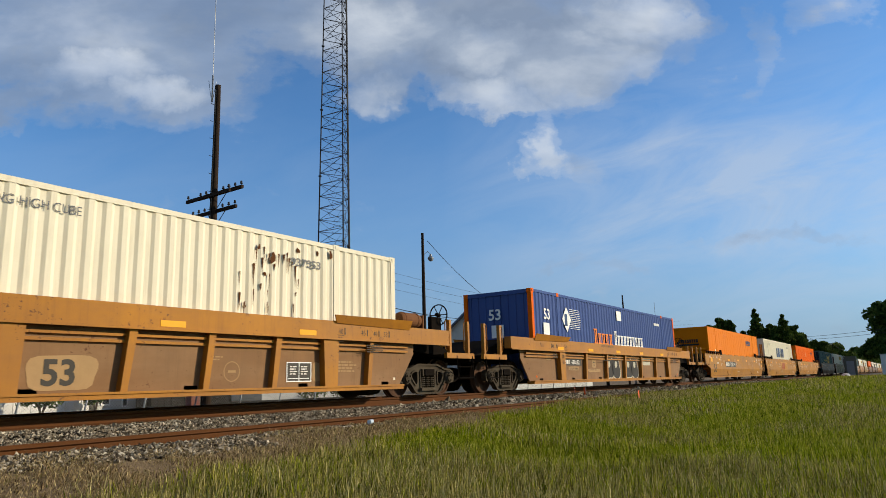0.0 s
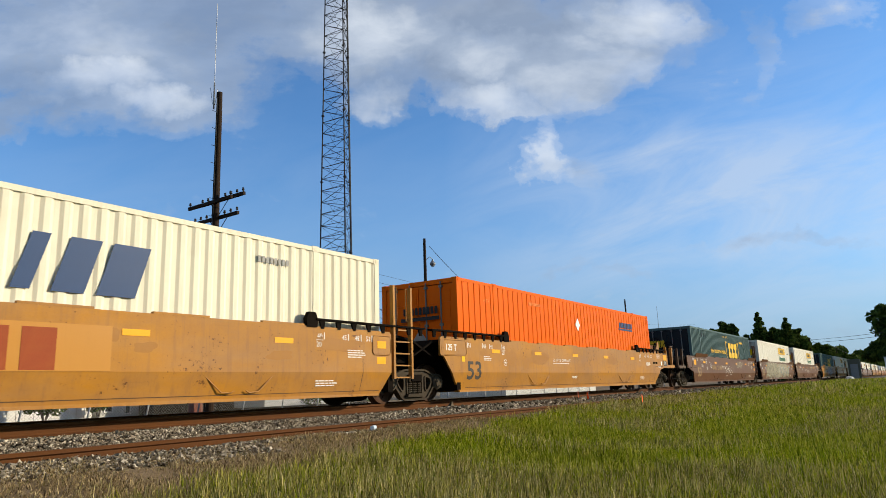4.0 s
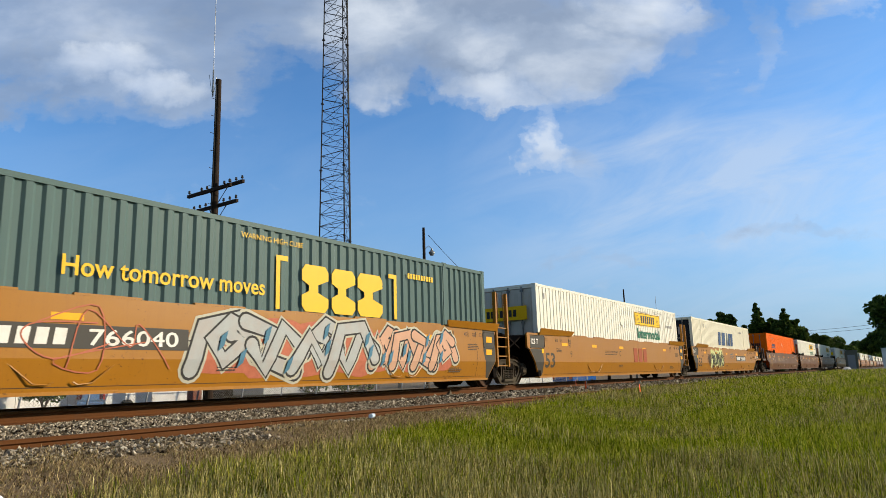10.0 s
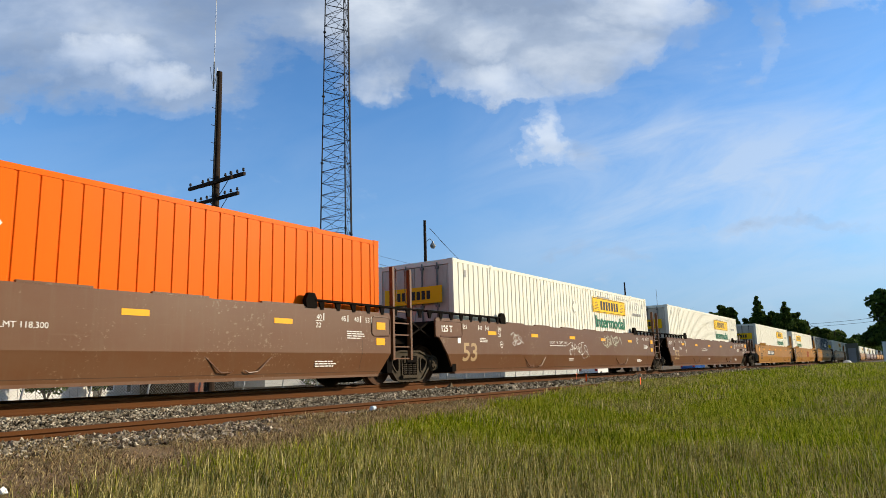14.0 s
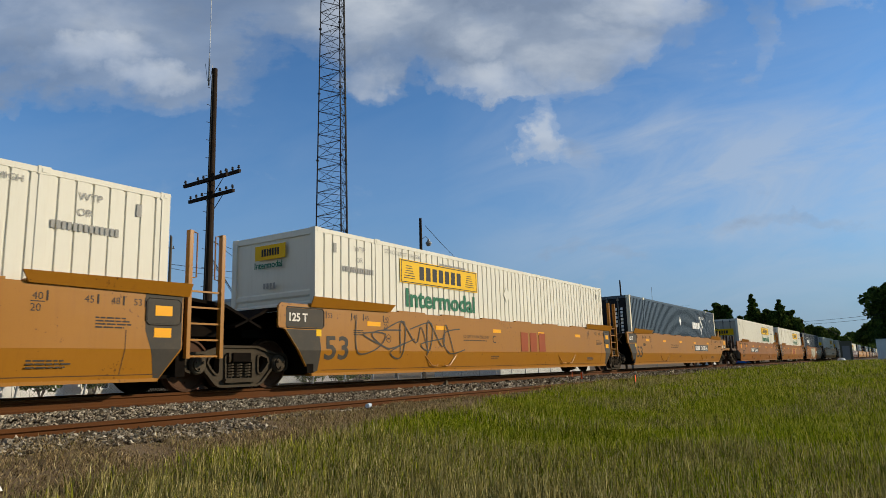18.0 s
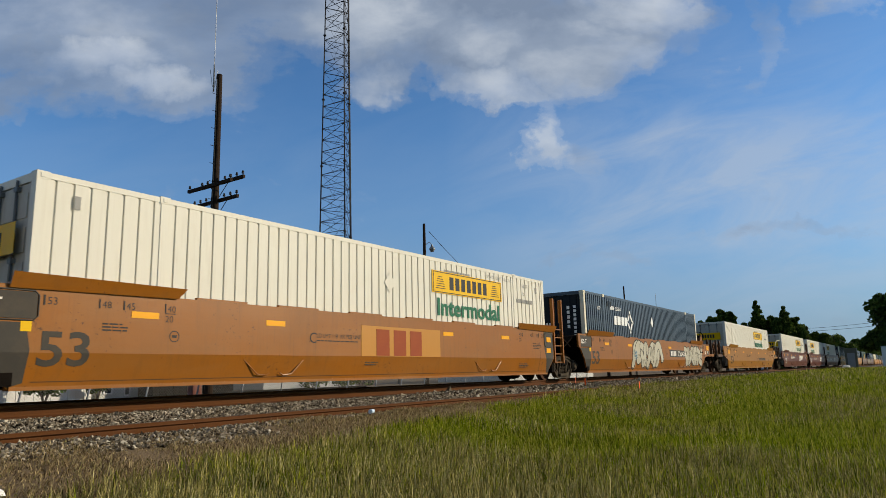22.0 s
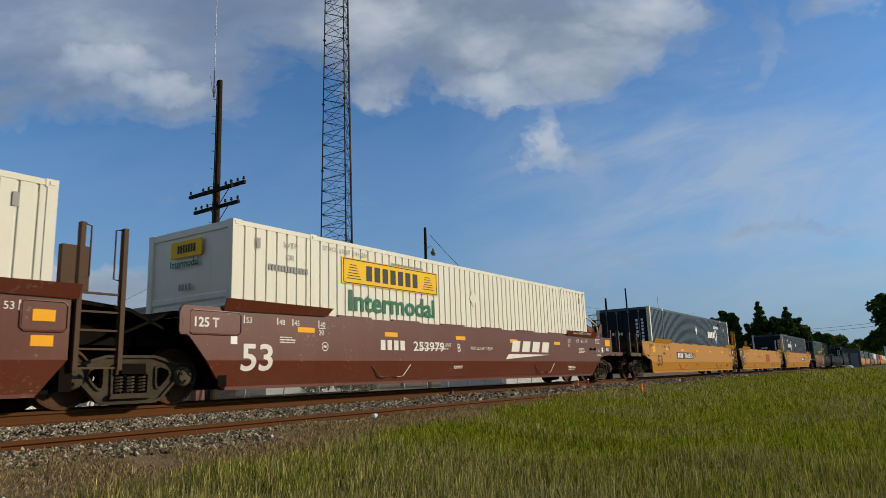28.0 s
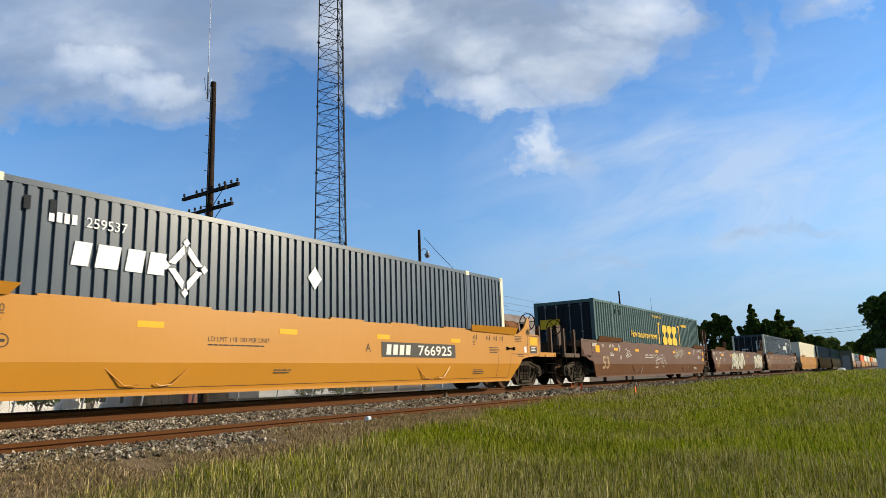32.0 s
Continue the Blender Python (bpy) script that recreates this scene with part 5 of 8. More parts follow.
# ---- containers ----
SKIN = {
    "white": surface("white_container_paint", (0.69, 0.655, 0.56), 0.42, grain=0.05, scale=0.8, dirt=0.12, dirt_colour=(0.40, 0.32, 0.22), streaks=0.18, bump=0.03, spec=0.05),
    "cream": surface("cream_container_paint", (0.71, 0.65, 0.50), 0.5, grain=0.07, scale=0.8, dirt=0.18, dirt_colour=(0.36, 0.26, 0.16), streaks=0.25, bump=0.04, spec=0.05),
    "green": surface("grey_green_container_paint", (0.084, 0.130, 0.124), 0.42, grain=0.10, scale=0.8, dirt=0.12, dirt_colour=(0.14, 0.15, 0.13), streaks=0.2, bump=0.03, spec=0.05),
    "slate": surface("slate_blue_container_paint", (0.040, 0.058, 0.082), 0.34, grain=0.10, scale=0.8, dirt=0.10, dirt_colour=(0.13, 0.13, 0.13), streaks=0.15, bump=0.03, spec=0.28),
    "orange": surface("orange_container_paint", (0.70, 0.185, 0.001), 0.45, grain=0.08, scale=0.8, dirt=0.15, dirt_colour=(0.42, 0.10, 0.003), streaks=0.15, bump=0.03, spec=0.05),
    "red": surface("orange_red_container_paint", (0.72, 0.118, 0.001), 0.42, grain=0.06, scale=0.8, dirt=0.10, dirt_colour=(0.40, 0.065, 0.002), streaks=0.12, bump=0.03, spec=0.04),
    "blue": surface("blue_container_paint", (0.050, 0.085, 0.24), 0.42, grain=0.08, scale=0.8, dirt=0.12, dirt_colour=(0.13, 0.15, 0.22), streaks=0.15, bump=0.03, spec=0.05),
    # colours for doors and ends, darkened to hold the shade of the left end
    "grey": surface("shaded_grey_door_paint", (0.46, 0.435, 0.375), 0.5, grain=0.1, scale=1.2, dirt=0.35, dirt_colour=(0.20, 0.17, 0.13), streaks=0.4, bump=0.04, spec=0.05),
    "dark": surface("near_black_shaded_door_paint", (0.015, 0.019, 0.023), 0.5, grain=0.2, scale=1.2, dirt=0.15, dirt_colour=(0.06, 0.052, 0.045), streaks=0.2, bump=0.04, spec=0.05),
}
SIGN_YELLOW = surface("yellow_sign_film", (0.74, 0.43, 0.002), 0.5, grain=0.05, scale=4, bump=0.02)
LOGO_GOLD = surface("golden_yellow_lettering", (0.70, 0.42, 0.02), 0.45, grain=0.08, scale=4, bump=0.02)
INK_GREEN = surface("dark_green_lettering", (0.015, 0.13, 0.065), 0.45, grain=0.08, scale=4, bump=0.02)
INK_BLACK = surface("black_lettering", (0.025, 0.025, 0.025), 0.5, grain=0.2, scale=4, bump=0.02)
INK_NAVY = surface("navy_lettering", (0.03, 0.06, 0.14), 0.45, grain=0.1, scale=4, bump=0.02)
INK_DIM = surface("weathered_dark_lettering", (0.11, 0.115, 0.13), 0.6, grain=0.3, scale=6, dirt=0.4, dirt_colour=(0.5, 0.45, 0.35), bump=0.02)
INK_GREY = surface("faded_grey_lettering", (0.30, 0.29, 0.27), 0.6, grain=0.2, scale=4, bump=0.02)
INK_RED = surface("faded_red_lettering", (0.27, 0.055, 0.016), 0.6, grain=0.2, scale=3, dirt=0.3, dirt_colour=(0.34, 0.12, 0.02), bump=0.02)
INK_RUST = surface("orange_lettering", (0.72, 0.20, 0.03), 0.5, grain=0.1, scale=4, bump=0.02)
# skin profile: pitch, depth, share of the flat outer face, share of each slope
WAVE = {"fold": (0.275, 0.026, 0.30, 0.20), "deep": (0.275, 0.040, 0.34, 0.17), "rib": (0.205, 0.040, 0.62, 0.06), "groove": (0.252, 0.022, 0.80, 0.04), "seam": (0.60, 0.012, 0.955, 0.01), "close": (0.305, 0.018, 0.86, 0.03)}


def wavy(bm, wave, x0, x1, z0, z1, y, inward):
    """A folded sheet from x0 to x1; y is the outer face, inward the sign of its depth."""
    pitch, deep, flat, slope = WAVE[wave]
    n = max(1, round((x1 - x0) / pitch))
    pitch = (x1 - x0) / n
    pts = [(x0, 0)]
    for i in range(n):
        a = x0 + i * pitch
        pts += [(a + pitch * flat / 2, 0), (a + pitch * (flat / 2 + slope), deep), (a + pitch * (1 - flat / 2 - slope), deep), (a + pitch * (1 - flat / 2), 0)]
    pts.append((x1, 0))
    cols = [(bm.verts.new((x, y + inward * d, z0)), bm.verts.new((x, y + inward * d, z1))) for x, d in pts]
    for a, b in zip(cols, cols[1:]):
        bm.faces.new((a[0], b[0], b[1], a[1]))
    back = [bm.verts.new((x0, y + inward * 0.075, z0)), bm.verts.new((x1, y + inward * 0.075, z0)), bm.verts.new((x1, y + inward * 0.075, z1)), bm.verts.new((x0, y + inward * 0.075, z1))]
    bm.faces.new(back)


def side_skin(wave, s):
    def build(bm):
        for a, b in ((0.14, 1.96), (2.10, LENGTH - 2.10), (LENGTH - 1.96, LENGTH - 0.14)):
            wavy(bm, wave, a, b, 0.14, TALL - 0.10, s * (HALF - 0.012), -s)
    return build


def corner_post(bm):
    box(bm, 0, 0.15, -0.15, 0, 0.12, TALL - 0.12)
    box(bm, 0.15, 0.19, -0.15, -0.02, 0.12, TALL - 0.12)


def skeleton_frame(bm):
    for x in (0, LENGTH - 0.15):
        box(bm, x + 0.01, x + 0.14, -HALF + 0.15, HALF - 0.15, TALL - 0.14, TALL - 0.01)
        box(bm, x + 0.01, x + 0.14, -HALF + 0.15, HALF - 0.15, 0.0, 0.16)
    for s in (-1, 1):
        box(bm, 0.15, LENGTH - 0.15, *sorted((s * (HALF - 0.07), s * (HALF - 0.004))), TALL - 0.10, TALL - 0.012)
        box(bm, 0.15, LENGTH - 0.15, *sorted((s * (HALF - 0.09), s * (HALF - 0.004))), 0.0, 0.14)


def stack_post(bm):
    box(bm, -0.07, 0.07, -0.03, 0.03, 0.14, TALL - 0.02)


def casting(bm):
    box(bm, -0.09, 0.09, -0.085, 0.085, -0.06, 0.06)
    box(bm, -0.035, 0.035, -0.093, -0.083, -0.03, 0.03)


def roof_sheet(bm):
    n = 40
    rows = []
    for i in range(n * 2 + 1):
        x = 0.15 + (LENGTH - 0.3) * i / (n * 2)
        z = TALL - 0.02 - (0.015 if i % 2 else 0)
        rows.append((bm.verts.new((x, -HALF + 0.07, z)), bm.verts.new((x, HALF - 0.07, z))))
    for a, b in zip(rows, rows[1:]):
        bm.faces.new((a[0], b[0], b[1], a[1]))


def door_leaf(bm):
    """One leaf, hinged at y = 0, reaching to y = 1.12; faces -x."""
    box(bm, -0.02, 0.03, 0.0, 1.125, 0.17, TALL - 0.16)
    for i in range(5):
        z = 0.24 + i * 0.50
        box(bm, -0.034, -0.018, 0.06, 1.06, z, z + 0.36)


def lock_bar(bm):
    rod(bm, (-0.07, 0, 0.10), (-0.07, 0, TALL - 0.08), 0.022, 8)
    for z in (0.2, 0.9, 1.6, 2.65):
        box(bm, -0.095, -0.03, -0.05, 0.05, z, z + 0.07)


def plain_end(bm):
    """Front wall in one sheet with level ribs pressed into its lower half; faces -x."""
    pts = [(0.0, 0.16)]
    for i in range(6):
        z = 0.25 + i * 0.24
        pts += [(0.0, z), (-0.03, z + 0.04), (-0.03, z + 0.12), (0.0, z + 0.16)]
    prism(bm, pts + [(0.0, TALL - 0.14), (0.04, TALL - 0.14), (0.04, 0.16)], -HALF + 0.15, HALF - 0.15)


def flat_end(bm):
    """Upright folded sheet closing the end; faces -x."""
    sub = bmesh.new()
    wavy(sub, "close", -HALF + 0.15, HALF - 0.15, 0.16, TALL - 0.14, 0.0, 1)
    bmesh.ops.rotate(sub, verts=sub.verts, cent=(0, 0, 0), matrix=Matrix.Rotation(radians(-90), 3, "Z"))
    me = bpy.data.meshes.new("fold")
    sub.to_mesh(me)
    sub.free()
    bm.from_mesh(me)
    bpy.data.meshes.remove(me)


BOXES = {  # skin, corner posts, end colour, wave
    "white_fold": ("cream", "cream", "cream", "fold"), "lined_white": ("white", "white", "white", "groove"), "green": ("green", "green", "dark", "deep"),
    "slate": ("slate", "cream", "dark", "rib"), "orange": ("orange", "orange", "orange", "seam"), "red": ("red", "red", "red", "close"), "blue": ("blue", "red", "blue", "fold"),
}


def container(style, label, doors_left=True, detail=True, end_paint=None):
    skin, post, end, wave = BOXES[style]
    c = thing("container", label, "shipping container", "containers on the train")
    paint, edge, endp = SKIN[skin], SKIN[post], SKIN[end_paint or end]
    part("side_panel", once(("skin", wave, -1), side_skin(wave, -1), "side_panel", paint), None, c)
    part("side_panel", once(("skin", wave, 1), side_skin(wave, 1), "side_panel", paint), None, c)
    part("frame", once("frame", skeleton_frame, "frame", paint), None, c)
    far_post = mirrored(corner_post)
    for m, build, k in ((Matrix(), corner_post, 0), (Matrix(), far_post, 1), (pose(LENGTH, 0, 0, 0, 0, 180), corner_post, 0), (pose(LENGTH, 0, 0, 0, 0, 180), far_post, 1)):
        part("corner_post", once(("cpost", k), build, "corner_post", edge), None, c, m=m @ pose(0, HALF if k == 0 else -HALF, 0))
    part("roof", once("roof", roof_sheet, "roof", paint), None, c)
    for x in (2.03, LENGTH - 2.03):
        for s in (-1, 1):
            part("stacking_post", once("post", stack_post, "stacking_post", paint), None, c, m=pose(x, s * (HALF - 0.03), 0))
            part("lift_casting", once("casting", casting, "lift_casting", edge), None, c, m=pose(x, s * (HALF - 0.08), TALL - 0.055, 0, 0, 0 if s < 0 else 180))
    for x in (0.088, LENGTH - 0.088):
        for s in (-1, 1):
            for z in (0.06, TALL - 0.06):
                part("corner_casting", once("casting", casting, "corner_casting", edge), None, c, m=pose(x, s * (HALF - 0.083), z, 0, 0, 0 if s < 0 else 180))
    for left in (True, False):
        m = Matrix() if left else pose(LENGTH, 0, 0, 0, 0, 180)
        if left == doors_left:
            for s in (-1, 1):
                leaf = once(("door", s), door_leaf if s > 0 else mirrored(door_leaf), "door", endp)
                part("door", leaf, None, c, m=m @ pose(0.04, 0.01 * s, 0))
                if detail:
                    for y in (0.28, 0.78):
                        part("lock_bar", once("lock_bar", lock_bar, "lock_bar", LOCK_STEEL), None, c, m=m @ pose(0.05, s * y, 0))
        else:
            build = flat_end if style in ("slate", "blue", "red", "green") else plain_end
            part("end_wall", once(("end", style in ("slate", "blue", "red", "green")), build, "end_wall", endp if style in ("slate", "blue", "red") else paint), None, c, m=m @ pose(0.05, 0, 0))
    return c


NEAR = -HALF - 0.004


def words(c, text, x, z, size, ink, bold=0.0, label="", y=NEAR, width=None):
    """Lettering on a container's near side, stretched to a given width."""
    me = letters(text, size, ink, bold)
    if width:
        k = ("wide", text, size, ink.name, width)
        if k not in MADE:
            MADE[k] = me.copy()
            far = max(v.co.x for v in me.vertices)
            MADE[k].transform(Matrix.Diagonal((width / far, 1, 1, 1)))
        me = MADE[k]
    return part("lettering", me, None, c, label, pose(x, y, z))


def diamond(c, x, z, r, ink, hole=0.0, name="placard", label=""):
    def build(bm):
        if not hole:
            prism(bm, [(-r, 0), (0, -r * 1.2), (r, 0), (0, r * 1.2)], -0.003, 0.003)
        else:
            pts = [(-r, 0), (0, -r * 1.15), (r, 0), (0, r * 1.15)]
            for a, b in zip(pts, pts[1:] + pts[:1]):
                gap = 0.12
                a2 = (a[0] + (b[0] - a[0]) * gap, a[1] + (b[1] - a[1]) * gap)
                b2 = (b[0] - (b[0] - a[0]) * gap, b[1] - (b[1] - a[1]) * gap)
                prism(bm, [a2, b2, (b2[0] * hole, b2[1] * hole), (a2[0] * hole, a2[1] * hole)], -0.003, 0.003)
                q = (a[0] * 0.98, a[1] * 0.98)
                prism(bm, [(q[0] - 0.07, q[1]), (q[0], q[1] - 0.08), (q[0] + 0.07, q[1]), (q[0], q[1] + 0.08)], -0.003, 0.003)
    return part(name, once(("diamond", r, hole), build, name, ink), None, c, label, pose(x, NEAR, z))


def dress(c, mark, doors_left, number):
    """Signs and print on the near side and on the end that looks down the line."""
    flip = (lambda x, w: x) if not doors_left else (lambda x, w: LENGTH - x - w)
    if mark == "sign":
        x = flip(2.87, 3.60)
        panel(c, "sign_panel", x, 1.98, 3.60, 0.58, SIGN_YELLOW, NEAR, "yellow company sign on the side")
        for k, w, z, h in ((0.05, 3.5, 2.0, 0.02), (0.05, 3.5, 2.52, 0.02), (0.05, 0.02, 2.0, 0.54), (3.53, 0.02, 2.0, 0.54)):
            panel(c, "sign_border", x + k, z, w, h, INK_BLACK, NEAR - 0.004)
        word_bars(c, "sign_lettering", x + 0.80, 2.10, 2.02, 0.34, 7, INK_BLACK, NEAR - 0.004)
        for k in (0.16, 2.95):
            for j in range(6):
                panel(c, "sign_stripe", x + k + 0.02 * j, 2.10 + j * 0.06, 0.46 - 0.05 * j, 0.018, INK_BLACK, NEAR - 0.004)
        words(c, "Intermodal", x + 0.19, 1.42, 0.62, INK_GREEN, 0.016, "dark green word on the white side", width=3.25)
        words(c, "WTP", flip(1.22, 0.3), 2.52, 0.17, INK_GREY)
        words(c, "OR", flip(1.28, 0.25), 2.28, 0.16, INK_GREY)
        word_bars(c, "lift_note", flip(0.85, 1.05), 2.04, 1.05, 0.12, 13, INK_GREY, NEAR)
        words(c, "STACK LIMIT 3 HIGH", flip(2.3, 1.4), 2.62, 0.14, INK_GREY, width=1.4)
        if number:
            words(c, number, flip(4.6, 0.8) + 0.55, 2.50, 0.17, INK_GREY, width=0.75)
            word_bars(c, "unit_number", flip(4.6, 1.3), 2.50, 0.45, 0.12, 4, INK_GREY, NEAR)
        else:
            word_bars(c, "unit_number", flip(4.6, 1.3), 2.52, 1.3, 0.10, 10, INK_GREY, NEAR)
        diamond(c, flip(8.2, 0), 2.05, 0.20, SKIN["white"], label="blank white placard holder")
        for px in (0.55, LENGTH - 0.6):
            panel(c, "data_plate", px, 2.42, 0.09, 0.20, INK_GREY, NEAR)
        if doors_left:
            end_sign(c, -0.98, 1.72, 1.96, 0.46, SIGN_YELLOW, True, -0.085)
        else:
            end_sign(c, -0.45, 2.34, 0.95, 0.32, SIGN_YELLOW, True)
            part("end_lettering", letters("Intermodal", 0.20, INK_GREEN, 0.005), None, c, "", pose(-0.03, 0.52, 2.16, 0, 0, -90))
            end_bars(c, -0.15, 1.70, 0.4, 0.12, 4, INK_GREY)
    elif mark == "slogan":
        words(c, "How tomorrow moves", 4.25, 1.54, 0.42, LOGO_GOLD, 0.006, "yellow slogan on the green side", width=3.78)
        for x, w in ((8.30, 1), (11.95, -1)):
            panel(c, "bracket", x, 1.30, 0.10, 1.05, LOGO_GOLD, NEAR)
            panel(c, "bracket", x + (0.1 if w > 0 else -0.2), 2.25, 0.20, 0.10, LOGO_GOLD, NEAR)
        for i, (a, b) in enumerate(((8.98, 0.76), (9.84, 0.74), (10.66, 0.86))):
            emblem(c, a, 1.30, b, 0.96, i)
        words(c, "WARNING HIGH CUBE", 7.45, 2.57, 0.15, LOGO_GOLD, width=1.55)
        word_bars(c, "unit_number", 12.5, 2.32, 1.1, 0.13, 10, LOGO_GOLD, NEAR)
        end_sign(c, 0.15, 1.80, 0.85, 0.38, LOGO_GOLD, False, -0.085)
        for px in (2.35, 2.9):
            panel(c, "data_plate", px, 2.40, 0.10, 0.22, SKIN["dark"], NEAR)
    elif mark == "emblem":
        x = 3.10 if not doors_left else 10.62
        for i, (a, w) in enumerate(((0, 0.30), (0.36, 0.42), (0.84, 0.34), (1.22, 0.34))):
            white_glyph(c, x + a, 1.74, w, 0.36, i)
        diamond(c, x + 1.93, 1.92, 0.38, WHITE, 0.62, "emblem", "white open diamond emblem")
        diamond(c, 8.1, 2.06, 0.20, WHITE)
        at_x = 2.75 if not doors_left else 12.2
        word_bars(c, "unit_number", at_x, 2.33, 0.44, 0.15, 4, WHITE, NEAR)
        if number:
            words(c, number, at_x + 0.54, 2.33, 0.22, WHITE, width=0.66)
        else:
            word_bars(c, "unit_number", at_x + 0.54, 2.33, 0.66, 0.15, 6, WHITE, NEAR)
        words(c, "WTP" if doors_left else "WP", 1.3 if not doors_left else 14.6, 2.25, 0.2, WHITE)
        for px in (2.4, 2.75):
            panel(c, "data_plate", flip(px, 0.09), 2.45, 0.09, 0.20, SKIN["dark"], NEAR)
        end_bars(c, 0.05, 1.62, 0.55, 0.13, 4, WHITE)
        end_column(c, -0.98, 1.0, 0.11, 1.4, 9, WHITE)
        end_column(c, -0.72, 1.5, 0.11, 0.9, 5, WHITE)
    elif mark == "carrier":
        x = 11.47 if not doors_left else 12.3
        word_bars(c, "company_name", x, 2.18, 1.60, 0.22, 9, INK_NAVY, NEAR, 0.05, "dark company name, too plain to read")
        panel(c, "name_bar", x - 0.05, 2.08, 1.65, 0.07, INK_NAVY, NEAR)
        end_bars(c, -0.7, 1.95, 1.2, 0.2, 9, INK_BLACK, -0.085)
        end_sign(c, -0.75, 1.78, 1.3, 0.10, INK_BLACK, False, -0.085)
        word_bars(c, "unit_number", 4.2, 2.45, 0.8, 0.10, 9, INK_RUST, NEAR)
        words(c, "WTP", 1.35, 2.3, 0.16, INK_RUST)
        diamond(c, 1.6 if not doors_left else 8.0, 1.35 if not doors_left else 2.05, 0.20, WHITE)
        end_diamond(c, -0.05, 1.25, 0.24, INK_GREY)
    elif mark == "carrier_left":
        word_bars(c, "company_name", 2.35, 1.80, 1.70, 0.24, 9, INK_NAVY, NEAR, 0.05, "dark company name, too plain to read")
        panel(c, "name_bar", 2.35, 1.66, 1.7, 0.09, INK_NAVY, NEAR)
        diamond(c, 8.04, 2.03, 0.20, WHITE)
        word_bars(c, "unit_number", 2.5, 2.45, 1.0, 0.10, 9, INK_GREY, NEAR)
        end_bars(c, -0.75, 1.80, 1.35, 0.24, 9, INK_BLACK, -0.085)
        end_sign(c, -0.75, 1.66, 1.4, 0.07, INK_BLACK, False, -0.085)
    elif mark == "swoosh":
        for i, (a, w) in enumerate(((0, 0.85), (0.98, 1.15), (2.32, 0.36), (2.86, 0.66), (3.52, 0.86))):
            slant_glyph(c, 6.03 + a, 1.46, w, 0.82, i, INK_NAVY, NEAR)
        word_bars(c, "unit_number", 12.6, 2.38, 0.8, 0.12, 8, INK_GREY, NEAR)
        words(c, "WTP", 1.4, 2.15, 0.16, INK_GREY)
        for px in (2.6, 3.0):
            panel(c, "data_plate", px, 2.40, 0.09, 0.20, INK_GREY, NEAR)
        end_ink = INK_GREY if doors_left else INK_BLACK
        end_bars(c, -0.75, 1.95, 1.5, 0.42, 5, end_ink, -0.085)
        part("end_lettering", letters("INTERMODAL", 0.17, end_ink), None, c, "", pose(-0.085, 0.35, 1.68, 0, 0, -90))
        end_bars(c, -0.75, 1.35, 1.3, 0.16, 9, end_ink, -0.085)
    elif mark == "stack":
        diamond(c, 2.70, 2.03, 0.38, WHITE, 0.0, "emblem", "white diamond emblem with speed lines")
        panel(c, "emblem_core", 2.52, 1.80, 0.22, 0.42, INK_NAVY, NEAR - 0.004)
        for j in range(11):
            panel(c, "speed_line", 2.85 + 0.03 * abs(j - 5), 2.40 - j * 0.068, 1.1 - 0.05 * abs(j - 5), 0.018, WHITE, NEAR - 0.002)
        for i, (h, w) in enumerate(((0.58, 0.36), (0.42, 0.36), (0.42, 0.34), (0.42, 0.32), (0.42, 0.34))):
            serif_block(c, 5.18 + i * 0.40, 1.26, w, h, INK_RUST)
        for i in range(10):
            serif_block(c, 7.37 + i * 0.365, 1.26, 0.30, 0.58 if i == 0 else 0.42, WHITE)
        panel(c, "placard", 7.80, 2.30, 0.54, 0.40, WHITE, NEAR)
        panel(c, "placard", 0.80, 1.42, 0.45, 0.40, WHITE, NEAR)
        words(c, "53", 0.85, 1.95, 0.5, WHITE, 0.01)
        word_bars(c, "unit_number", 12.84, 2.36, 0.84, 0.12, 8, WHITE, NEAR)
        end_sign(c, -0.25, 1.35, 0.46, 0.42, WHITE, False)
        part("end_lettering", letters("53", 0.50, WHITE, 0.01), None, c, "white number on the end", pose(-0.032, 0.32, 1.95, 0, 0, -90))
    elif mark == "warning":
        words(c, "WARNING HIGH CUBE", 6.87, 2.50, 0.20, INK_DIM, width=1.75)
        words(c, number, 12.81, 2.31, 0.22, INK_DIM, 0.004, width=0.83)
        def runs(bm):
            r = random.Random(4)
            for j in range(30):
                x, z = 12.2 + r.gauss(0, 0.62), r.uniform(1.2, 2.6)
                h, w = r.uniform(0.04, 0.34) * (1 if j % 4 else 1.6), r.uniform(0.008, 0.022)
                prism(bm, [(x, z - h), (x + w, z - h * 0.4), (x + w * 1.6, z), (x - w * 0.6, z - r.uniform(0, 0.03))], -0.002, 0.002)
            for x, z, k in ((12.35, 2.38, 0.12), (12.0, 2.55, 0.06), (13.0, 2.62, 0.07), (13.55, 2.64, 0.06), (13.95, 2.66, 0.09), (12.15, 2.05, 0.05)):
                prism(bm, blob(x, z, k * 0.6, k * 0.8, int(x * 100), 0.45, 12, 2.0), -0.002, 0.002)
        part("rust_runs", once("runs", runs, "rust_runs", RAIL), None, c, "rust scars and runs", pose(0, NEAR, 0))


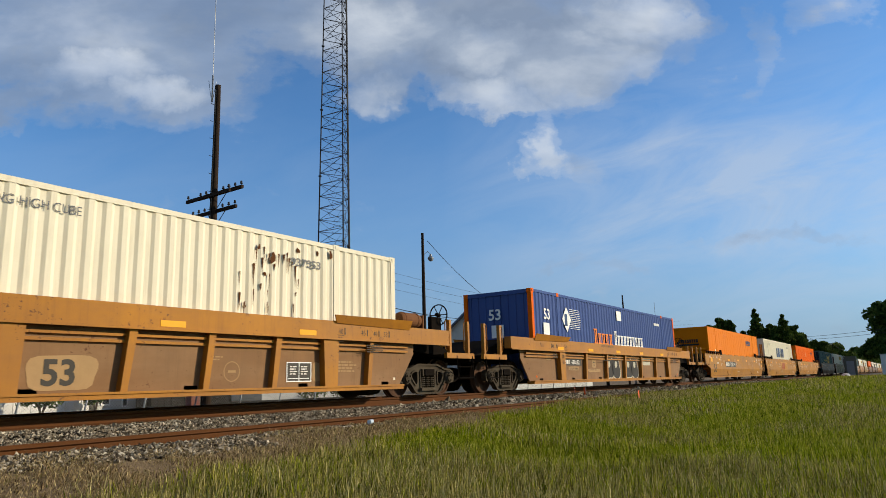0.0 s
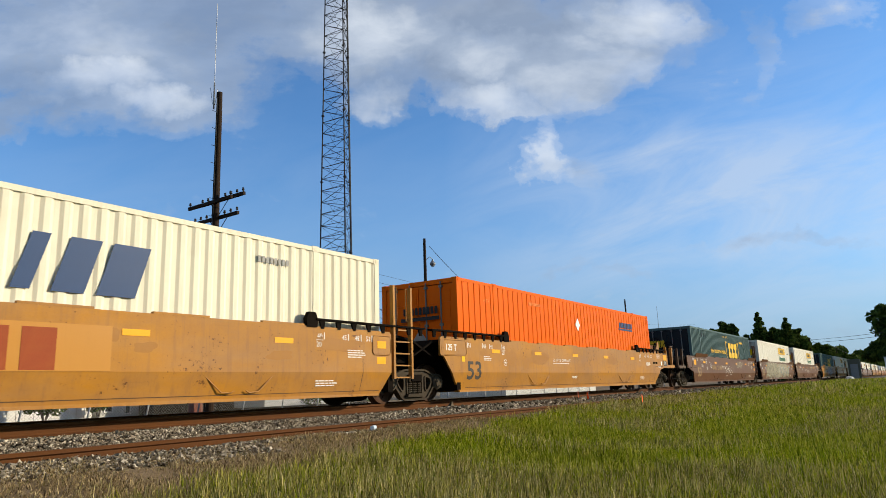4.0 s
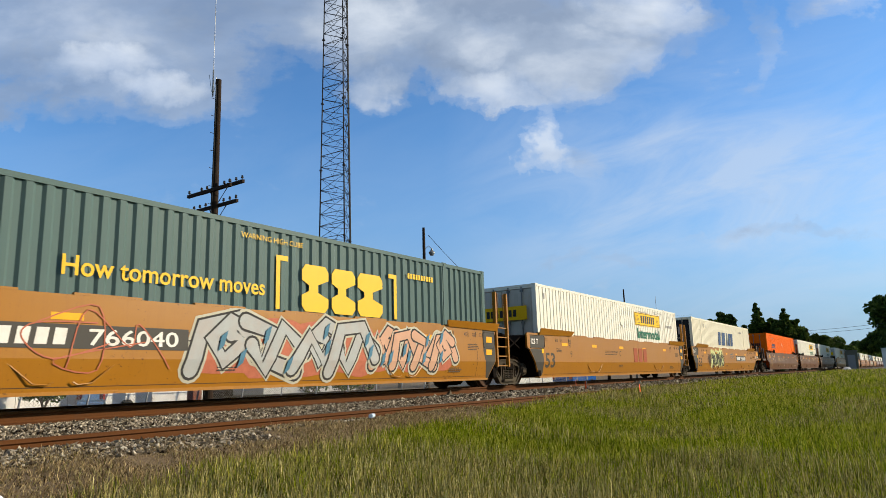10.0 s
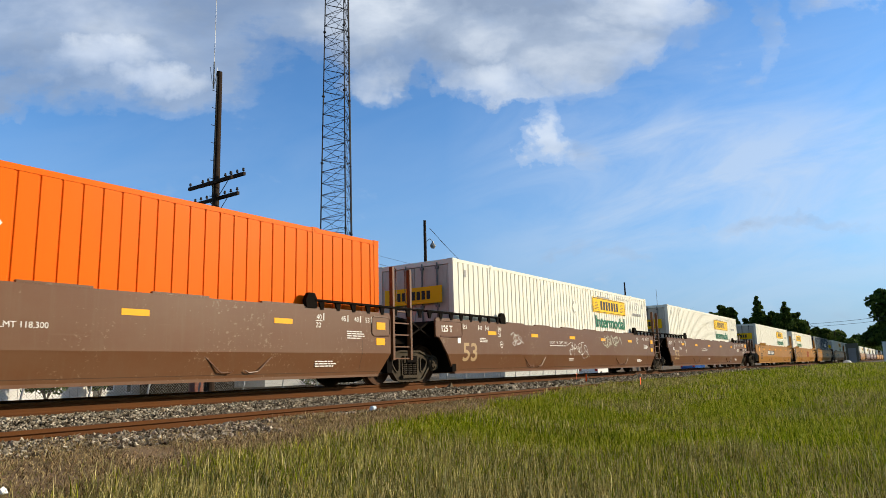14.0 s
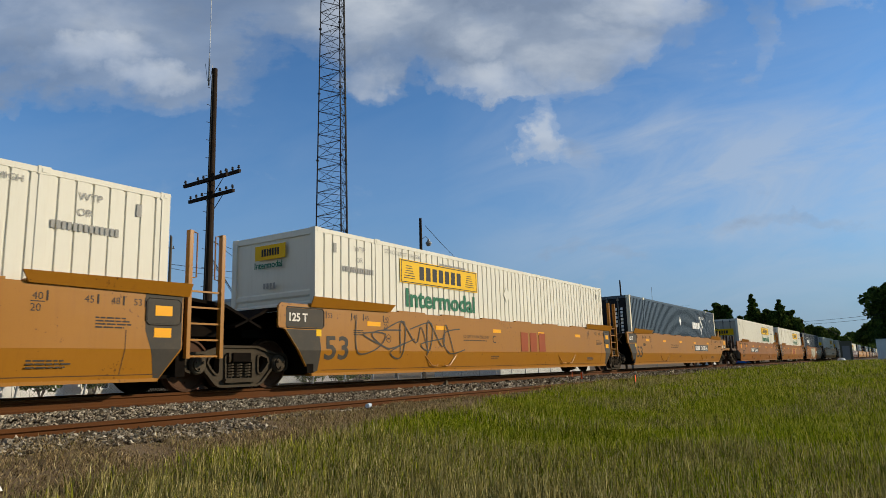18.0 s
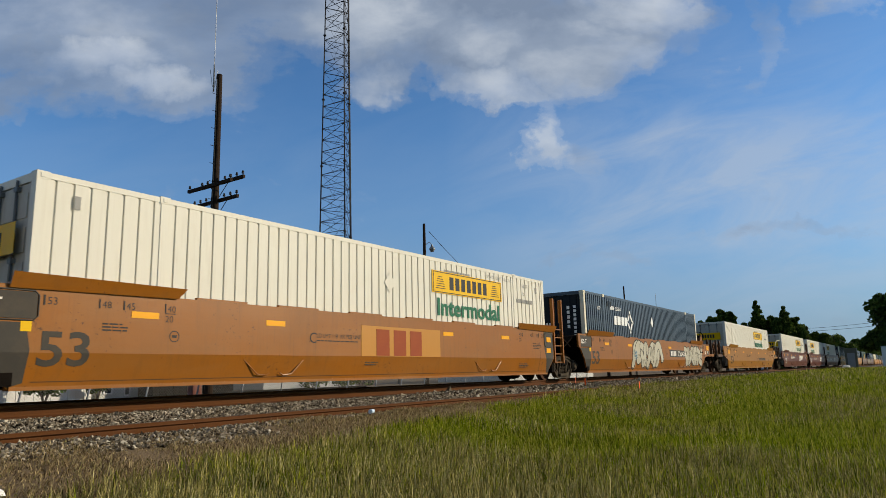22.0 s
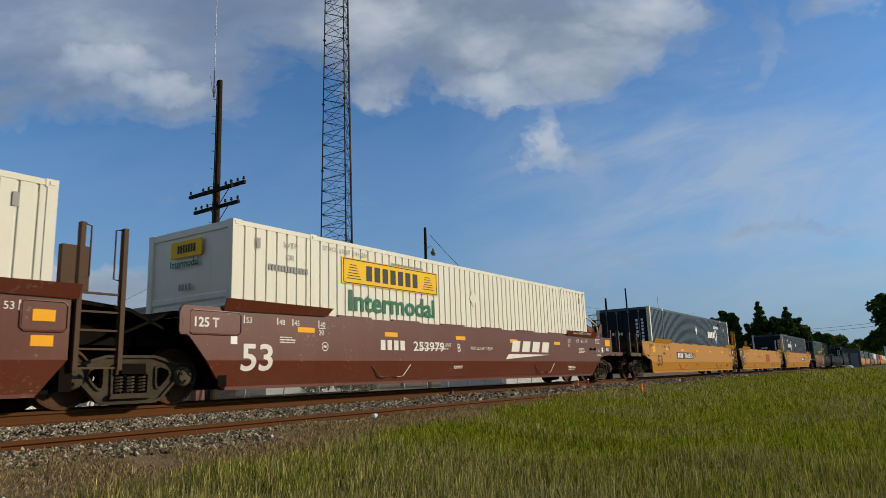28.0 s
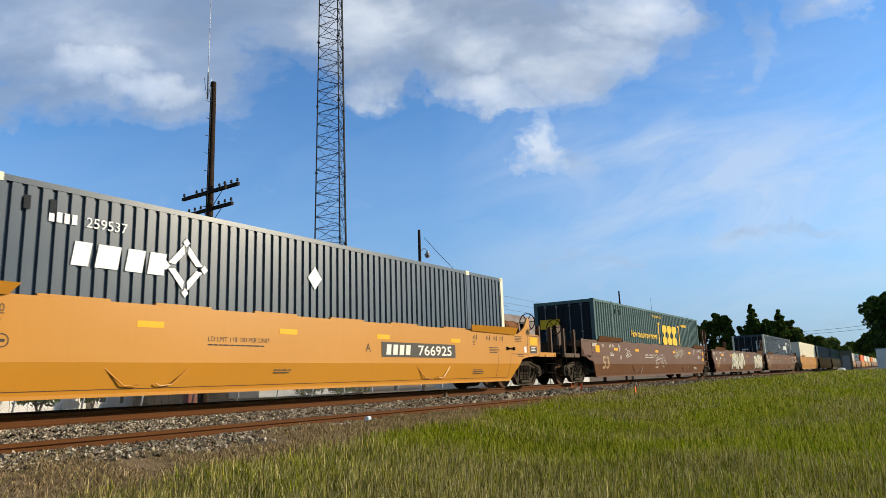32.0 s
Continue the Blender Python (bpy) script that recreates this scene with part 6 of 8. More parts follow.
def serif_block(c, x, z, w, h, ink):
    """One letter of the name reduced to a plain block with feet."""
    def build(bm):
        box(bm, w * 0.18, w * 0.42, -0.003, 0.003, 0.04, h - 0.04)
        box(bm, w * 0.62, w * 0.84, -0.003, 0.003, 0.04, h - 0.04)
        box(bm, 0, w, -0.003, 0.003, 0, 0.05)
        box(bm, 0, w, -0.003, 0.003, h - 0.05, h)
    return part("name_block", once(("serif", w, h), build, "name_block", ink), None, c, "", pose(x, NEAR, z))


def end_diamond(c, y, z, r, ink):
    def build(bm):
        pts = [(-r, 0), (0, -r * 1.2), (r, 0), (0, r * 1.2)]
        vs = [bm.verts.new((x, a, b)) for x in (-0.003, 0.003) for a, b in pts]
        bm.faces.new(vs[:4])
        bm.faces.new(vs[4:][::-1])
        for i in range(4):
            bm.faces.new((vs[i], vs[(i + 1) % 4], vs[4 + (i + 1) % 4], vs[4 + i]))
    return part("end_placard", once(("ediamond", r), build, "end_placard", ink), None, c, "", pose(-0.03, y, z))


def end_sign(c, y, z, w, h, ink, lettered, x=-0.03):
    """A sign on the left end, from y towards the far side."""
    ob = part("end_sign", once(("esign", w, h), lambda bm: box(bm, -0.003, 0.003, -w / 2, w / 2, 0, h), "end_sign", ink), None, c, "", pose(x, y + w / 2, z))
    if lettered:
        end_bars(c, y + w * 0.2, z + h * 0.25, w * 0.6, h * 0.5, 7, INK_BLACK, x - 0.006)
    return ob


def end_bars(c, y, z, w, h, n, ink, x=-0.032):
    def build(bm):
        step = w / n
        for i in range(n):
            box(bm, -0.003, 0.003, i * step, i * step + step * 0.68, 0, h)
    return part("end_lettering", once(("ebars", w, h, n), build, "end_lettering", ink), None, c, "", pose(x, y, z))


def end_column(c, y, z, w, h, n, ink):
    def build(bm):
        step = h / n
        for i in range(n):
            box(bm, -0.003, 0.003, 0, w, i * step, i * step + step * 0.68)
    return part("end_lettering", once(("ecol", w, h, n), build, "end_lettering", ink), None, c, "", pose(-0.03, y, z))


def emblem(c, x, z, w, h, i):
    """A heavy block of the yellow emblem, notched at both flanks."""
    def build(bm):
        prism(bm, [(0.10, 0), (w - 0.10, 0), (w, 0.12), (w, h * 0.30), (w * 0.60, h * 0.42), (w * 0.60, h * 0.58), (w, h * 0.70), (w, h - 0.12), (w - 0.10, h), (0.10, h), (0, h - 0.12), (0, h * 0.66),
                   (w * 0.26, h * 0.56), (w * 0.26, h * 0.44), (0, h * 0.34), (0, 0.12)], -0.003, 0.003)
    return part("emblem_block", once(("emblem", i, w), build, "emblem_block", LOGO_GOLD), None, c, "", pose(x, NEAR, z))


def white_glyph(c, x, z, w, h, i):
    """One plain white block of the company name."""
    def build(bm):
        k = 0.05
        prism(bm, [(0, 0), (w * 0.86, 0), (w * 0.86 + k, h), (k, h)], -0.003, 0.003)
    return part("name_block", once(("glyph", i), build, "name_block", WHITE), None, c, "", pose(x, NEAR, z))


def slant_glyph(c, x, z, w, h, i, ink, y):
    """A leaning heavy block that stands for one letter of the carrier's name."""
    def build(bm):
        k = 0.24
        def bar(a, b, z0, z1):
            prism(bm, [(a + k * z0 / h, z0), (b + k * z0 / h, z0), (b + k * z1 / h, z1), (a + k * z1 / h, z1)], -0.0015, 0.0015)
        bar(0, w * 0.72, 0, h)
    return part("name_block", once(("slant", i, w), build, "name_block", ink), None, c, "", pose(x, y, z))

# ---- the train, unit by unit ----
def gone(t):
    """Metres that the train has run by t, counted from 16 s."""
    k = (t - 16) / 16
    return 270.431 * k + 2.0066 * k * k - 0.2179 * k ** 3


Y, B, F_, T_, M_, Z_, D_ = "yellow", "brown", "faded", "tan", "maroon", "bright", "dull"
# place of the container's front edge at 16 s, paint, left end, right end, container, mark, doors to the front, extras
TRAIN = [
    (-271.64, T_, "draw", "draw", "white_fold", "warning", True, "ribbed"), (-248.33, T_, "draw", "draw", "blue", "stack", False, "ribbed tags"),
    (-224.92, F_, "draw", "joint", "orange", "carrier", False, "open plate"), (-205.71, F_, "joint", "joint", "white_fold", "swoosh", False, "open mark_patch"),
    (-186.28, F_, "joint", "draw", "red", "carrier", True, "open"), (-162.82, B, "draw", "joint", "green", "slogan", True, "plate tags"),
    (-143.30, B, "joint", "joint", "lined_white", "sign", True, "mural"), (-123.82, B, "joint", "draw", "lined_white", "sign", True, "tags"),
    (-100.45, Y, "draw", "joint", "green", "slogan", True, "plate mural2"), (-81.00, Y, "joint", "joint", "lined_white", "sign", True, "mark"),
    (-61.71, Y, "joint", "draw", "white_fold", "swoosh", True, "plate_r scrawl"), (-37.90, B, "draw", "joint", "red", "carrier_left", True, "open number"),
    (-18.63, B, "joint", "joint", "lined_white", "sign", True, "open tags"), (0.93, B, "joint", "draw", "lined_white", "sign", True, "open"),
    (24.40, Y, "draw", "joint", "lined_white", "sign", True, "plate thin"), (43.95, Y, "joint", "joint", "lined_white", "sign", False, "mark loops"),
    (63.49, Y, "joint", "draw", "slate", "emblem", True, "plate_r"), (87.05, D_, "draw", "joint", "lined_white", "sign", True, "plate thin"),
    (106.19, D_, "joint", "joint", "lined_white", "sign", True, "mark_patch"), (125.76, D_, "joint", "draw", "slate", "emblem", False, "plate_r bubbles"),
    (149.45, Y, "draw", "draw", "lined_white", "sign", True, "railway"), (172.96, M_, "draw", "joint", "lined_white", "sign", True, "bnumber"),
    (192.50, M_, "joint", "joint", "lined_white", "sign", False, "bnumber"), (211.75, M_, "joint", "draw", "lined_white", "sign", False, "bnumber clearance"),
    (235.51, Z_, "draw", "joint", "slate", "emblem", True, "plate"), (254.90, Z_, "joint", "joint", None, "", True, "mark"), (274.26, Z_, "joint", "draw", "slate", "emblem", False, "plate_r"),
    (297.76, B, "draw", "joint", "green", "slogan", True, "tags"), (317.26, B, "joint", "joint", None, "", True, "bubbles"), (336.76, B, "joint", "draw", "slate", "emblem", True, ""),
]
FAR = [("faded", "white_fold"), ("tan", "slate"), ("faded", "green"), ("brown", "slate"), ("yellow", "lined_white"), ("brown", "slate"), ("tan", "red"), ("faded", "lined_white"),
       ("yellow", "lined_white"), ("brown", "orange"), ("yellow", "white_fold"), ("maroon", "lined_white")]
at = 360.2
for i in range(24):
    p, c = FAR[i % 12]
    k = i % 3
    TRAIN.append((at, p, "draw" if k == 0 else "joint", "draw" if k == 2 else "joint", c, "", True, "far"))
    at += 23.5 if k == 2 else 19.5

COLOUR = {"yellow": "dull yellow", "brown": "red-brown", "faded": "blotched faded yellow", "tan": "rusty tan", "maroon": "maroon", "bright": "clean bright yellow", "dull": "dusty orange-yellow"}
BOX_LABEL = {"white_fold": "cream corrugated steel container standing in a rail wagon", "lined_white": "white container with a yellow sign standing in a rail wagon",
             "green": "grey-green corrugated container with yellow slogan in a rail wagon", "slate": "dark slate container with white corner posts in a rail wagon",
             "orange": "orange riveted sheet container with dark ends in a rail wagon", "red": "glossy orange-red container standing in a rail wagon",
             "blue": "blue corrugated container with orange corner posts in a rail wagon"}
RUN = []


def unit_marks(car, extra, paint, ribbed, number):
    """Boards, marks and spray paint that set one wagon apart from the next."""
    dark = paint in ("yellow", "bright", "faded", "tan", "dull")
    y = -1.459
    ink = BLACK if dark else PALE
    if paint == "faded":
        r = random.Random(len(extra) * 7)
        for i in range(11):
            w, h = r.choice((0.18, 0.3, 0.5)), r.choice((0.08, 0.12, 0.18))
            pts = blob(r.uniform(0.8, 15.2), r.uniform(0.95, 1.30), w, h, i + 300, 0.25, 24, 4.0)
            part("fresh_patch", decal(pts, 1.0, y + 0.002 - 0.0001 * i), None, car).data.materials.append(PAINT["yellow"])
    for word in extra.split():
        if word == "ribbed":
            flat = -1.304
            def patch(x0, x1, z0, z1, seed):
                me = decal(blob((x0 + x1) / 2, (z0 + z1) / 2, (x1 - x0) / 2, (z1 - z0) / 2, seed, 0.08, 28, 5.0), 1.0, flat)
                part("primer_patch", me, None, car, "paler sprayed patch behind the stencil").data.materials.append(PATCH)
            if "tags" not in extra:
                patch(8.05, 9.0, 0.34, 0.84, 410)
                part("well_mark", letters("53", 0.50, GREY_PANEL, 0.014), None, car, "large stencilled number", pose(8.22, flat - 0.004, 0.42))
                panel(car, "notice_plate", 12.75, 0.42, 0.62, 0.34, LABEL_GREY, flat)
                for k in (0.02, 0.31):
                    panel(car, "plate_border", 12.75 + k * 1.0, 0.46, 0.27, 0.012, WHITE, flat - 0.005)
                    fine_print(car, 12.80 + k, 0.68, 0.20, 4, PALE, flat - 0.005)
                for a, b, w, h in ((12.73, 0.40, 0.66, 0.02), (12.73, 0.76, 0.66, 0.02), (12.73, 0.40, 0.02, 0.38), (13.37, 0.40, 0.02, 0.38), (13.05, 0.42, 0.015, 0.34)):
                    panel(car, "plate_border", a, b, w, h, WHITE, flat - 0.004)
                patch(13.43, 13.70, 0.40, 0.78, 411)
                ring(car, 11.45, 0.60, 0.17, PATCH, flat)
                fine_print(car, 14.05, 0.78, 0.75, 4, PATCH, flat, 0.03)
                fine_print(car, 10.95, 0.84, 0.3, 2, PATCH, flat)
            else:
                panel(car, "number_board", 2.10, 0.79, 1.66, 0.23, LABEL_GREY, flat, "black number board")
                word_bars(car, "owner_bars", 2.20, 0.84, 0.52, 0.14, 4, PALE, flat - 0.005, 0.03)
                words(car, number, 2.86, 0.84, 0.20, PALE, 0.003, y=flat - 0.009, width=0.70)
                patch(2.62, 3.52, 0.62, 0.76, 412)
                words(car, "LD LMT 169000", 2.70, 0.655, 0.10, GREY_PANEL, y=flat - 0.005, width=0.75)
                patch(4.75, 5.15, 0.72, 1.08, 413)
                ring(car, 4.95, 0.92, 0.12, GREY_PANEL, flat - 0.005)
                patch(4.35, 5.55, 0.56, 0.68, 414)
                fine_print(car, 4.42, 0.63, 1.05, 1, GREY_PANEL, flat - 0.005)
                patch(0.85, 1.2, 0.95, 1.15, 415)
                words(car, "20", 1.78, 1.02, 0.17, BLACK, y=-1.458)
                words(car, "40", 1.78, 0.84, 0.17, BLACK, y=-1.458)
        elif word in ("plate", "plate_r"):
            x = 3.25 if word == "plate" else 10.05
            if dark:
                panel(car, "number_board", x, 0.84, 3.05, 0.34, LABEL_GREY, y, "black number board")
            word_bars(car, "owner_bars", x + 0.16, 0.895, 0.98, 0.23, 4, PALE if dark else FADED_GOLD, y - 0.005, 0.03)
            words(car, number, x + 1.38, 0.895, 0.33, PALE if dark else FADED_GOLD, 0.004, y=y - 0.009, width=1.48)
            part("unit_letter", letters("A" if word == "plate_r" else "B", 0.26, ink), None, car, m=pose(x - 0.55 if word == "plate_r" else x + 3.4, y, 0.95))
        elif word in ("mark", "mark_patch"):
            x = 8.70 if word == "mark" else 7.25
            if word == "mark_patch":
                panel(car, "fresh_patch", x - 0.5, 0.705, 3.0, 0.66, PAINT["bright"], y, "square of fresher yellow paint")
            for k in (0.0, 0.62, 1.24):
                panel(car, "company_mark", x + k, 0.72, 0.46, 0.58, INK_RED, y - 0.004, "plain red block of the owner's mark")
            part("unit_letter", letters("C", 0.30, ink), None, car, m=pose(6.95 if word == "mark" else 5.2, y, 0.95))
        elif word in ("number", "bnumber"):
            word_bars(car, "owner_bars", 3.95, 0.94, 0.95, 0.22, 4, PALE if paint == "maroon" else FADED_GOLD, y)
            words(car, number, 5.15, 0.94, 0.31, PALE if paint == "maroon" else FADED_GOLD, 0.004, y=y - 0.004, width=1.30)
            part("unit_letter", letters("B", 0.30, PALE), None, car, m=pose(7.05, y, 0.94))
            part("load_mark", letters("WELL LD LMT 118,300", 0.12, PALE), None, car, m=pose(7.7, y, 1.0))
            if word == "bnumber":
                for i in range(4):
                    panel(car, "railway_mark", 9.95 + i * 0.66, 0.98, 0.48, 0.32, PALE, y, lean=0.12)
                def wedge(bm):
                    prism(bm, [(0, 0), (2.9, 0.15), (0.20, 0.15)], -0.003, 0.003)
                part("railway_mark", once("wedge", wedge, "railway_mark", PALE), None, car, "pale wedge of the railway's emblem", pose(9.6, y, 0.76))
        elif word == "clearance":
            part("clearance_note", letters("S-2054-11 REEFER CLEARANCE", 0.12, PALE), None, car, "white note on the flared guide plate", pose(14.2, -1.575, 1.63, 24))
            part("clearance_note", letters("L 201-1", 0.14, PALE), None, car, "", pose(16.55, y, 1.05))
        elif word == "railway":
            ring(car, 9.58, 0.86, 0.30, LABEL_GREY, y)
            word_bars(car, "railway_name", 9.98, 0.74, 2.9, 0.20, 16, LABEL_GREY, y, 0.04, "dark railway name, reduced to bars")
            word_bars(car, "railway_name", 11.4, 0.54, 1.3, 0.09, 7, LABEL_GREY, -1.425)
            part("well_mark", letters("53", 0.34, LABEL_GREY), None, car, m=pose(14.0, y, 0.72))
        elif word == "mural":
            graffiti(car, 1.9, 7.4, 0.30, 1.52, 5, SPRAY_SAGE, SPRAY_DARK, 11, SPRAY_PALE, None, SPRAY_SAGE)
            graffiti(car, 7.5, 13.2, 0.32, 1.50, 4, SPRAY_SAGE, SPRAY_PALE, 12, SPRAY_DARK, SPRAY_BLUE, None, 0.4)
            scribble(car, 9.6, 11.4, 0.5, 1.0, 3, SPRAY_PALE, 5, 0.02, -1.486)
        elif word == "mural2":
            graffiti(car, 6.5, 10.9, 0.34, 1.56, 4, SPRAY_ICE, SPRAY_DARK, 21, SPRAY_PALE, SPRAY_BLUE, SPRAY_RED, 0.3, 2.0)
            graffiti(car, 11.0, 14.1, 0.42, 1.48, 4, SPRAY_TAN, SPRAY_DARK, 23, SPRAY_PALE, SPRAY_BLUE, SPRAY_RED, 0.25, 2.0)
            scribble(car, 3.6, 5.8, 0.45, 1.5, 3, SPRAY_RED, 8, 0.02)
        elif word == "bubbles":
            graffiti(car, 4.85, 8.6, 0.28, 1.52, 4, SPRAY_PALE, SPRAY_DARK, 31, None, None, None, 0.16, 5.0)
            graffiti(car, 12.9, 16.1, 0.36, 1.45, 4, SPRAY_PALE, SPRAY_DARK, 32, None, None, None, 0.16, 5.0)
            scribble(car, 4.7, 5.2, 0.7, 1.1, 3, SPRAY_BLUE, 15, 0.025, -1.486)
        elif word == "scrawl":
            spray(car, "spray_halo", SPRAY_LIME, lambda bm: [fill(bm, blob(3.3 + i * 0.52, 0.98, 0.36, 0.5, 70 + i, 0.3), -1.4600 - 0.0001 * i) for i in range(6)], "pale lime patch under dark scrawl")
            scribble(car, 3.05, 6.3, 0.42, 1.48, 17, SPRAY_DARK, 40, 0.045)
            def drips(bm):
                for i in range(7):
                    x = 2.36 + i * 0.09
                    ribbon(bm, [(x + 0.03, 1.2), (x, 0.95), (x - 0.02, 0.72 - 0.1 * (i % 3))], 0.05 if i % 2 else 0.035, -1.461)
            spray(car, "spray_drips", SPRAY_DARK, drips)
            scribble(car, 8.1, 9.4, 1.0, 1.4, 3, SPRAY_BLUE, 41, 0.02)
        elif word == "tags":
            if ribbed:
                for x in (6.05, 8.3):
                    for i in (0, 1):
                        part("spray_block", decal(blob(x + 0.45 + i * 0.78, 0.74, 0.42, 0.44, 80 + i, 0.15), 1.10, -1.304), None, car, "", None).data.materials.append(SPRAY_PALE)
                        part("spray_block", decal(blob(x + 0.45 + i * 0.78, 0.74, 0.42, 0.44, 80 + i, 0.15), 1.0, -1.307), None, car, "", None).data.materials.append(SPRAY_DARK)
                        part("spray_block", decal(blob(x + 0.45 + i * 0.78, 0.86, 0.13, 0.13, 90 + i, 0.15), 1.0, -1.310), None, car, "", None).data.materials.append(SPRAY_PALE)
                panel(car, "company_mark", 10.45, 0.85, 1.3, 0.28, SPRAY_PALE, -1.304)
            else:
                scribble(car, 9.9, 12.1, 1.0, 1.45, 6, SPRAY_PALE, 51, 0.03)
                scribble(car, 2.7, 3.5, 0.95, 1.35, 3, PALE, 52, 0.014)
                scribble(car, 6.7, 8.6, 0.6, 1.2, 5, PALE, 53, 0.014)
        elif word == "loops":
            scribble(car, 1.0, 5.4, 0.55, 1.45, 7, LABEL_GREY, 61, 0.03)
        elif word == "thin":
            scribble(car, 9.6, 13.0, 0.4, 1.4, 6, SPRAY_TAN, 62, 0.014)


PATCH = surface("pale_primer_patch", (0.36, 0.225, 0.105), 0.7, grain=0.15, scale=4, dirt=0.4, dirt_colour=(0.24, 0.14, 0.06), bump=0.02)


def decal(pts, k, y):
    cx, cz = sum(p[0] for p in pts) / len(pts), sum(p[1] for p in pts) / len(pts)
    me = bpy.data.meshes.new("spray_block")
    me.from_pydata([(cx + (x - cx) * k, y, cz + (z - cz) * k) for x, z in pts], [], [tuple(range(len(pts)))])
    return me


# fleet numbers, by the place of the wagon in the train
NUMBERS = ((1, "680152"), (4, "723174"), (7, "253391"), (10, "766040"), (13, "211194"), (16, "765816"), (19, "726439"), (20, ""), (23, "253979"), (26, "766925"))
for place, (s0, paint, left, right, style, mark, doors, extra) in enumerate(TRAIN):
    number = next((n for last, n in NUMBERS if place <= last), "")
    far = extra == "far"
    ribbed = "ribbed" in extra
    state = "carrying one container" if style else "running empty"
    car = well_car("%s steel well wagon %s, %s" % (COLOUR[paint], "with ribbed sides" if ribbed else "with smooth sides", state), paint, left, right, ribbed,
                   "open" if "open" in extra else "flap", BLACK if paint in ("yellow", "bright", "dull", "tan") else PALE, not far, "tags" in extra)
    unit_marks(car, extra, paint, ribbed, number)
    RUN.append((car, s0, 0.0))
    if style:
        # left-hand doors of white and cream boxes take the shade-darkened colours
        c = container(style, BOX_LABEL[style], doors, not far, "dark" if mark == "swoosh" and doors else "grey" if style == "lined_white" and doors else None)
        if not far:
            dress(c, mark, doors, {0: "937553", 16: "248677", 19: "256960", 22: "309757", 26: "259537"}.get(place, ""))
        RUN.append((c, s0, FLOOR))

# ---- beyond the line ----
WOOD = surface("tarred_pole_wood", (0.026, 0.017, 0.012), 0.9, 0, 0.5, 6.0, 0.3, (0.07, 0.045, 0.03), 0.4, 0.5, spec=0.1)
GREY_WOOD = surface("silvered_pole_wood", (0.10, 0.085, 0.065), 0.85, 0, 0.3, 6.0, 0.3, (0.07, 0.06, 0.05), 0.4, 0.4)
MAST = surface("dull_painted_steel", (0.022, 0.022, 0.025), 0.7, 0.0, 0.2, 3.0, spec=0.2)
HUT = surface("dark_grey_steel_cabin", (0.12, 0.115, 0.085), 0.6, 0, 0.1, 2.0, spec=0.2)
GLASSY = surface("brown_glazed_insulator", (0.03, 0.025, 0.022), 0.3, 0, 0.2, 5.0, spec=0.5)
WIRE = surface("black_cable", (0.02, 0.02, 0.02), 0.6, 0, 0.1, 5.0)
DEEP = -0.45
STREET = -0.78


def pole(x, y, top, r, label, wood=WOOD):
    ob = thing("utility_pole", label, "utility pole", "utility poles", m=pose(x, y, DEEP))
    bm = bmesh.new()
    h = top - DEEP
    lathe(bm, [(r, -0.5)] + [(r * (1 - 0.42 * i / 10) * (1 + 0.02 * math.sin(i * 2.3)), h * i / 10) for i in range(11)], 14, "Z")
    part("shaft", bm, wood, ob)
    return ob


def arm(ob, z, length, turn, pins, off=0.14, shift=0.0, brace=True):
    """A wooden cross arm with insulators standing on it."""
    m = pose(0, 0, z - DEEP, 0, 0, turn)
    bm = bmesh.new()
    box(bm, -length / 2 + shift, length / 2 + shift, off - 0.05, off + 0.05, -0.06, 0.06)
    a = part("cross_arm", bm, WOOD, ob, m=m)
    for i in range(pins):
        k = -length / 2 + shift + 0.08 + (length - 0.16) * i / (pins - 1)
        if abs(k) < 0.25:
            continue
        part("insulator", once("insulator", insulator, "insulator", GLASSY), None, a, m=pose(k, off, 0.06))
    if brace:
        for s in (-1, 1):
            bm = bmesh.new()
            rod(bm, (s * 0.55, off, -0.05), (0, off, -0.55), 0.015, 6)
            part("brace", bm, MAST, a)
    return a


def insulator(bm):
    rod(bm, (0, 0, 0), (0, 0, 0.06), 0.012, 6)
    lathe(bm, [(0.03, 0.05), (0.055, 0.07), (0.05, 0.10), (0.035, 0.11), (0.045, 0.14), (0.03, 0.17)], 10, "Z")


p1 = pole(15.96, 9.84, 12.0, 0.185, "tall tarred telegraph pole with two cross arms and an aerial")
arm(p1, 7.64, 2.65, -92, 8, 0.16, 0.16)
arm(p1, 7.48, 2.65, -92, 2, -0.20, -0.10, False)
arm(p1, 6.95, 2.75, -92, 8, 0.14, -0.20)
bm = bmesh.new()
rod(bm, (0, 0, 12.1), (0, 0, 13.2), 0.03, 8)
rod(bm, (0, 0, 13.2), (0, 0, 16.6), 0.012, 6)
for k in range(3):
    rod(bm, (0.05 * math.cos(k * 2.1), 0.05 * math.sin(k * 2.1), 12.3), (0.16 * math.cos(k * 2.1), 0.16 * math.sin(k * 2.1), 13.0), 0.01, 5)
part("aerial", bm, GALV, p1, "thin whip aerial on a bracket", pose(-0.22, 0.05, -0.4))
bm = bmesh.new()
for i in range(14):
    rod(bm, (-0.16, 0, 2.5 + i * 0.7), (-0.30, 0, 2.5 + i * 0.7), 0.012, 5)
part("climbing_step", bm, MAST, p1)
bm = bmesh.new()
tube(bm, [(-0.19, -0.05, 0.4), (-0.17, -0.05, 6.0), (-0.13, -0.05, 12.2)], 0.018)
part("conduit", bm, WIRE, p1)

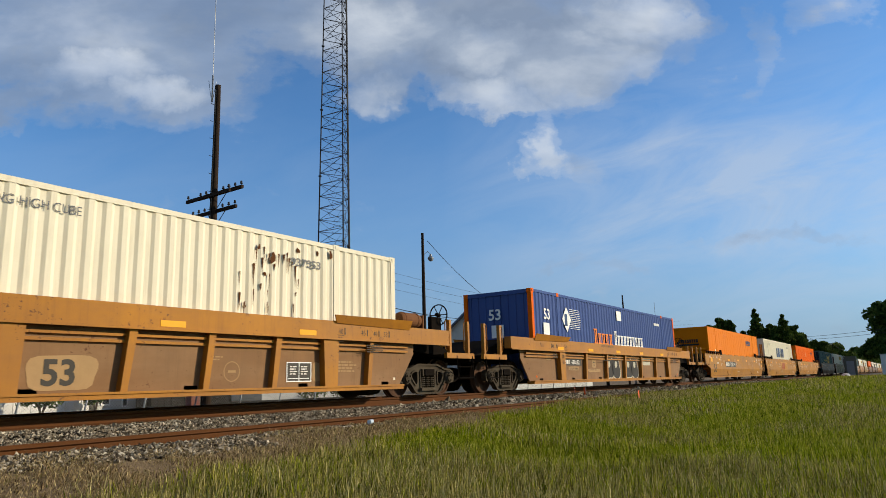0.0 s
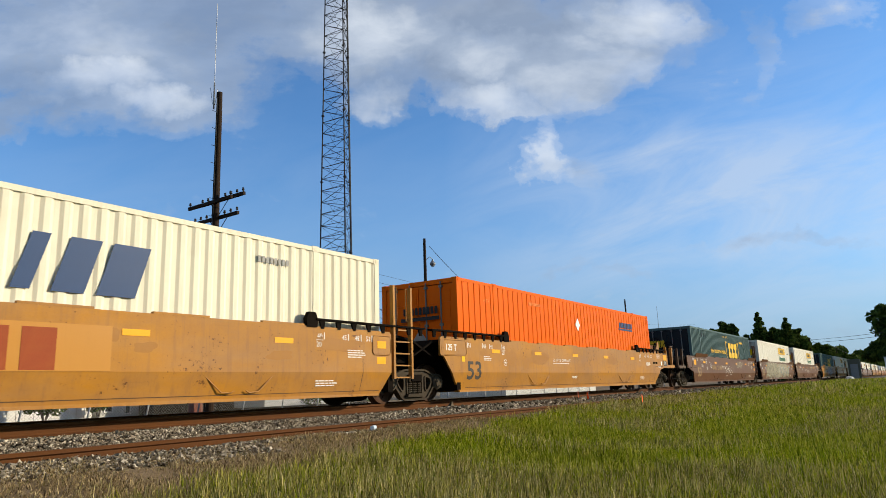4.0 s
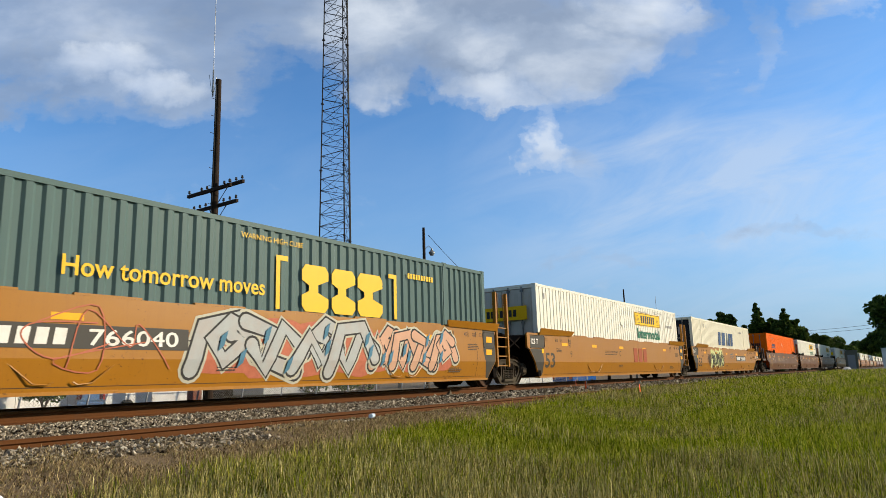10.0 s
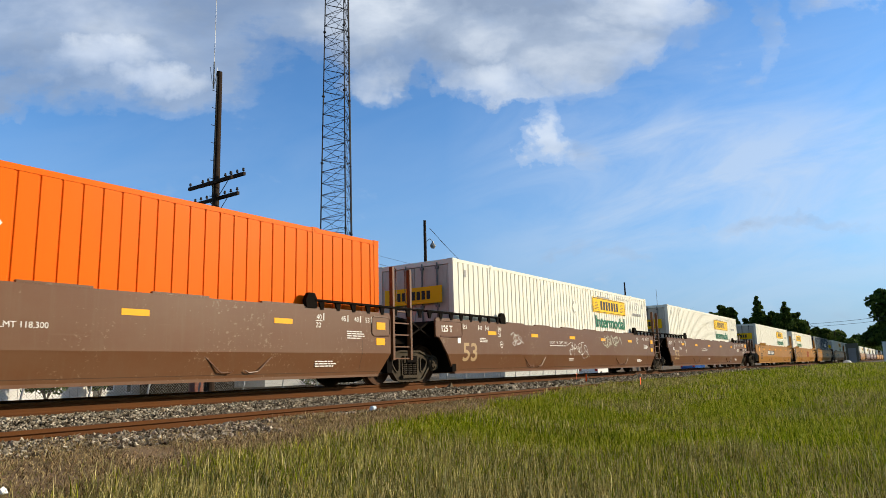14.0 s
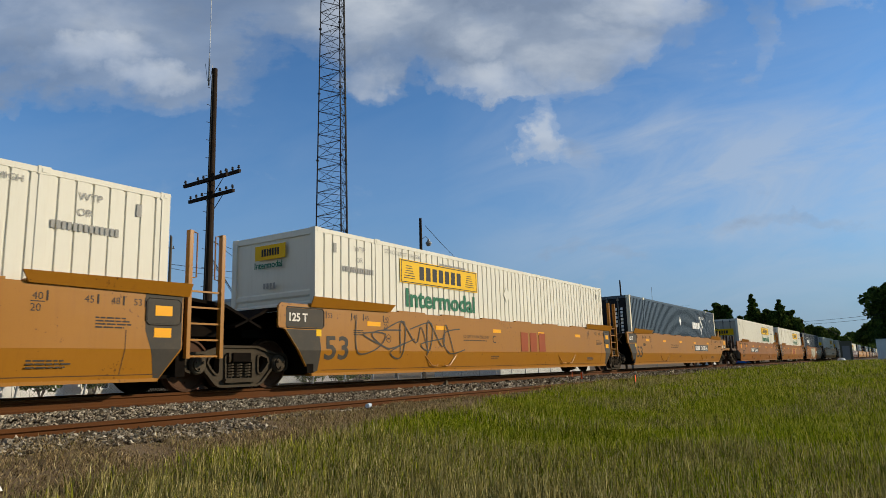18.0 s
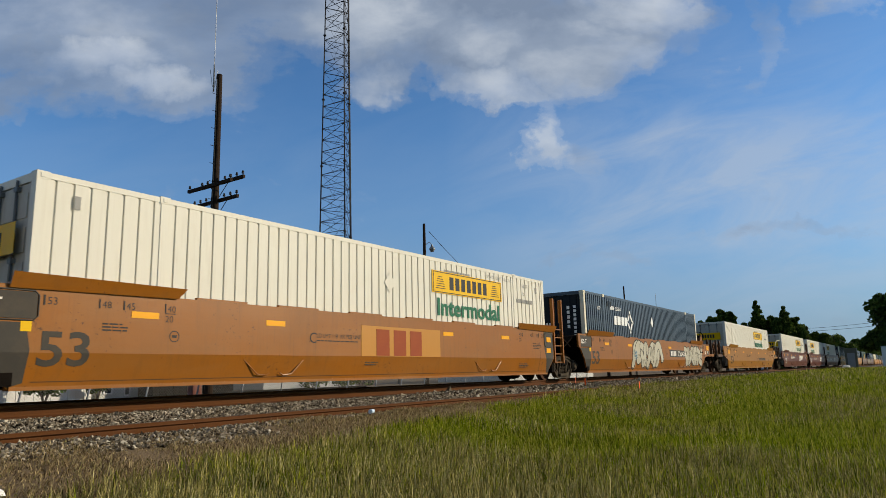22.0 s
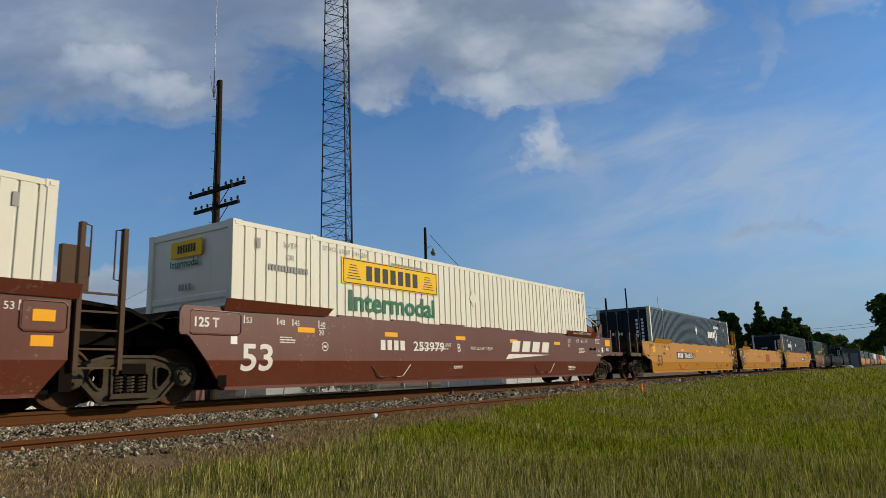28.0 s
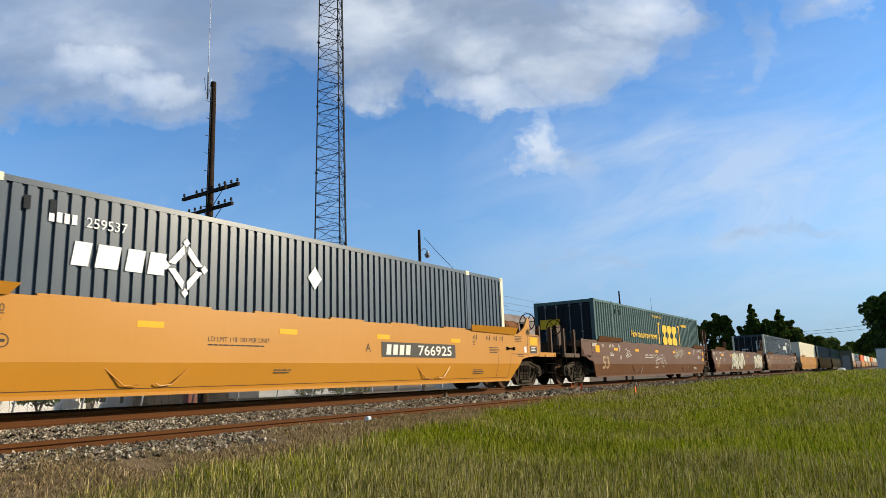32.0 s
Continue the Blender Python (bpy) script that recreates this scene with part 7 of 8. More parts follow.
p2 = pole(31.0, 10.9, 8.75, 0.13, "slender wooden pole with a hooded yard lamp")
bm = bmesh.new()
tube(bm, [(0.05, 0, 7.95), (0.22, -0.18, 8.15), (0.36, -0.28, 8.0)], 0.02)
part("lamp_arm", bm, GALV, p2)
bm = bmesh.new()
lathe(bm, [(0.05, 0.0), (0.07, -0.1), (0.17, -0.22), (0.17, -0.26), (0.10, -0.40)], 14, "Z")
part("lamp_head", bm, GALV, p2, "grey hooded lamp head", pose(0.36, -0.28, 8.0))

p3 = pole(29.9, 32.6, 10.35, 0.15, "grey wooden pole with three insulators", GREY_WOOD)
for z, s in ((10.3, 0), (9.5, 1), (9.5, -1)):
    part("insulator", once("insulator", insulator, "insulator", GLASSY), None, p3, m=pose(0.25 * s, 0.05, z + 0.45))
bm = bmesh.new()
box(bm, -0.3, 0.3, -0.03, 0.03, 9.9, 9.96)
part("bracket", bm, MAST, p3)
p4 = pole(41.9, 24.2, 9.95, 0.14, "leaning wooden pole with a street light bracket")
p4.matrix_basis = pose(41.9, 24.2, DEEP, 0, -1.2, 0)
for i in range(3):
    bm = bmesh.new()
    rod(bm, (0, 0, 9.9 - i * 0.72), (-0.55, 0.2, 10.05 - i * 0.72), 0.02, 6)
    rod(bm, (-0.5, 0.18, 10.0 - i * 0.72), (-0.75, 0.26, 10.1 - i * 0.72), 0.06, 8)
    part("insulator_arm", bm, GLASSY, p4)
bm = bmesh.new()
tube(bm, [(0.05, 0, 5.6), (0.5, -0.5, 6.05), (1.1, -1.1, 6.2), (1.6, -1.5, 6.1)], 0.035)
part("light_arm", bm, GALV, p4)
bm = bmesh.new()
box(bm, 1.45, 2.0, -1.75, -1.50, 6.0, 6.12)
part("light_head", bm, GALV, p4)
pole(47.6, 6.8, 5.6, 0.12, "short dark pole beside the house roof")
pole(78.0, 15.7, 9.9, 0.14, "leaning dark pole beside the crossing signal").matrix_basis = pose(78.0, 15.7, DEEP, 0, -1.5, 0)


def cable(points, r=0.014, sag=0.4, label="thin black overhead cable"):
    bm = bmesh.new()
    for a, b in zip(points, points[1:]):
        a, b = Vector(a), Vector(b)
        pts = []
        for i in range(9):
            k = i / 8
            pts.append(a.lerp(b, k) - Vector((0, 0, sag * 4 * k * (1 - k))))
        tube(bm, pts, r, 5)
    return mesh_thing("overhead_cable", bm, WIRE, label, "cable", "overhead cables")


cable([(31.2, 10.7, 8.3), (52.5, 17.0, 6.4)], 0.016, 0.6)
cable([(30.0, 32.6, 8.3), (41.9, 24.2, 7.6)], 0.018, 0.3)
cable([(30.0, 32.6, 8.0), (41.9, 24.2, 7.2)], 0.014, 0.5)
cable([(41.9, 24.2, 7.0), (52.5, 17.5, 5.6)], 0.022, 0.5)
cable([(41.9, 24.2, 6.9), (95.0, 19.0, 6.0)], 0.018, 1.2)
for z in (9.9, 9.2, 8.5):
    cable([(41.2, 24.4, z), (130.0, 21.0, z + 0.5)], 0.010, 1.5)
cable([(15.96, 9.84, 5.3), (29.0, 17.0, 3.4)], 0.012, 0.1)
cable([(15.96, 9.84, 5.2), (31.0, 10.9, 3.6)], 0.012, 0.2)
cable([(15.96, 9.84, 4.7), (20.6, 11.6, 1.2)], 0.018, 0.0)
cable([(15.96, 9.84, 4.6), (21.5, 12.6, 1.2)], 0.012, 0.0)
cable([(29.9, 32.6, 8.4), (22.0, 36.0, 3.6)], 0.012, 0.2)

# lattice mast on three legs
mast = thing("radio_mast", "tall tapering three-legged steel lattice radio mast", "mast", m=pose(41.12, 26.82, DEEP))
view = math.atan2(27.0 + 11.2, 40.95)
CORNERS = [math.radians(d) + view for d in (79, 199, 319)]
HIGH, BAY = 45.8, 1.018


def mast_r(z):
    return 1.74 - 0.0160 * z


def corner(k, z):
    return Vector((mast_r(z) * math.cos(CORNERS[k]), mast_r(z) * math.sin(CORNERS[k]), z))


for k in range(3):
    bm = bmesh.new()
    rod(bm, corner(k, -0.3), corner(k, HIGH), 0.065, 10, 0.045)
    for i in range(8):
        z = i * 5.95 + 0.4
        if z < HIGH:
            rod(bm, corner(k, z - 0.05), corner(k, z + 0.05), 0.13, 10)
    part("mast_leg", bm, MAST, mast)
for k in range(3):
    o = (k + 1) % 3
    bm = bmesh.new()
    z, i = 1.2, 0
    while z + BAY < HIGH:
        rod(bm, corner(k, z), corner(o, z), 0.026, 5)
        mid = (corner(k, z) + corner(o, z)) / 2
        rod(bm, (corner(k, z) if i % 2 else corner(o, z)), (corner(o, z + BAY) if i % 2 else corner(k, z + BAY)), 0.022, 5)
        rod(bm, mid, corner(k, z + BAY).lerp(corner(o, z + BAY), 0.25 if i % 2 else 0.75) if i % 3 else corner(o, z + BAY), 0.012, 4)
        z += BAY
        i += 1
    part("lattice_face", bm, MAST, mast)
bm = bmesh.new()
tube(bm, [corner(2, 0) * 1.04 + Vector((0, 0, 0)), corner(2, 18) * 1.05, corner(2, HIGH - 4) * 1.05], 0.06, 6)
part("feeder_cable", bm, WIRE, mast)

# dish aerial
dish = thing("dish_aerial", "large mesh dish aerial with a pale rim", "aerial", m=pose(47.5, 25.6, DEEP))
DISH = surface("weathered_dish_mesh", (0.16, 0.14, 0.11), 0.8, 0, 0.4, 3.0, 0.5, (0.06, 0.05, 0.04))
bm = bmesh.new()
lathe(bm, [(0.02, 0.30), (0.5, 0.25), (0.9, 0.14), (1.25, 0.0), (1.25, -0.02), (0.9, 0.11), (0.5, 0.22), (0.02, 0.27)], 28, "Z")
part("reflector_bowl", bm, DISH, dish, m=pose(0, 0, 5.5, 68, 0, -38))
bm = bmesh.new()
for i in range(28):
    a, b = 2 * math.pi * i / 28, 2 * math.pi * (i + 1) / 28
    rod(bm, (1.27 * math.cos(a), 1.27 * math.sin(a), 0), (1.27 * math.cos(b), 1.27 * math.sin(b), 0), 0.04, 5)
part("rim", bm, WHITE, dish, m=pose(0, 0, 5.5, 68, 0, -38))
bm = bmesh.new()
rod(bm, (0, 0, 0), (0, 0, 5.4), 0.12, 10)
part("mounting_post", bm, GALV, dish)

# ---- street, houses and fences behind the line ----
ASPHALT = surface("worn_asphalt", (0.060, 0.060, 0.062), 0.9, 0, 0.25, 1.0, 0.3, (0.09, 0.085, 0.08), 0, 0.3, 60)
SIDING = surface("pale_lap_siding", (0.52, 0.52, 0.49), 0.7, 0, 0.08, 1.5, 0.25, (0.30, 0.28, 0.24), 0.3, 0.1)
WALL_WHITE = surface("white_painted_board", (0.74, 0.73, 0.70), 0.6, 0, 0.06, 1.5, 0.15, (0.40, 0.36, 0.30), 0.2, 0.1)
BLOCK = surface("grey_painted_block", (0.36, 0.37, 0.37), 0.8, 0, 0.12, 1.5, 0.25, (0.2, 0.19, 0.17), 0.3, 0.2)
SHINGLE = surface("weathered_brown_shingles", (0.15, 0.115, 0.095), 0.9, 0, 0.35, 1.2, 0.9, (0.36, 0.33, 0.30), 0.2, 0.5)
TRIM_BLUE = surface("slate_blue_trim", (0.09, 0.12, 0.17), 0.6, 0, 0.1, 3.0)
PANE = surface("dark_window_glass", (0.02, 0.024, 0.03), 0.08, 0, 0.1, 2.0, bump=0.0, spec=0.5)
BRICK = surface("red_brick_pier", (0.26, 0.10, 0.07), 0.85, 0, 0.25, 8.0, 0.3, (0.4, 0.36, 0.32), 0, 0.5)
bm = bmesh.new()
box(bm, -300, 600, 11.3, 17.2, STREET - 0.3, STREET)
mesh_thing("road", bm, ASPHALT, "grey asphalt street running along the railway", "road", kind="structure")
bm = bmesh.new()
box(bm, -300, 600, 17.2, 17.5, STREET - 0.3, STREET + 0.13)
mesh_thing("kerb", bm, BLOCK, "low concrete kerb of the street", "kerb", kind="structure")


def window(house, x, y, z, w, h, turn=0):
    fr = bmesh.new()
    for a in ((-w / 2 - 0.06, -w / 2, 0, h), (w / 2, w / 2 + 0.06, 0, h), (-w / 2 - 0.06, w / 2 + 0.06, -0.06, 0), (-w / 2 - 0.06, w / 2 + 0.06, h, h + 0.06), (-w / 2, w / 2, h / 2 - 0.02, h / 2 + 0.02)):
        box(fr, a[0], a[1], -0.03, 0.03, a[2], a[3])
    f = part("window", fr, WALL_WHITE, house, m=pose(x, y, z, 0, 0, turn))
    bm = bmesh.new()
    box(bm, -w / 2, w / 2, -0.01, 0.01, 0, h)
    part("pane", bm, PANE, f)


def gable_house(label, x0, x1, y0, y1, eave, ridge, wall, roof, trim, along="x", lap=0.22):
    """A boarded house with a pitched roof; its ridge runs along x or y."""
    ob = thing("house", label, "house", "houses behind the line")
    base = DEEP - 0.1
    bm = bmesh.new()
    n = int((eave - base) / lap)
    for i in range(n):
        z = base + (eave - base) * i / n
        k = 0.012 * (i % 2)
        box(bm, x0 - k, x1 + k, y0 - k, y1 + k, z, z + (eave - base) / n)
    part("wall", bm, wall, ob)
    bm = bmesh.new()
    if along == "x":
        ym = (y0 + y1) / 2
        for x in (x0 + 0.02, x1 - 0.02):
            m = 7
            for i in range(m):
                a, b = eave + (ridge - eave) * i / m, eave + (ridge - eave) * (i + 1) / m
                wa, wb = (y1 - y0) / 2 * (1 - i / m), (y1 - y0) / 2 * (1 - (i + 1) / m)
                v = [(x - 0.02 - 0.012 * (i % 2), ym - wa, a), (x - 0.02 - 0.012 * (i % 2), ym + wa, a), (x - 0.02, ym + wb, b), (x - 0.02, ym - wb, b)]
                vs = [bm.verts.new(p) for p in v] + [bm.verts.new((p[0] + 0.05, p[1], p[2])) for p in v]
                for f in ((0, 1, 2, 3), (7, 6, 5, 4), (0, 4, 5, 1), (1, 5, 6, 2), (2, 6, 7, 3), (3, 7, 4, 0)):
                    bm.faces.new([vs[j] for j in f])
    else:
        xm = (x0 + x1) / 2
        for y in (y0, y1 - 0.05):
            prism(bm, [(x0, eave), (x1, eave), (xm, ridge)], y, y + 0.05)
    part("gable", bm, wall, ob)
    over, th = 0.35, 0.10
    for s in (-1, 1):
        bm = bmesh.new()
        if along == "x":
            ym, hw = (y0 + y1) / 2, (y1 - y0) / 2
            k = (ridge - eave) / hw
            ps = [(ym, ridge + 0.05), (ym + s * (hw + over), eave - k * over + 0.05), (ym + s * (hw + over), eave - k * over + 0.05 - th), (ym, ridge + 0.05 - th)]
            a = [bm.verts.new((x0 - over, p, q)) for p, q in ps]
            b = [bm.verts.new((x1 + over, p, q)) for p, q in ps]
        else:
            xm, hw = (x0 + x1) / 2, (x1 - x0) / 2
            k = (ridge - eave) / hw
            ps = [(xm, ridge + 0.05), (xm + s * (hw + over), eave - k * over + 0.05), (xm + s * (hw + over), eave - k * over + 0.05 - th), (xm, ridge + 0.05 - th)]
            a = [bm.verts.new((p, y0 - over, q)) for p, q in ps]
            b = [bm.verts.new((p, y1 + over, q)) for p, q in ps]
        bm.faces.new(a)
        bm.faces.new(b[::-1])
        for i in range(4):
            bm.faces.new((a[i], b[i], b[(i + 1) % 4], a[(i + 1) % 4]))
        part("roof_slope", bm, roof, ob)
        bm = bmesh.new()
        if along == "x":
            for p in (x0 - over - 0.03,):
                vs = [(p, ym, ridge + 0.08), (p, ym + s * (hw + over), eave - k * over + 0.08), (p, ym + s * (hw + over), eave - k * over - 0.14), (p, ym, ridge - 0.14)]
                q = [bm.verts.new(v) for v in vs] + [bm.verts.new((v[0] + 0.03, v[1], v[2])) for v in vs]
                for f in ((0, 1, 2, 3), (7, 6, 5, 4), (0, 4, 5, 1), (1, 5, 6, 2), (2, 6, 7, 3), (3, 7, 4, 0)):
                    bm.faces.new([q[j] for j in f])
            part("barge_board", bm, trim, ob)
        else:
            prism(bm, [(ps[0][0], ps[0][1] + 0.03), (ps[1][0], ps[1][1] + 0.03), (ps[1][0], ps[1][1] - 0.17), (ps[0][0], ps[0][1] - 0.17)], y0 - over - 0.03, y0 - over)
            part("barge_board", bm, trim, ob)
    return ob


depot = gable_house("grey boarded house with a worn brown shingle roof", 52.0, 72.0, 15.8 + 2.0, 22.6 + 2.0, 3.9, 6.5, SIDING, SHINGLE, TRIM_BLUE)
window(depot, 51.97, 20.2, 2.4, 0.5, 0.9, 90)
window(depot, 51.97, 21.5, 2.4, 0.5, 0.9, 90)
window(depot, 51.97, 19.6, 0.6, 1.0, 1.4, 90)
cottage = gable_house("small white boarded house behind a chain-link fence", 22.5, 28.0, 27.0, 36.0, 3.4, 5.3, WALL_WHITE, SHINGLE, WALL_WHITE, "y")
window(cottage, 24.2, 26.97, 0.7, 0.9, 1.3)
window(cottage, 26.5, 26.97, 0.7, 0.9, 1.3)
lap_house = gable_house("pale grey lap-sided house with dark windows", 17.7, 24.0, 20.0, 28.0, 2.6, 3.9, SIDING, SHINGLE, WALL_WHITE, "x")
window(lap_house, 18.1, 19.97, -0.2, 0.32, 1.3)
window(lap_house, 19.05, 19.97, -0.3, 0.2, 1.9)
shed = thing("flat_roof_building", "low grey flat-roofed block building", "building", "houses behind the line")
bm = bmesh.new()
box(bm, 31.0, 40.0, 24.0, 32.0, DEEP - 0.1, 5.2)
part("wall", bm, BLOCK, shed)
bm = bmesh.new()
box(bm, 30.9, 40.1, 23.9, 32.1, 5.2, 5.4)
part("parapet", bm, GALV, shed)
bm = bmesh.new()
box(bm, 34.5, 36.5, 27.0, 29.0, 5.4, 6.0)
part("roof_unit", bm, WALL_WHITE, shed)
window(shed, 33.0, 23.97, 1.0, 1.4, 1.3)
wall_w = thing("white_garage", "white boarded garage beside bushes", "garage", "houses behind the line")
bm = bmesh.new()
for i in range(16):
    box(bm, 11.6 + i * 0.36, 11.945 + i * 0.36, 20.0 - 0.01 * (i % 2), 25.0, DEEP - 0.1, 2.6)
part("wall", bm, WALL_WHITE, wall_w)
bm = bmesh.new()
prism(bm, [(11.3, 2.6), (17.6, 2.6), (17.6, 2.75), (14.5, 3.7), (11.3, 2.75)], 19.6, 25.4)
part("roof", bm, SHINGLE, wall_w)

dark_shed = thing("dark_shed", "low black boarded shed beside the pale house", "shed", "houses behind the line")
bm = bmesh.new()
for i in range(8):
    box(bm, 19.4 + i * 0.36, 19.74 + i * 0.36, 18.4 - 0.012 * (i % 2), 19.6, DEEP - 0.1, 1.3)
part("wall", bm, STEEL_DARK, dark_shed)
bm = bmesh.new()
prism(bm, [(19.2, 1.3), (22.4, 1.3), (22.4, 1.38), (19.2, 1.38)], 18.2, 19.8)
part("roof", bm, GALV, dark_shed)

# chain-link fence: posts, rails and a wire mesh
MESH = bpy.data.materials.new("galvanised_wire_mesh")
MESH.use_nodes = True
g = Graph(MESH.node_tree)
at3 = g.node("ShaderNodeTexCoord").outputs["Object"]
sx = g.node("ShaderNodeSeparateXYZ", {0: at3})
d1 = g.math("FRACT", g.math("MULTIPLY", g.math("ADD", sx.outputs[0], sx.outputs[2]), 10.0))
d2 = g.math("FRACT", g.math("MULTIPLY", g.math("SUBTRACT", sx.outputs[0], sx.outputs[2]), 10.0))
hit = g.math("MAXIMUM", g.math("LESS_THAN", d1, 0.07), g.math("LESS_THAN", d2, 0.07))
pb = g.node("ShaderNodeBsdfPrincipled", {"Base Color": (0.07, 0.07, 0.07, 1), "Metallic": 0.2, "Roughness": 0.5})
g.node("ShaderNodeOutputMaterial", {"Surface": g.node("ShaderNodeMixShader", {0: hit, 1: g.node("ShaderNodeBsdfTransparent").outputs[0], 2: pb.outputs[0]}).outputs[0]})
fence = thing("chain_link_fence", "galvanised chain-link fence on steel posts", "fence")
for i in range(23):
    bm = bmesh.new()
    rod(bm, (7.6 + i * 2.0, 10.2, DEEP - 0.6), (8 + i * 2.0, 10.2, 0.95), 0.03, 8)
    part("fence_post", bm, GALV, fence)
bm = bmesh.new()
rod(bm, (8, 10.2, 0.92), (52, 10.2, 0.92), 0.02, 6)
part("top_rail", bm, GALV, fence)
bm = bmesh.new()
box(bm, 8, 52, 10.197, 10.203, DEEP - 0.2, 0.90)
part("wire_mesh", bm, MESH, fence)
bm = bmesh.new()
box(bm, 15.9, 16.25, 10.6, 10.95, DEEP - 0.5, 0.8)
for i in range(16):
    box(bm, 15.89, 16.26, 10.59, 10.96, DEEP - 0.3 + i * 0.075, DEEP - 0.24 + i * 0.075)
mesh_thing("brick_pier", bm, BRICK, "short red brick gate pier", "pier")
bm = bmesh.new()
box(bm, 16.5, 17.6, 10.5, 10.7, DEEP - 0.5, 0.13)
box(bm, 17.5, 25.5, 10.52, 10.68, DEEP - 0.5, -0.16)
mesh_thing("timber_kerb", bm, STEEL_DARK, "long black timber lying along the fence", "timber")


# ---- planting ----
LEAF = island_mat("broad_leaves", ((0.0, (0.020, 0.042, 0.009)), (0.6, (0.060, 0.100, 0.018)), (1.0, (0.13, 0.165, 0.032))), 0.3, 0.6, 0.25)
BARK = surface("grey_brown_bark", (0.085, 0.065, 0.05), 0.95, 0, 0.4, 5.0, 0.2, bump=0.6)


def leaves(centres, radii, per, size, seed, flat=0.8):
    """Clumps of small leaf faces scattered in uneven balls."""
    r = np.random.default_rng(seed)
    pts = []
    for c, rad in zip(centres, radii):
        d = r.normal(0, 1, (per, 3))
        d /= np.linalg.norm(d, axis=1)[:, None]
        pts.append(np.array(c) + d * (rad * r.uniform(0.35, 1.1, (per, 1)) ** 0.6) * np.array([1, 1, flat]))
    p = np.concatenate(pts)
    n = len(p)
    u = r.normal(0, 1, (n, 3))
    u /= np.linalg.norm(u, axis=1)[:, None]
    w = np.cross(u, r.normal(0, 1, (n, 3)))
    w /= np.linalg.norm(w, axis=1)[:, None]
    s = size * r.uniform(0.6, 1.5, (n, 1))
    v = np.stack([p - u * s, p + w * s * 0.55, p + u * s, p - w * s * 0.55], 1).reshape(-1, 3)
    f = (4 * np.arange(n)[:, None] + np.array([[0, 1, 2, 3]])).tolist()
    return v.tolist(), f


def tree(x, y, h, spread, seed, conifer=False, size=0.22, per=110, label="", z=DEEP, group="trees beyond the line"):
    r = random.Random(seed)
    ob = thing("tree", label or ("dark pointed evergreen tree" if conifer else "broad dark green leafy tree"), "tree", group, m=pose(x, y, z))
    bm = bmesh.new()
    rod(bm, (0, 0, -0.3), (0.1, 0, h * (0.9 if conifer else 0.5)), h * 0.028, 9, h * 0.01)
    centres, radii = [], []
    if conifer:
        n = 16
        for i in range(n):
            k = i / (n - 1)
            rr = spread * (1 - k) ** 0.8 + 0.25
            for j in range(3):
                a = r.uniform(0, 6.28)
                centres.append((rr * 0.55 * math.cos(a), rr * 0.55 * math.sin(a), h * (0.14 + 0.86 * k) + r.uniform(-0.3, 0.3)))
                radii.append(rr * r.uniform(0.35, 0.65) + 0.15)
    else:
        for j in range(9):
            a = r.uniform(0, 6.28)
            d = spread * r.uniform(0.3, 0.95)
            end = (d * math.cos(a), d * math.sin(a), h * r.uniform(0.45, 0.86))
            rod(bm, (0, 0, h * r.uniform(0.25, 0.45)), end, h * 0.012, 6, h * 0.004)
            for q in range(4):
                centres.append(tuple(e + r.uniform(-1, 1) * spread * 0.32 for e in end))
                radii.append(spread * r.uniform(0.18, 0.38))
        for j in range(5):
            centres.append((r.uniform(-0.3, 0.3) * spread, r.uniform(-0.3, 0.3) * spread, h * r.uniform(0.8, 0.96)))
            radii.append(spread * r.uniform(0.18, 0.3))
    part("trunk", bm, BARK, ob)
    v, f = leaves(centres, radii, per, size, seed)
    me = bpy.data.meshes.new("crown")
    me.from_pydata(v, [], f)
    me.materials.append(LEAF)
    part("crown", me, None, ob)
    return ob


for i, (x, y, h, s, con) in enumerate(((158, 24.2, 12.0, 2.6, False), (162, 22.7, 13.6, 2.7, False), (160, 20.6, 12.6, 2.6, True), (166, 18.2, 10.6, 2.8, False), (163, 15.8, 14.5, 3.0, True), (168, 13.9, 11.6, 2.6, False),
                                        (164, 12.6, 12.0, 2.4, False), (163, 10.4, 12.8, 2.9, True), (168, 9.2, 11.4, 2.6, False), (165, 7.6, 9.4, 2.4, False), (171, 6.0, 8.4, 2.4, False), (178, 4.6, 8.0, 2.4, False))):
    tree(x, y, h, s, 20 + i, con, 0.24, 210)
for i in range(16):
    tree(205 + i * 17, 14 - i * 0.75 + 1.5 * math.sin(i * 2.3), 9.5 + 2.5 * math.sin(i * 1.7), 4.2, 60 + i, False, 0.5, 45, group="far tree line")
# those at x 137 and 124 are unseen, added to shade the far wagons
for i, (x, y, h, s) in enumerate(((150, -11.5, 14.0, 7.4), (166, -15.5, 16.0, 7.6), (137, -17.5, 13.5, 6.0), (124, -19.0, 13.5, 6.0), (153, -9.8, 7.5, 4.6), (172, -8.5, 8.0, 4.5))):
    tree(x, y, h, s, 90 + i, False, 0.42, 300, "large dark leafy tree beside the meadow", land(x, y), "trees beside the meadow")
tree(78, 26.0, 8.0, 3.4, 120, False, 0.22, 100)
tree(83, 24.0, 7.0, 2.8, 121, False, 0.22, 100)


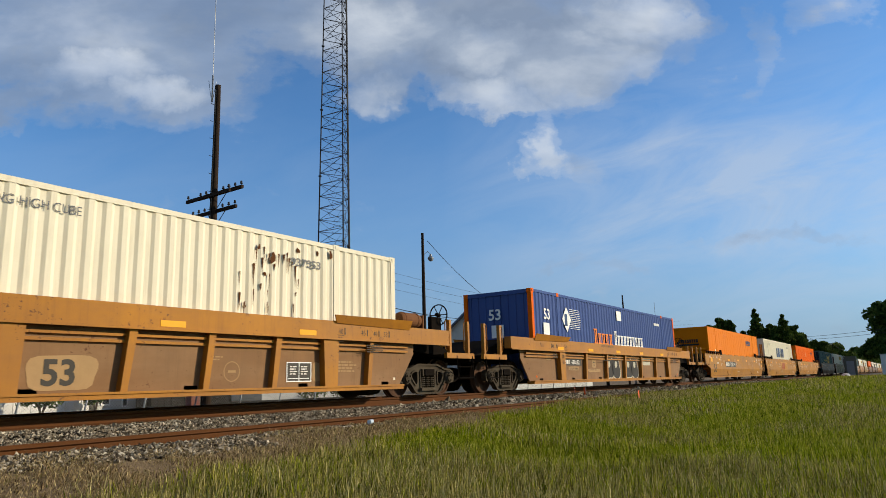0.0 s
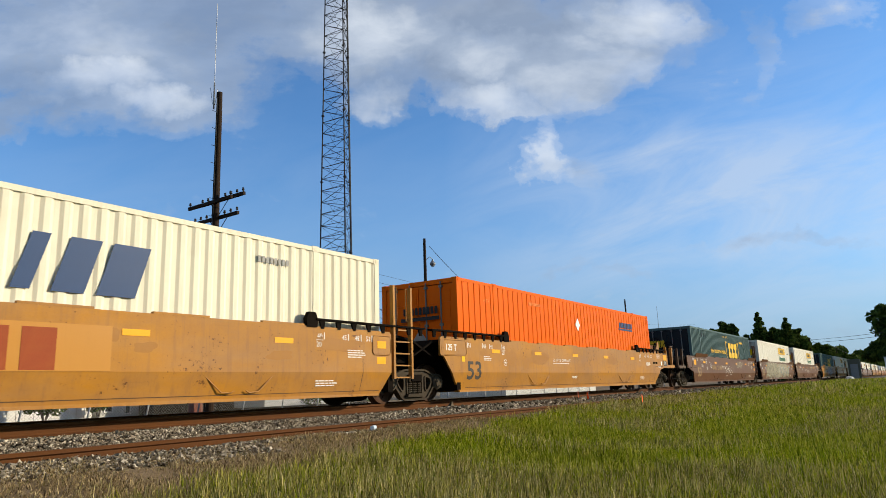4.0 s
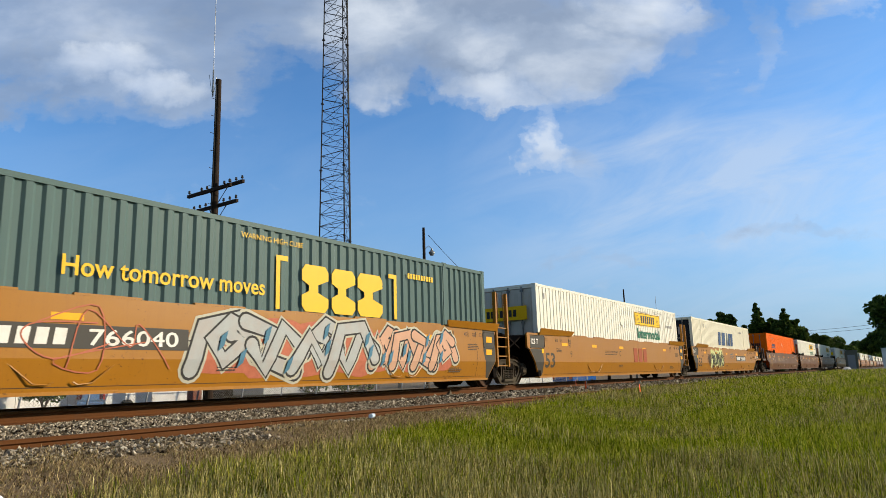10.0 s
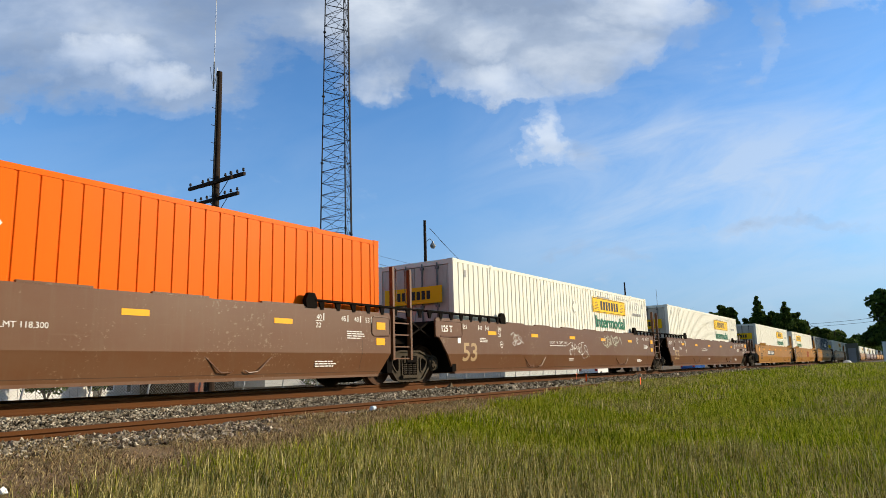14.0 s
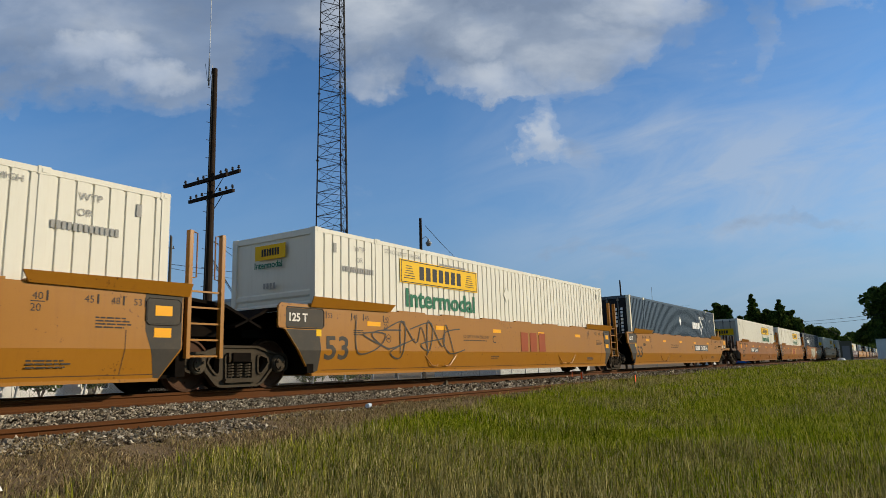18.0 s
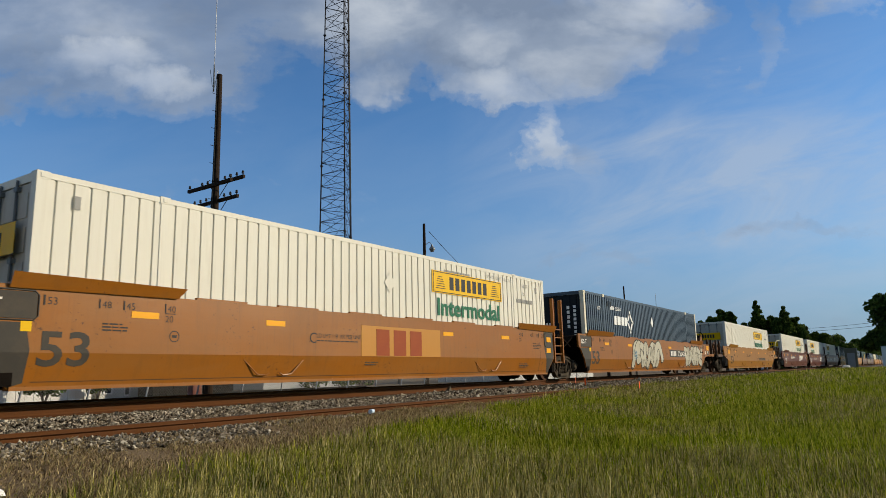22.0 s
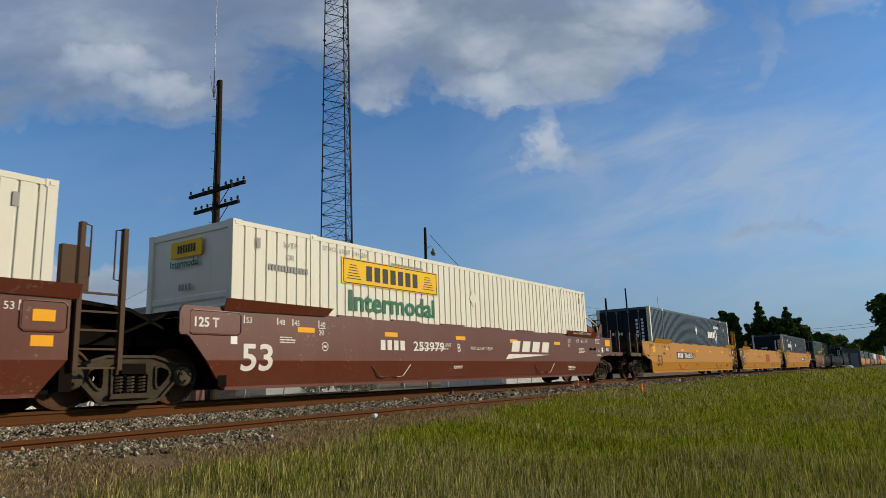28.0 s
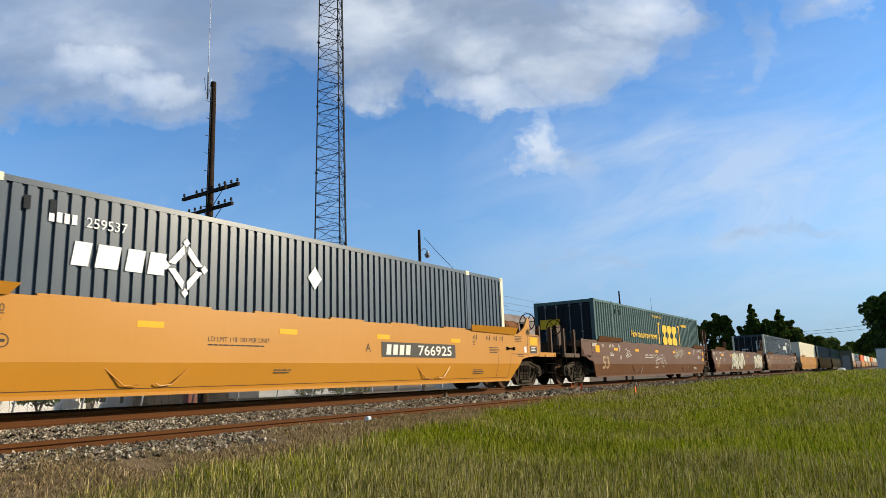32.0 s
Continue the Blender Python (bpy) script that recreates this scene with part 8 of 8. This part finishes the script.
def bush(x, y, h, s, seed):
    r = random.Random(seed)
    c = [(r.uniform(-s, s) * 0.6, r.uniform(-s, s) * 0.6, h * r.uniform(0.25, 0.7)) for _ in range(14)]
    v, f = leaves(c, [s * r.uniform(0.3, 0.5) for _ in c], 90, 0.09, seed)
    me = bpy.data.meshes.new("foliage")
    me.from_pydata(v, [], f)
    me.materials.append(LEAF)
    ob = thing("bush", "rounded green garden bush", "bush", "bushes by the houses", m=pose(x, y, DEEP))
    part("foliage", me, None, ob)
    bm = bmesh.new()
    for k in range(4):
        rod(bm, (0, 0, -0.1), (0.4 * math.cos(k * 1.6) * s, 0.4 * math.sin(k * 1.6) * s, h * 0.5), 0.03, 6)
    part("stems", bm, BARK, ob)


for i, (x, y, h, s) in enumerate(((14.5, 18.4, 1.9, 1.05), (17.2, 19.2, 1.6, 0.5), (12.0, 18.6, 1.8, 0.7), (31.5, 20.2, 1.7, 1.3), (34.0, 20.0, 1.5, 1.2), (36.5, 20.4, 1.8, 1.2))):
    bush(x, y, h, s, 200 + i)

# ---- along the line, far off ----
hut = thing("relay_hut", "grey steel signal relay hut beside the track", "hut", m=pose(110, -4.4, -0.4))
bm = bmesh.new()
box(bm, -0.5, 0.5, -0.72, 0.72, -0.1, 2.75)
box(bm, -0.56, 0.56, -0.78, 0.78, 2.75, 2.85)
part("cabin", bm, HUT, hut)
bm = bmesh.new()
box(bm, -0.53, -0.5, -0.45, 0.45, 0.15, 2.2)
part("door", bm, GALV, hut)
white_shed = thing("white_shed", "plain white metal shed at the meadow edge", "shed", m=pose(122, -9.9, -0.4))
bm = bmesh.new()
for i in range(12):
    box(bm, -3.5, 3.5, -2.6 + i * 0.4, -2.22 + i * 0.4, -0.2, 3.1)
part("wall", bm, WALL_WHITE, white_shed)
bm = bmesh.new()
prism(bm, [(-3.6, 3.1), (3.6, 3.1), (3.6, 3.18), (-3.6, 3.18)], -2.7, 2.3)
part("roof", bm, GALV, white_shed)
bm = bmesh.new()
lathe(bm, [(0.1, 0.0), (0.45, 0.05), (0.5, 0.3), (0.35, 0.55), (0.1, 0.62)], 14, "Z")
mesh_thing("white_cover", bm, WALL_WHITE, "round white cover standing in the grass", "cover", m=pose(96, -4.6, -0.42))
cant = thing("crossing_signal", "cantilevered level crossing signal with paired lamps", "signal", m=pose(84, 17.0, DEEP))
bm = bmesh.new()
rod(bm, (0, 0, 0), (0, 0, 8.2), 0.14, 10)
part("post", bm, GALV, cant)
bm = bmesh.new()
for z in (7.4, 8.1):
    for y in (-0.2, 0.2):
        rod(bm, (y, 0, z), (y, 6.0, z), 0.04, 6)
for i in range(12):
    a, b = i * 0.5, i * 0.5 + 0.5
    rod(bm, (-0.2, a, 7.4 if i % 2 else 8.1), (-0.2, b, 8.1 if i % 2 else 7.4), 0.03, 5)
part("truss_arm", bm, GALV, cant)
for y in (4.2, 5.3):
    bm = bmesh.new()
    rod(bm, (-0.3, y, 7.1), (-0.34, y, 7.1), 0.30, 18)
    rod(bm, (-0.5, y, 7.1), (-0.3, y, 7.1), 0.12, 12)
    part("signal_lamp", bm, INK_BLACK, cant)
p6 = thing("radio_whip", "very thin tall whip aerial", "aerial", m=pose(120, 24.7, DEEP))
bm = bmesh.new()
rod(bm, (0, 0, 0), (0, 0, 13.8), 0.05, 6, 0.03)
part("rod", bm, GALV, p6)
for x, y in ((165, -1.5), (225, 1.0), (300, 3.0)):
    pole(x, 6.5, 8.5, 0.14, "distant dark utility pole by the line")
cable([(165, 6.5, 8.2), (225, 6.5, 8.2), (300, 6.5, 8.2)], 0.03, 0.6)
cable([(110, -22, 7.5), (165, 6.5, 8.0)], 0.03, 0.5)
cable([(110, -22, 6.9), (165, 6.5, 7.4)], 0.03, 0.5)

# ---- small things beside the rail ----
FLAG = surface("orange_survey_flag", (0.80, 0.12, 0.02), 0.6, 0, 0.1, 9.0)


def pin_flag(x, y, turn, tall=0.42):
    z = land(x, y)
    ob = thing("survey_flag", "small orange survey flag on a wire pin", "flag", "survey flags", m=pose(x, y, z, 0, 0, turn))
    bm = bmesh.new()
    rod(bm, (0, 0, -0.05), (0.02, 0, tall), 0.004, 5)
    part("pin", bm, GALV, ob)
    bm = bmesh.new()
    prism(bm, [(0.02, tall - 0.20), (0.16, tall - 0.21), (0.18, tall - 0.03), (0.02, tall)], -0.004, 0.004)
    part("pennant", bm, FLAG, ob)


for x, y, a in ((20.8, -2.2, 20), (18.2, -3.65, 40), (19.0, -4.85, 10)):
    pin_flag(x, y, a)
bottle = thing("plastic_bottle", "crushed clear plastic bottle lying by the rail", "bottle", m=pose(8.75, -3.85, land(8.75, -3.85) + 0.05, 0, 0, 25))
bm = bmesh.new()
rod(bm, (-0.11, 0, 0), (0.07, 0, 0), 0.035, 12)
rod(bm, (0.07, 0, 0), (0.11, 0, 0), 0.035, 12, 0.014)
part("body", bm, surface("cloudy_plastic", (0.55, 0.65, 0.75), 0.15, 0, 0.1, 9.0), bottle)
bm = bmesh.new()
rod(bm, (0.11, 0, 0), (0.13, 0, 0), 0.016, 10)
part("cap", bm, WHITE, bottle)
for x, y in ((2.55, -5.45),):
    bm = bmesh.new()
    bmesh.ops.create_icosphere(bm, subdivisions=1, radius=0.035)
    for v in bm.verts:
        v.co *= 0.7 + 0.5 * noise.random()
    mesh_thing("paper_scrap", bm, WHITE, "crumpled white paper scrap in the weeds", "litter", "litter", m=pose(x, y, land(x, y) + 0.05))


# ---- traffic on the street ----
CAR_BLUE = surface("metallic_blue_car_paint", (0.02, 0.10, 0.36), 0.22, 0.3, 0.05, 2.0, bump=0.0, spec=0.5)
CAR_WHITE = surface("white_car_paint", (0.75, 0.75, 0.74), 0.25, 0, 0.03, 2.0, bump=0.0, spec=0.5)
TYRE = surface("black_tyre_rubber", (0.02, 0.02, 0.02), 0.85, 0, 0.2, 9.0)
LAMP_RED = surface("red_tail_lamp", (0.35, 0.01, 0.01), 0.2, 0, 0.1, 5.0, spec=0.5)


def tyre(bm):
    lathe(bm, [(0.20, -0.09), (0.30, -0.10), (0.33, -0.07), (0.33, 0.07), (0.30, 0.10), (0.20, 0.09)], 20)


def rim(bm):
    lathe(bm, [(0.05, -0.10), (0.19, -0.095), (0.2, -0.06), (0.2, 0.06)], 12)


ROLL = []


def motor_car(label, paint, pickup):
    """A road vehicle heading +x, its tail at x = 0."""
    ob = thing("pickup_truck" if pickup else "car", label, "car", "vehicles on the street")
    bm = bmesh.new()
    if pickup:
        out = [(0.05, 0.45), (0.0, 0.62), (0.02, 1.05), (1.75, 1.08), (1.85, 1.10), (3.75, 1.08), (5.0, 0.98), (5.2, 0.85), (5.22, 0.45)]
        cab = [(1.80, 1.08), (2.05, 1.72), (3.10, 1.74), (3.85, 1.08)]
        wheels = (1.05, 4.25)
    else:
        out = [(0.05, 0.35), (0.0, 0.60), (0.10, 0.95), (0.9, 1.02), (3.3, 1.0), (4.4, 0.85), (4.62, 0.65), (4.62, 0.32)]
        cab = [(0.35, 0.98), (0.85, 1.42), (2.35, 1.48), (3.35, 0.98)]
        wheels = (0.85, 3.65)
    prism(bm, out, -0.9, 0.9)
    bmesh.ops.bevel(bm, geom=bm.edges[:], offset=0.06, segments=2, affect="EDGES")
    part("body", bm, paint, ob)
    bm = bmesh.new()
    prism(bm, cab, -0.75, 0.75)
    bmesh.ops.bevel(bm, geom=bm.edges[:], offset=0.05, segments=2, affect="EDGES")
    part("cabin", bm, paint, ob)
    for s in (-1, 1):
        bm = bmesh.new()
        m = len(cab)
        cx, cz = sum(p[0] for p in cab) / m, sum(p[1] for p in cab) / m
        prism(bm, [(cx + (p[0] - cx) * 0.82, cz + 0.02 + (p[1] - cz) * 0.72) for p in cab], s * 0.755 - 0.01, s * 0.755 + 0.01)
        part("side_window", bm, PANE, ob)
        bm = bmesh.new()
        box(bm, -0.01, 0.06, s * 0.75 - 0.12, s * 0.75 + 0.12, 0.68, 0.86)
        part("tail_lamp", bm, LAMP_RED, ob)
        bm = bmesh.new()
        box(bm, out[-1][0] - 0.12, out[-1][0] + 0.01, s * 0.68 - 0.16, s * 0.68 + 0.16, 0.62, 0.76)
        part("head_lamp", bm, WHITE, ob)
        for x in wheels:
            w = part("wheel", once("tyre", tyre, "wheel", TYRE), None, ob, m=pose(x, s * 0.82, 0.33))
            part("rim", once("rim", rim if s < 0 else mirrored(rim), "rim", GALV) if s < 0 else once("rim2", mirrored(rim), "rim", GALV), None, w)
            ROLL.append((w, x, s * 0.82, ob))
    return ob


pickup = motor_car("metallic blue pickup truck driving along the street", CAR_BLUE, True)
saloon = motor_car("white car driving along the street", CAR_WHITE, False)
DRIVE = ((pickup, 14.85, 6.0, 9.6, 13.0), (saloon, 13.4, 10.0, 11.3, 13.0))


def motions():
    """The train rolls past from far right to left; the wheels turn while they pass the viewer."""
    times = [0, 2, 4, 6, 8, 10, 12, 14, 16, 18, 20, 22, 24, 26, 28, 30, 32]
    for ob, s0, z in RUN:
        walk(ob, [(t, pose(s0 - gone(t), 0, z)) for t in times])
    start = {ob: s0 for ob, s0, z in RUN}
    for wheel, e, x, car in SPIN:
        here = start[car] + x + e
        moments = [i / FPS for i in range(0, 32 * FPS + 1) if -8 < here - gone(i / FPS) < 60]
        if len(moments) < 4:
            continue
        rows = []
        for t in [0.0] * (moments[0] > 0) + moments + [32.0] * (moments[-1] < 32):
            t2 = min(max(t, moments[0]), moments[-1])
            turn = -math.degrees((gone(t2) - gone(moments[0])) / 0.457)
            rows.append((t, pose(e, 0, 0.457, 0, turn, 0)))
        walk(wheel, rows)
    # the two road vehicles
    tail = {}
    for ob, x, t0, v, y in DRIVE:
        walk(ob, [(t, pose(x + v * (t - t0), y, STREET)) for t in (0, 8, 16, 24, 32)])
        tail[ob] = (t0, v)
    for wheel, x, y, ob in ROLL:
        t0, v = tail[ob]
        a, b = frame(t0 - 1.5) - 1, frame(t0 + 4) - 1
        rows = [(0.0, pose(x, y, 0.33))]
        for i in range(a, b + 1):
            rows.append((i / FPS, pose(x, y, 0.33, 0, math.degrees((i - a) / FPS * v / 0.33), 0)))
        rows.append((32.0, pose(x, y, 0.33, 0, math.degrees((b - a) / FPS * v / 0.33), 0)))
        walk(wheel, rows)


motions()
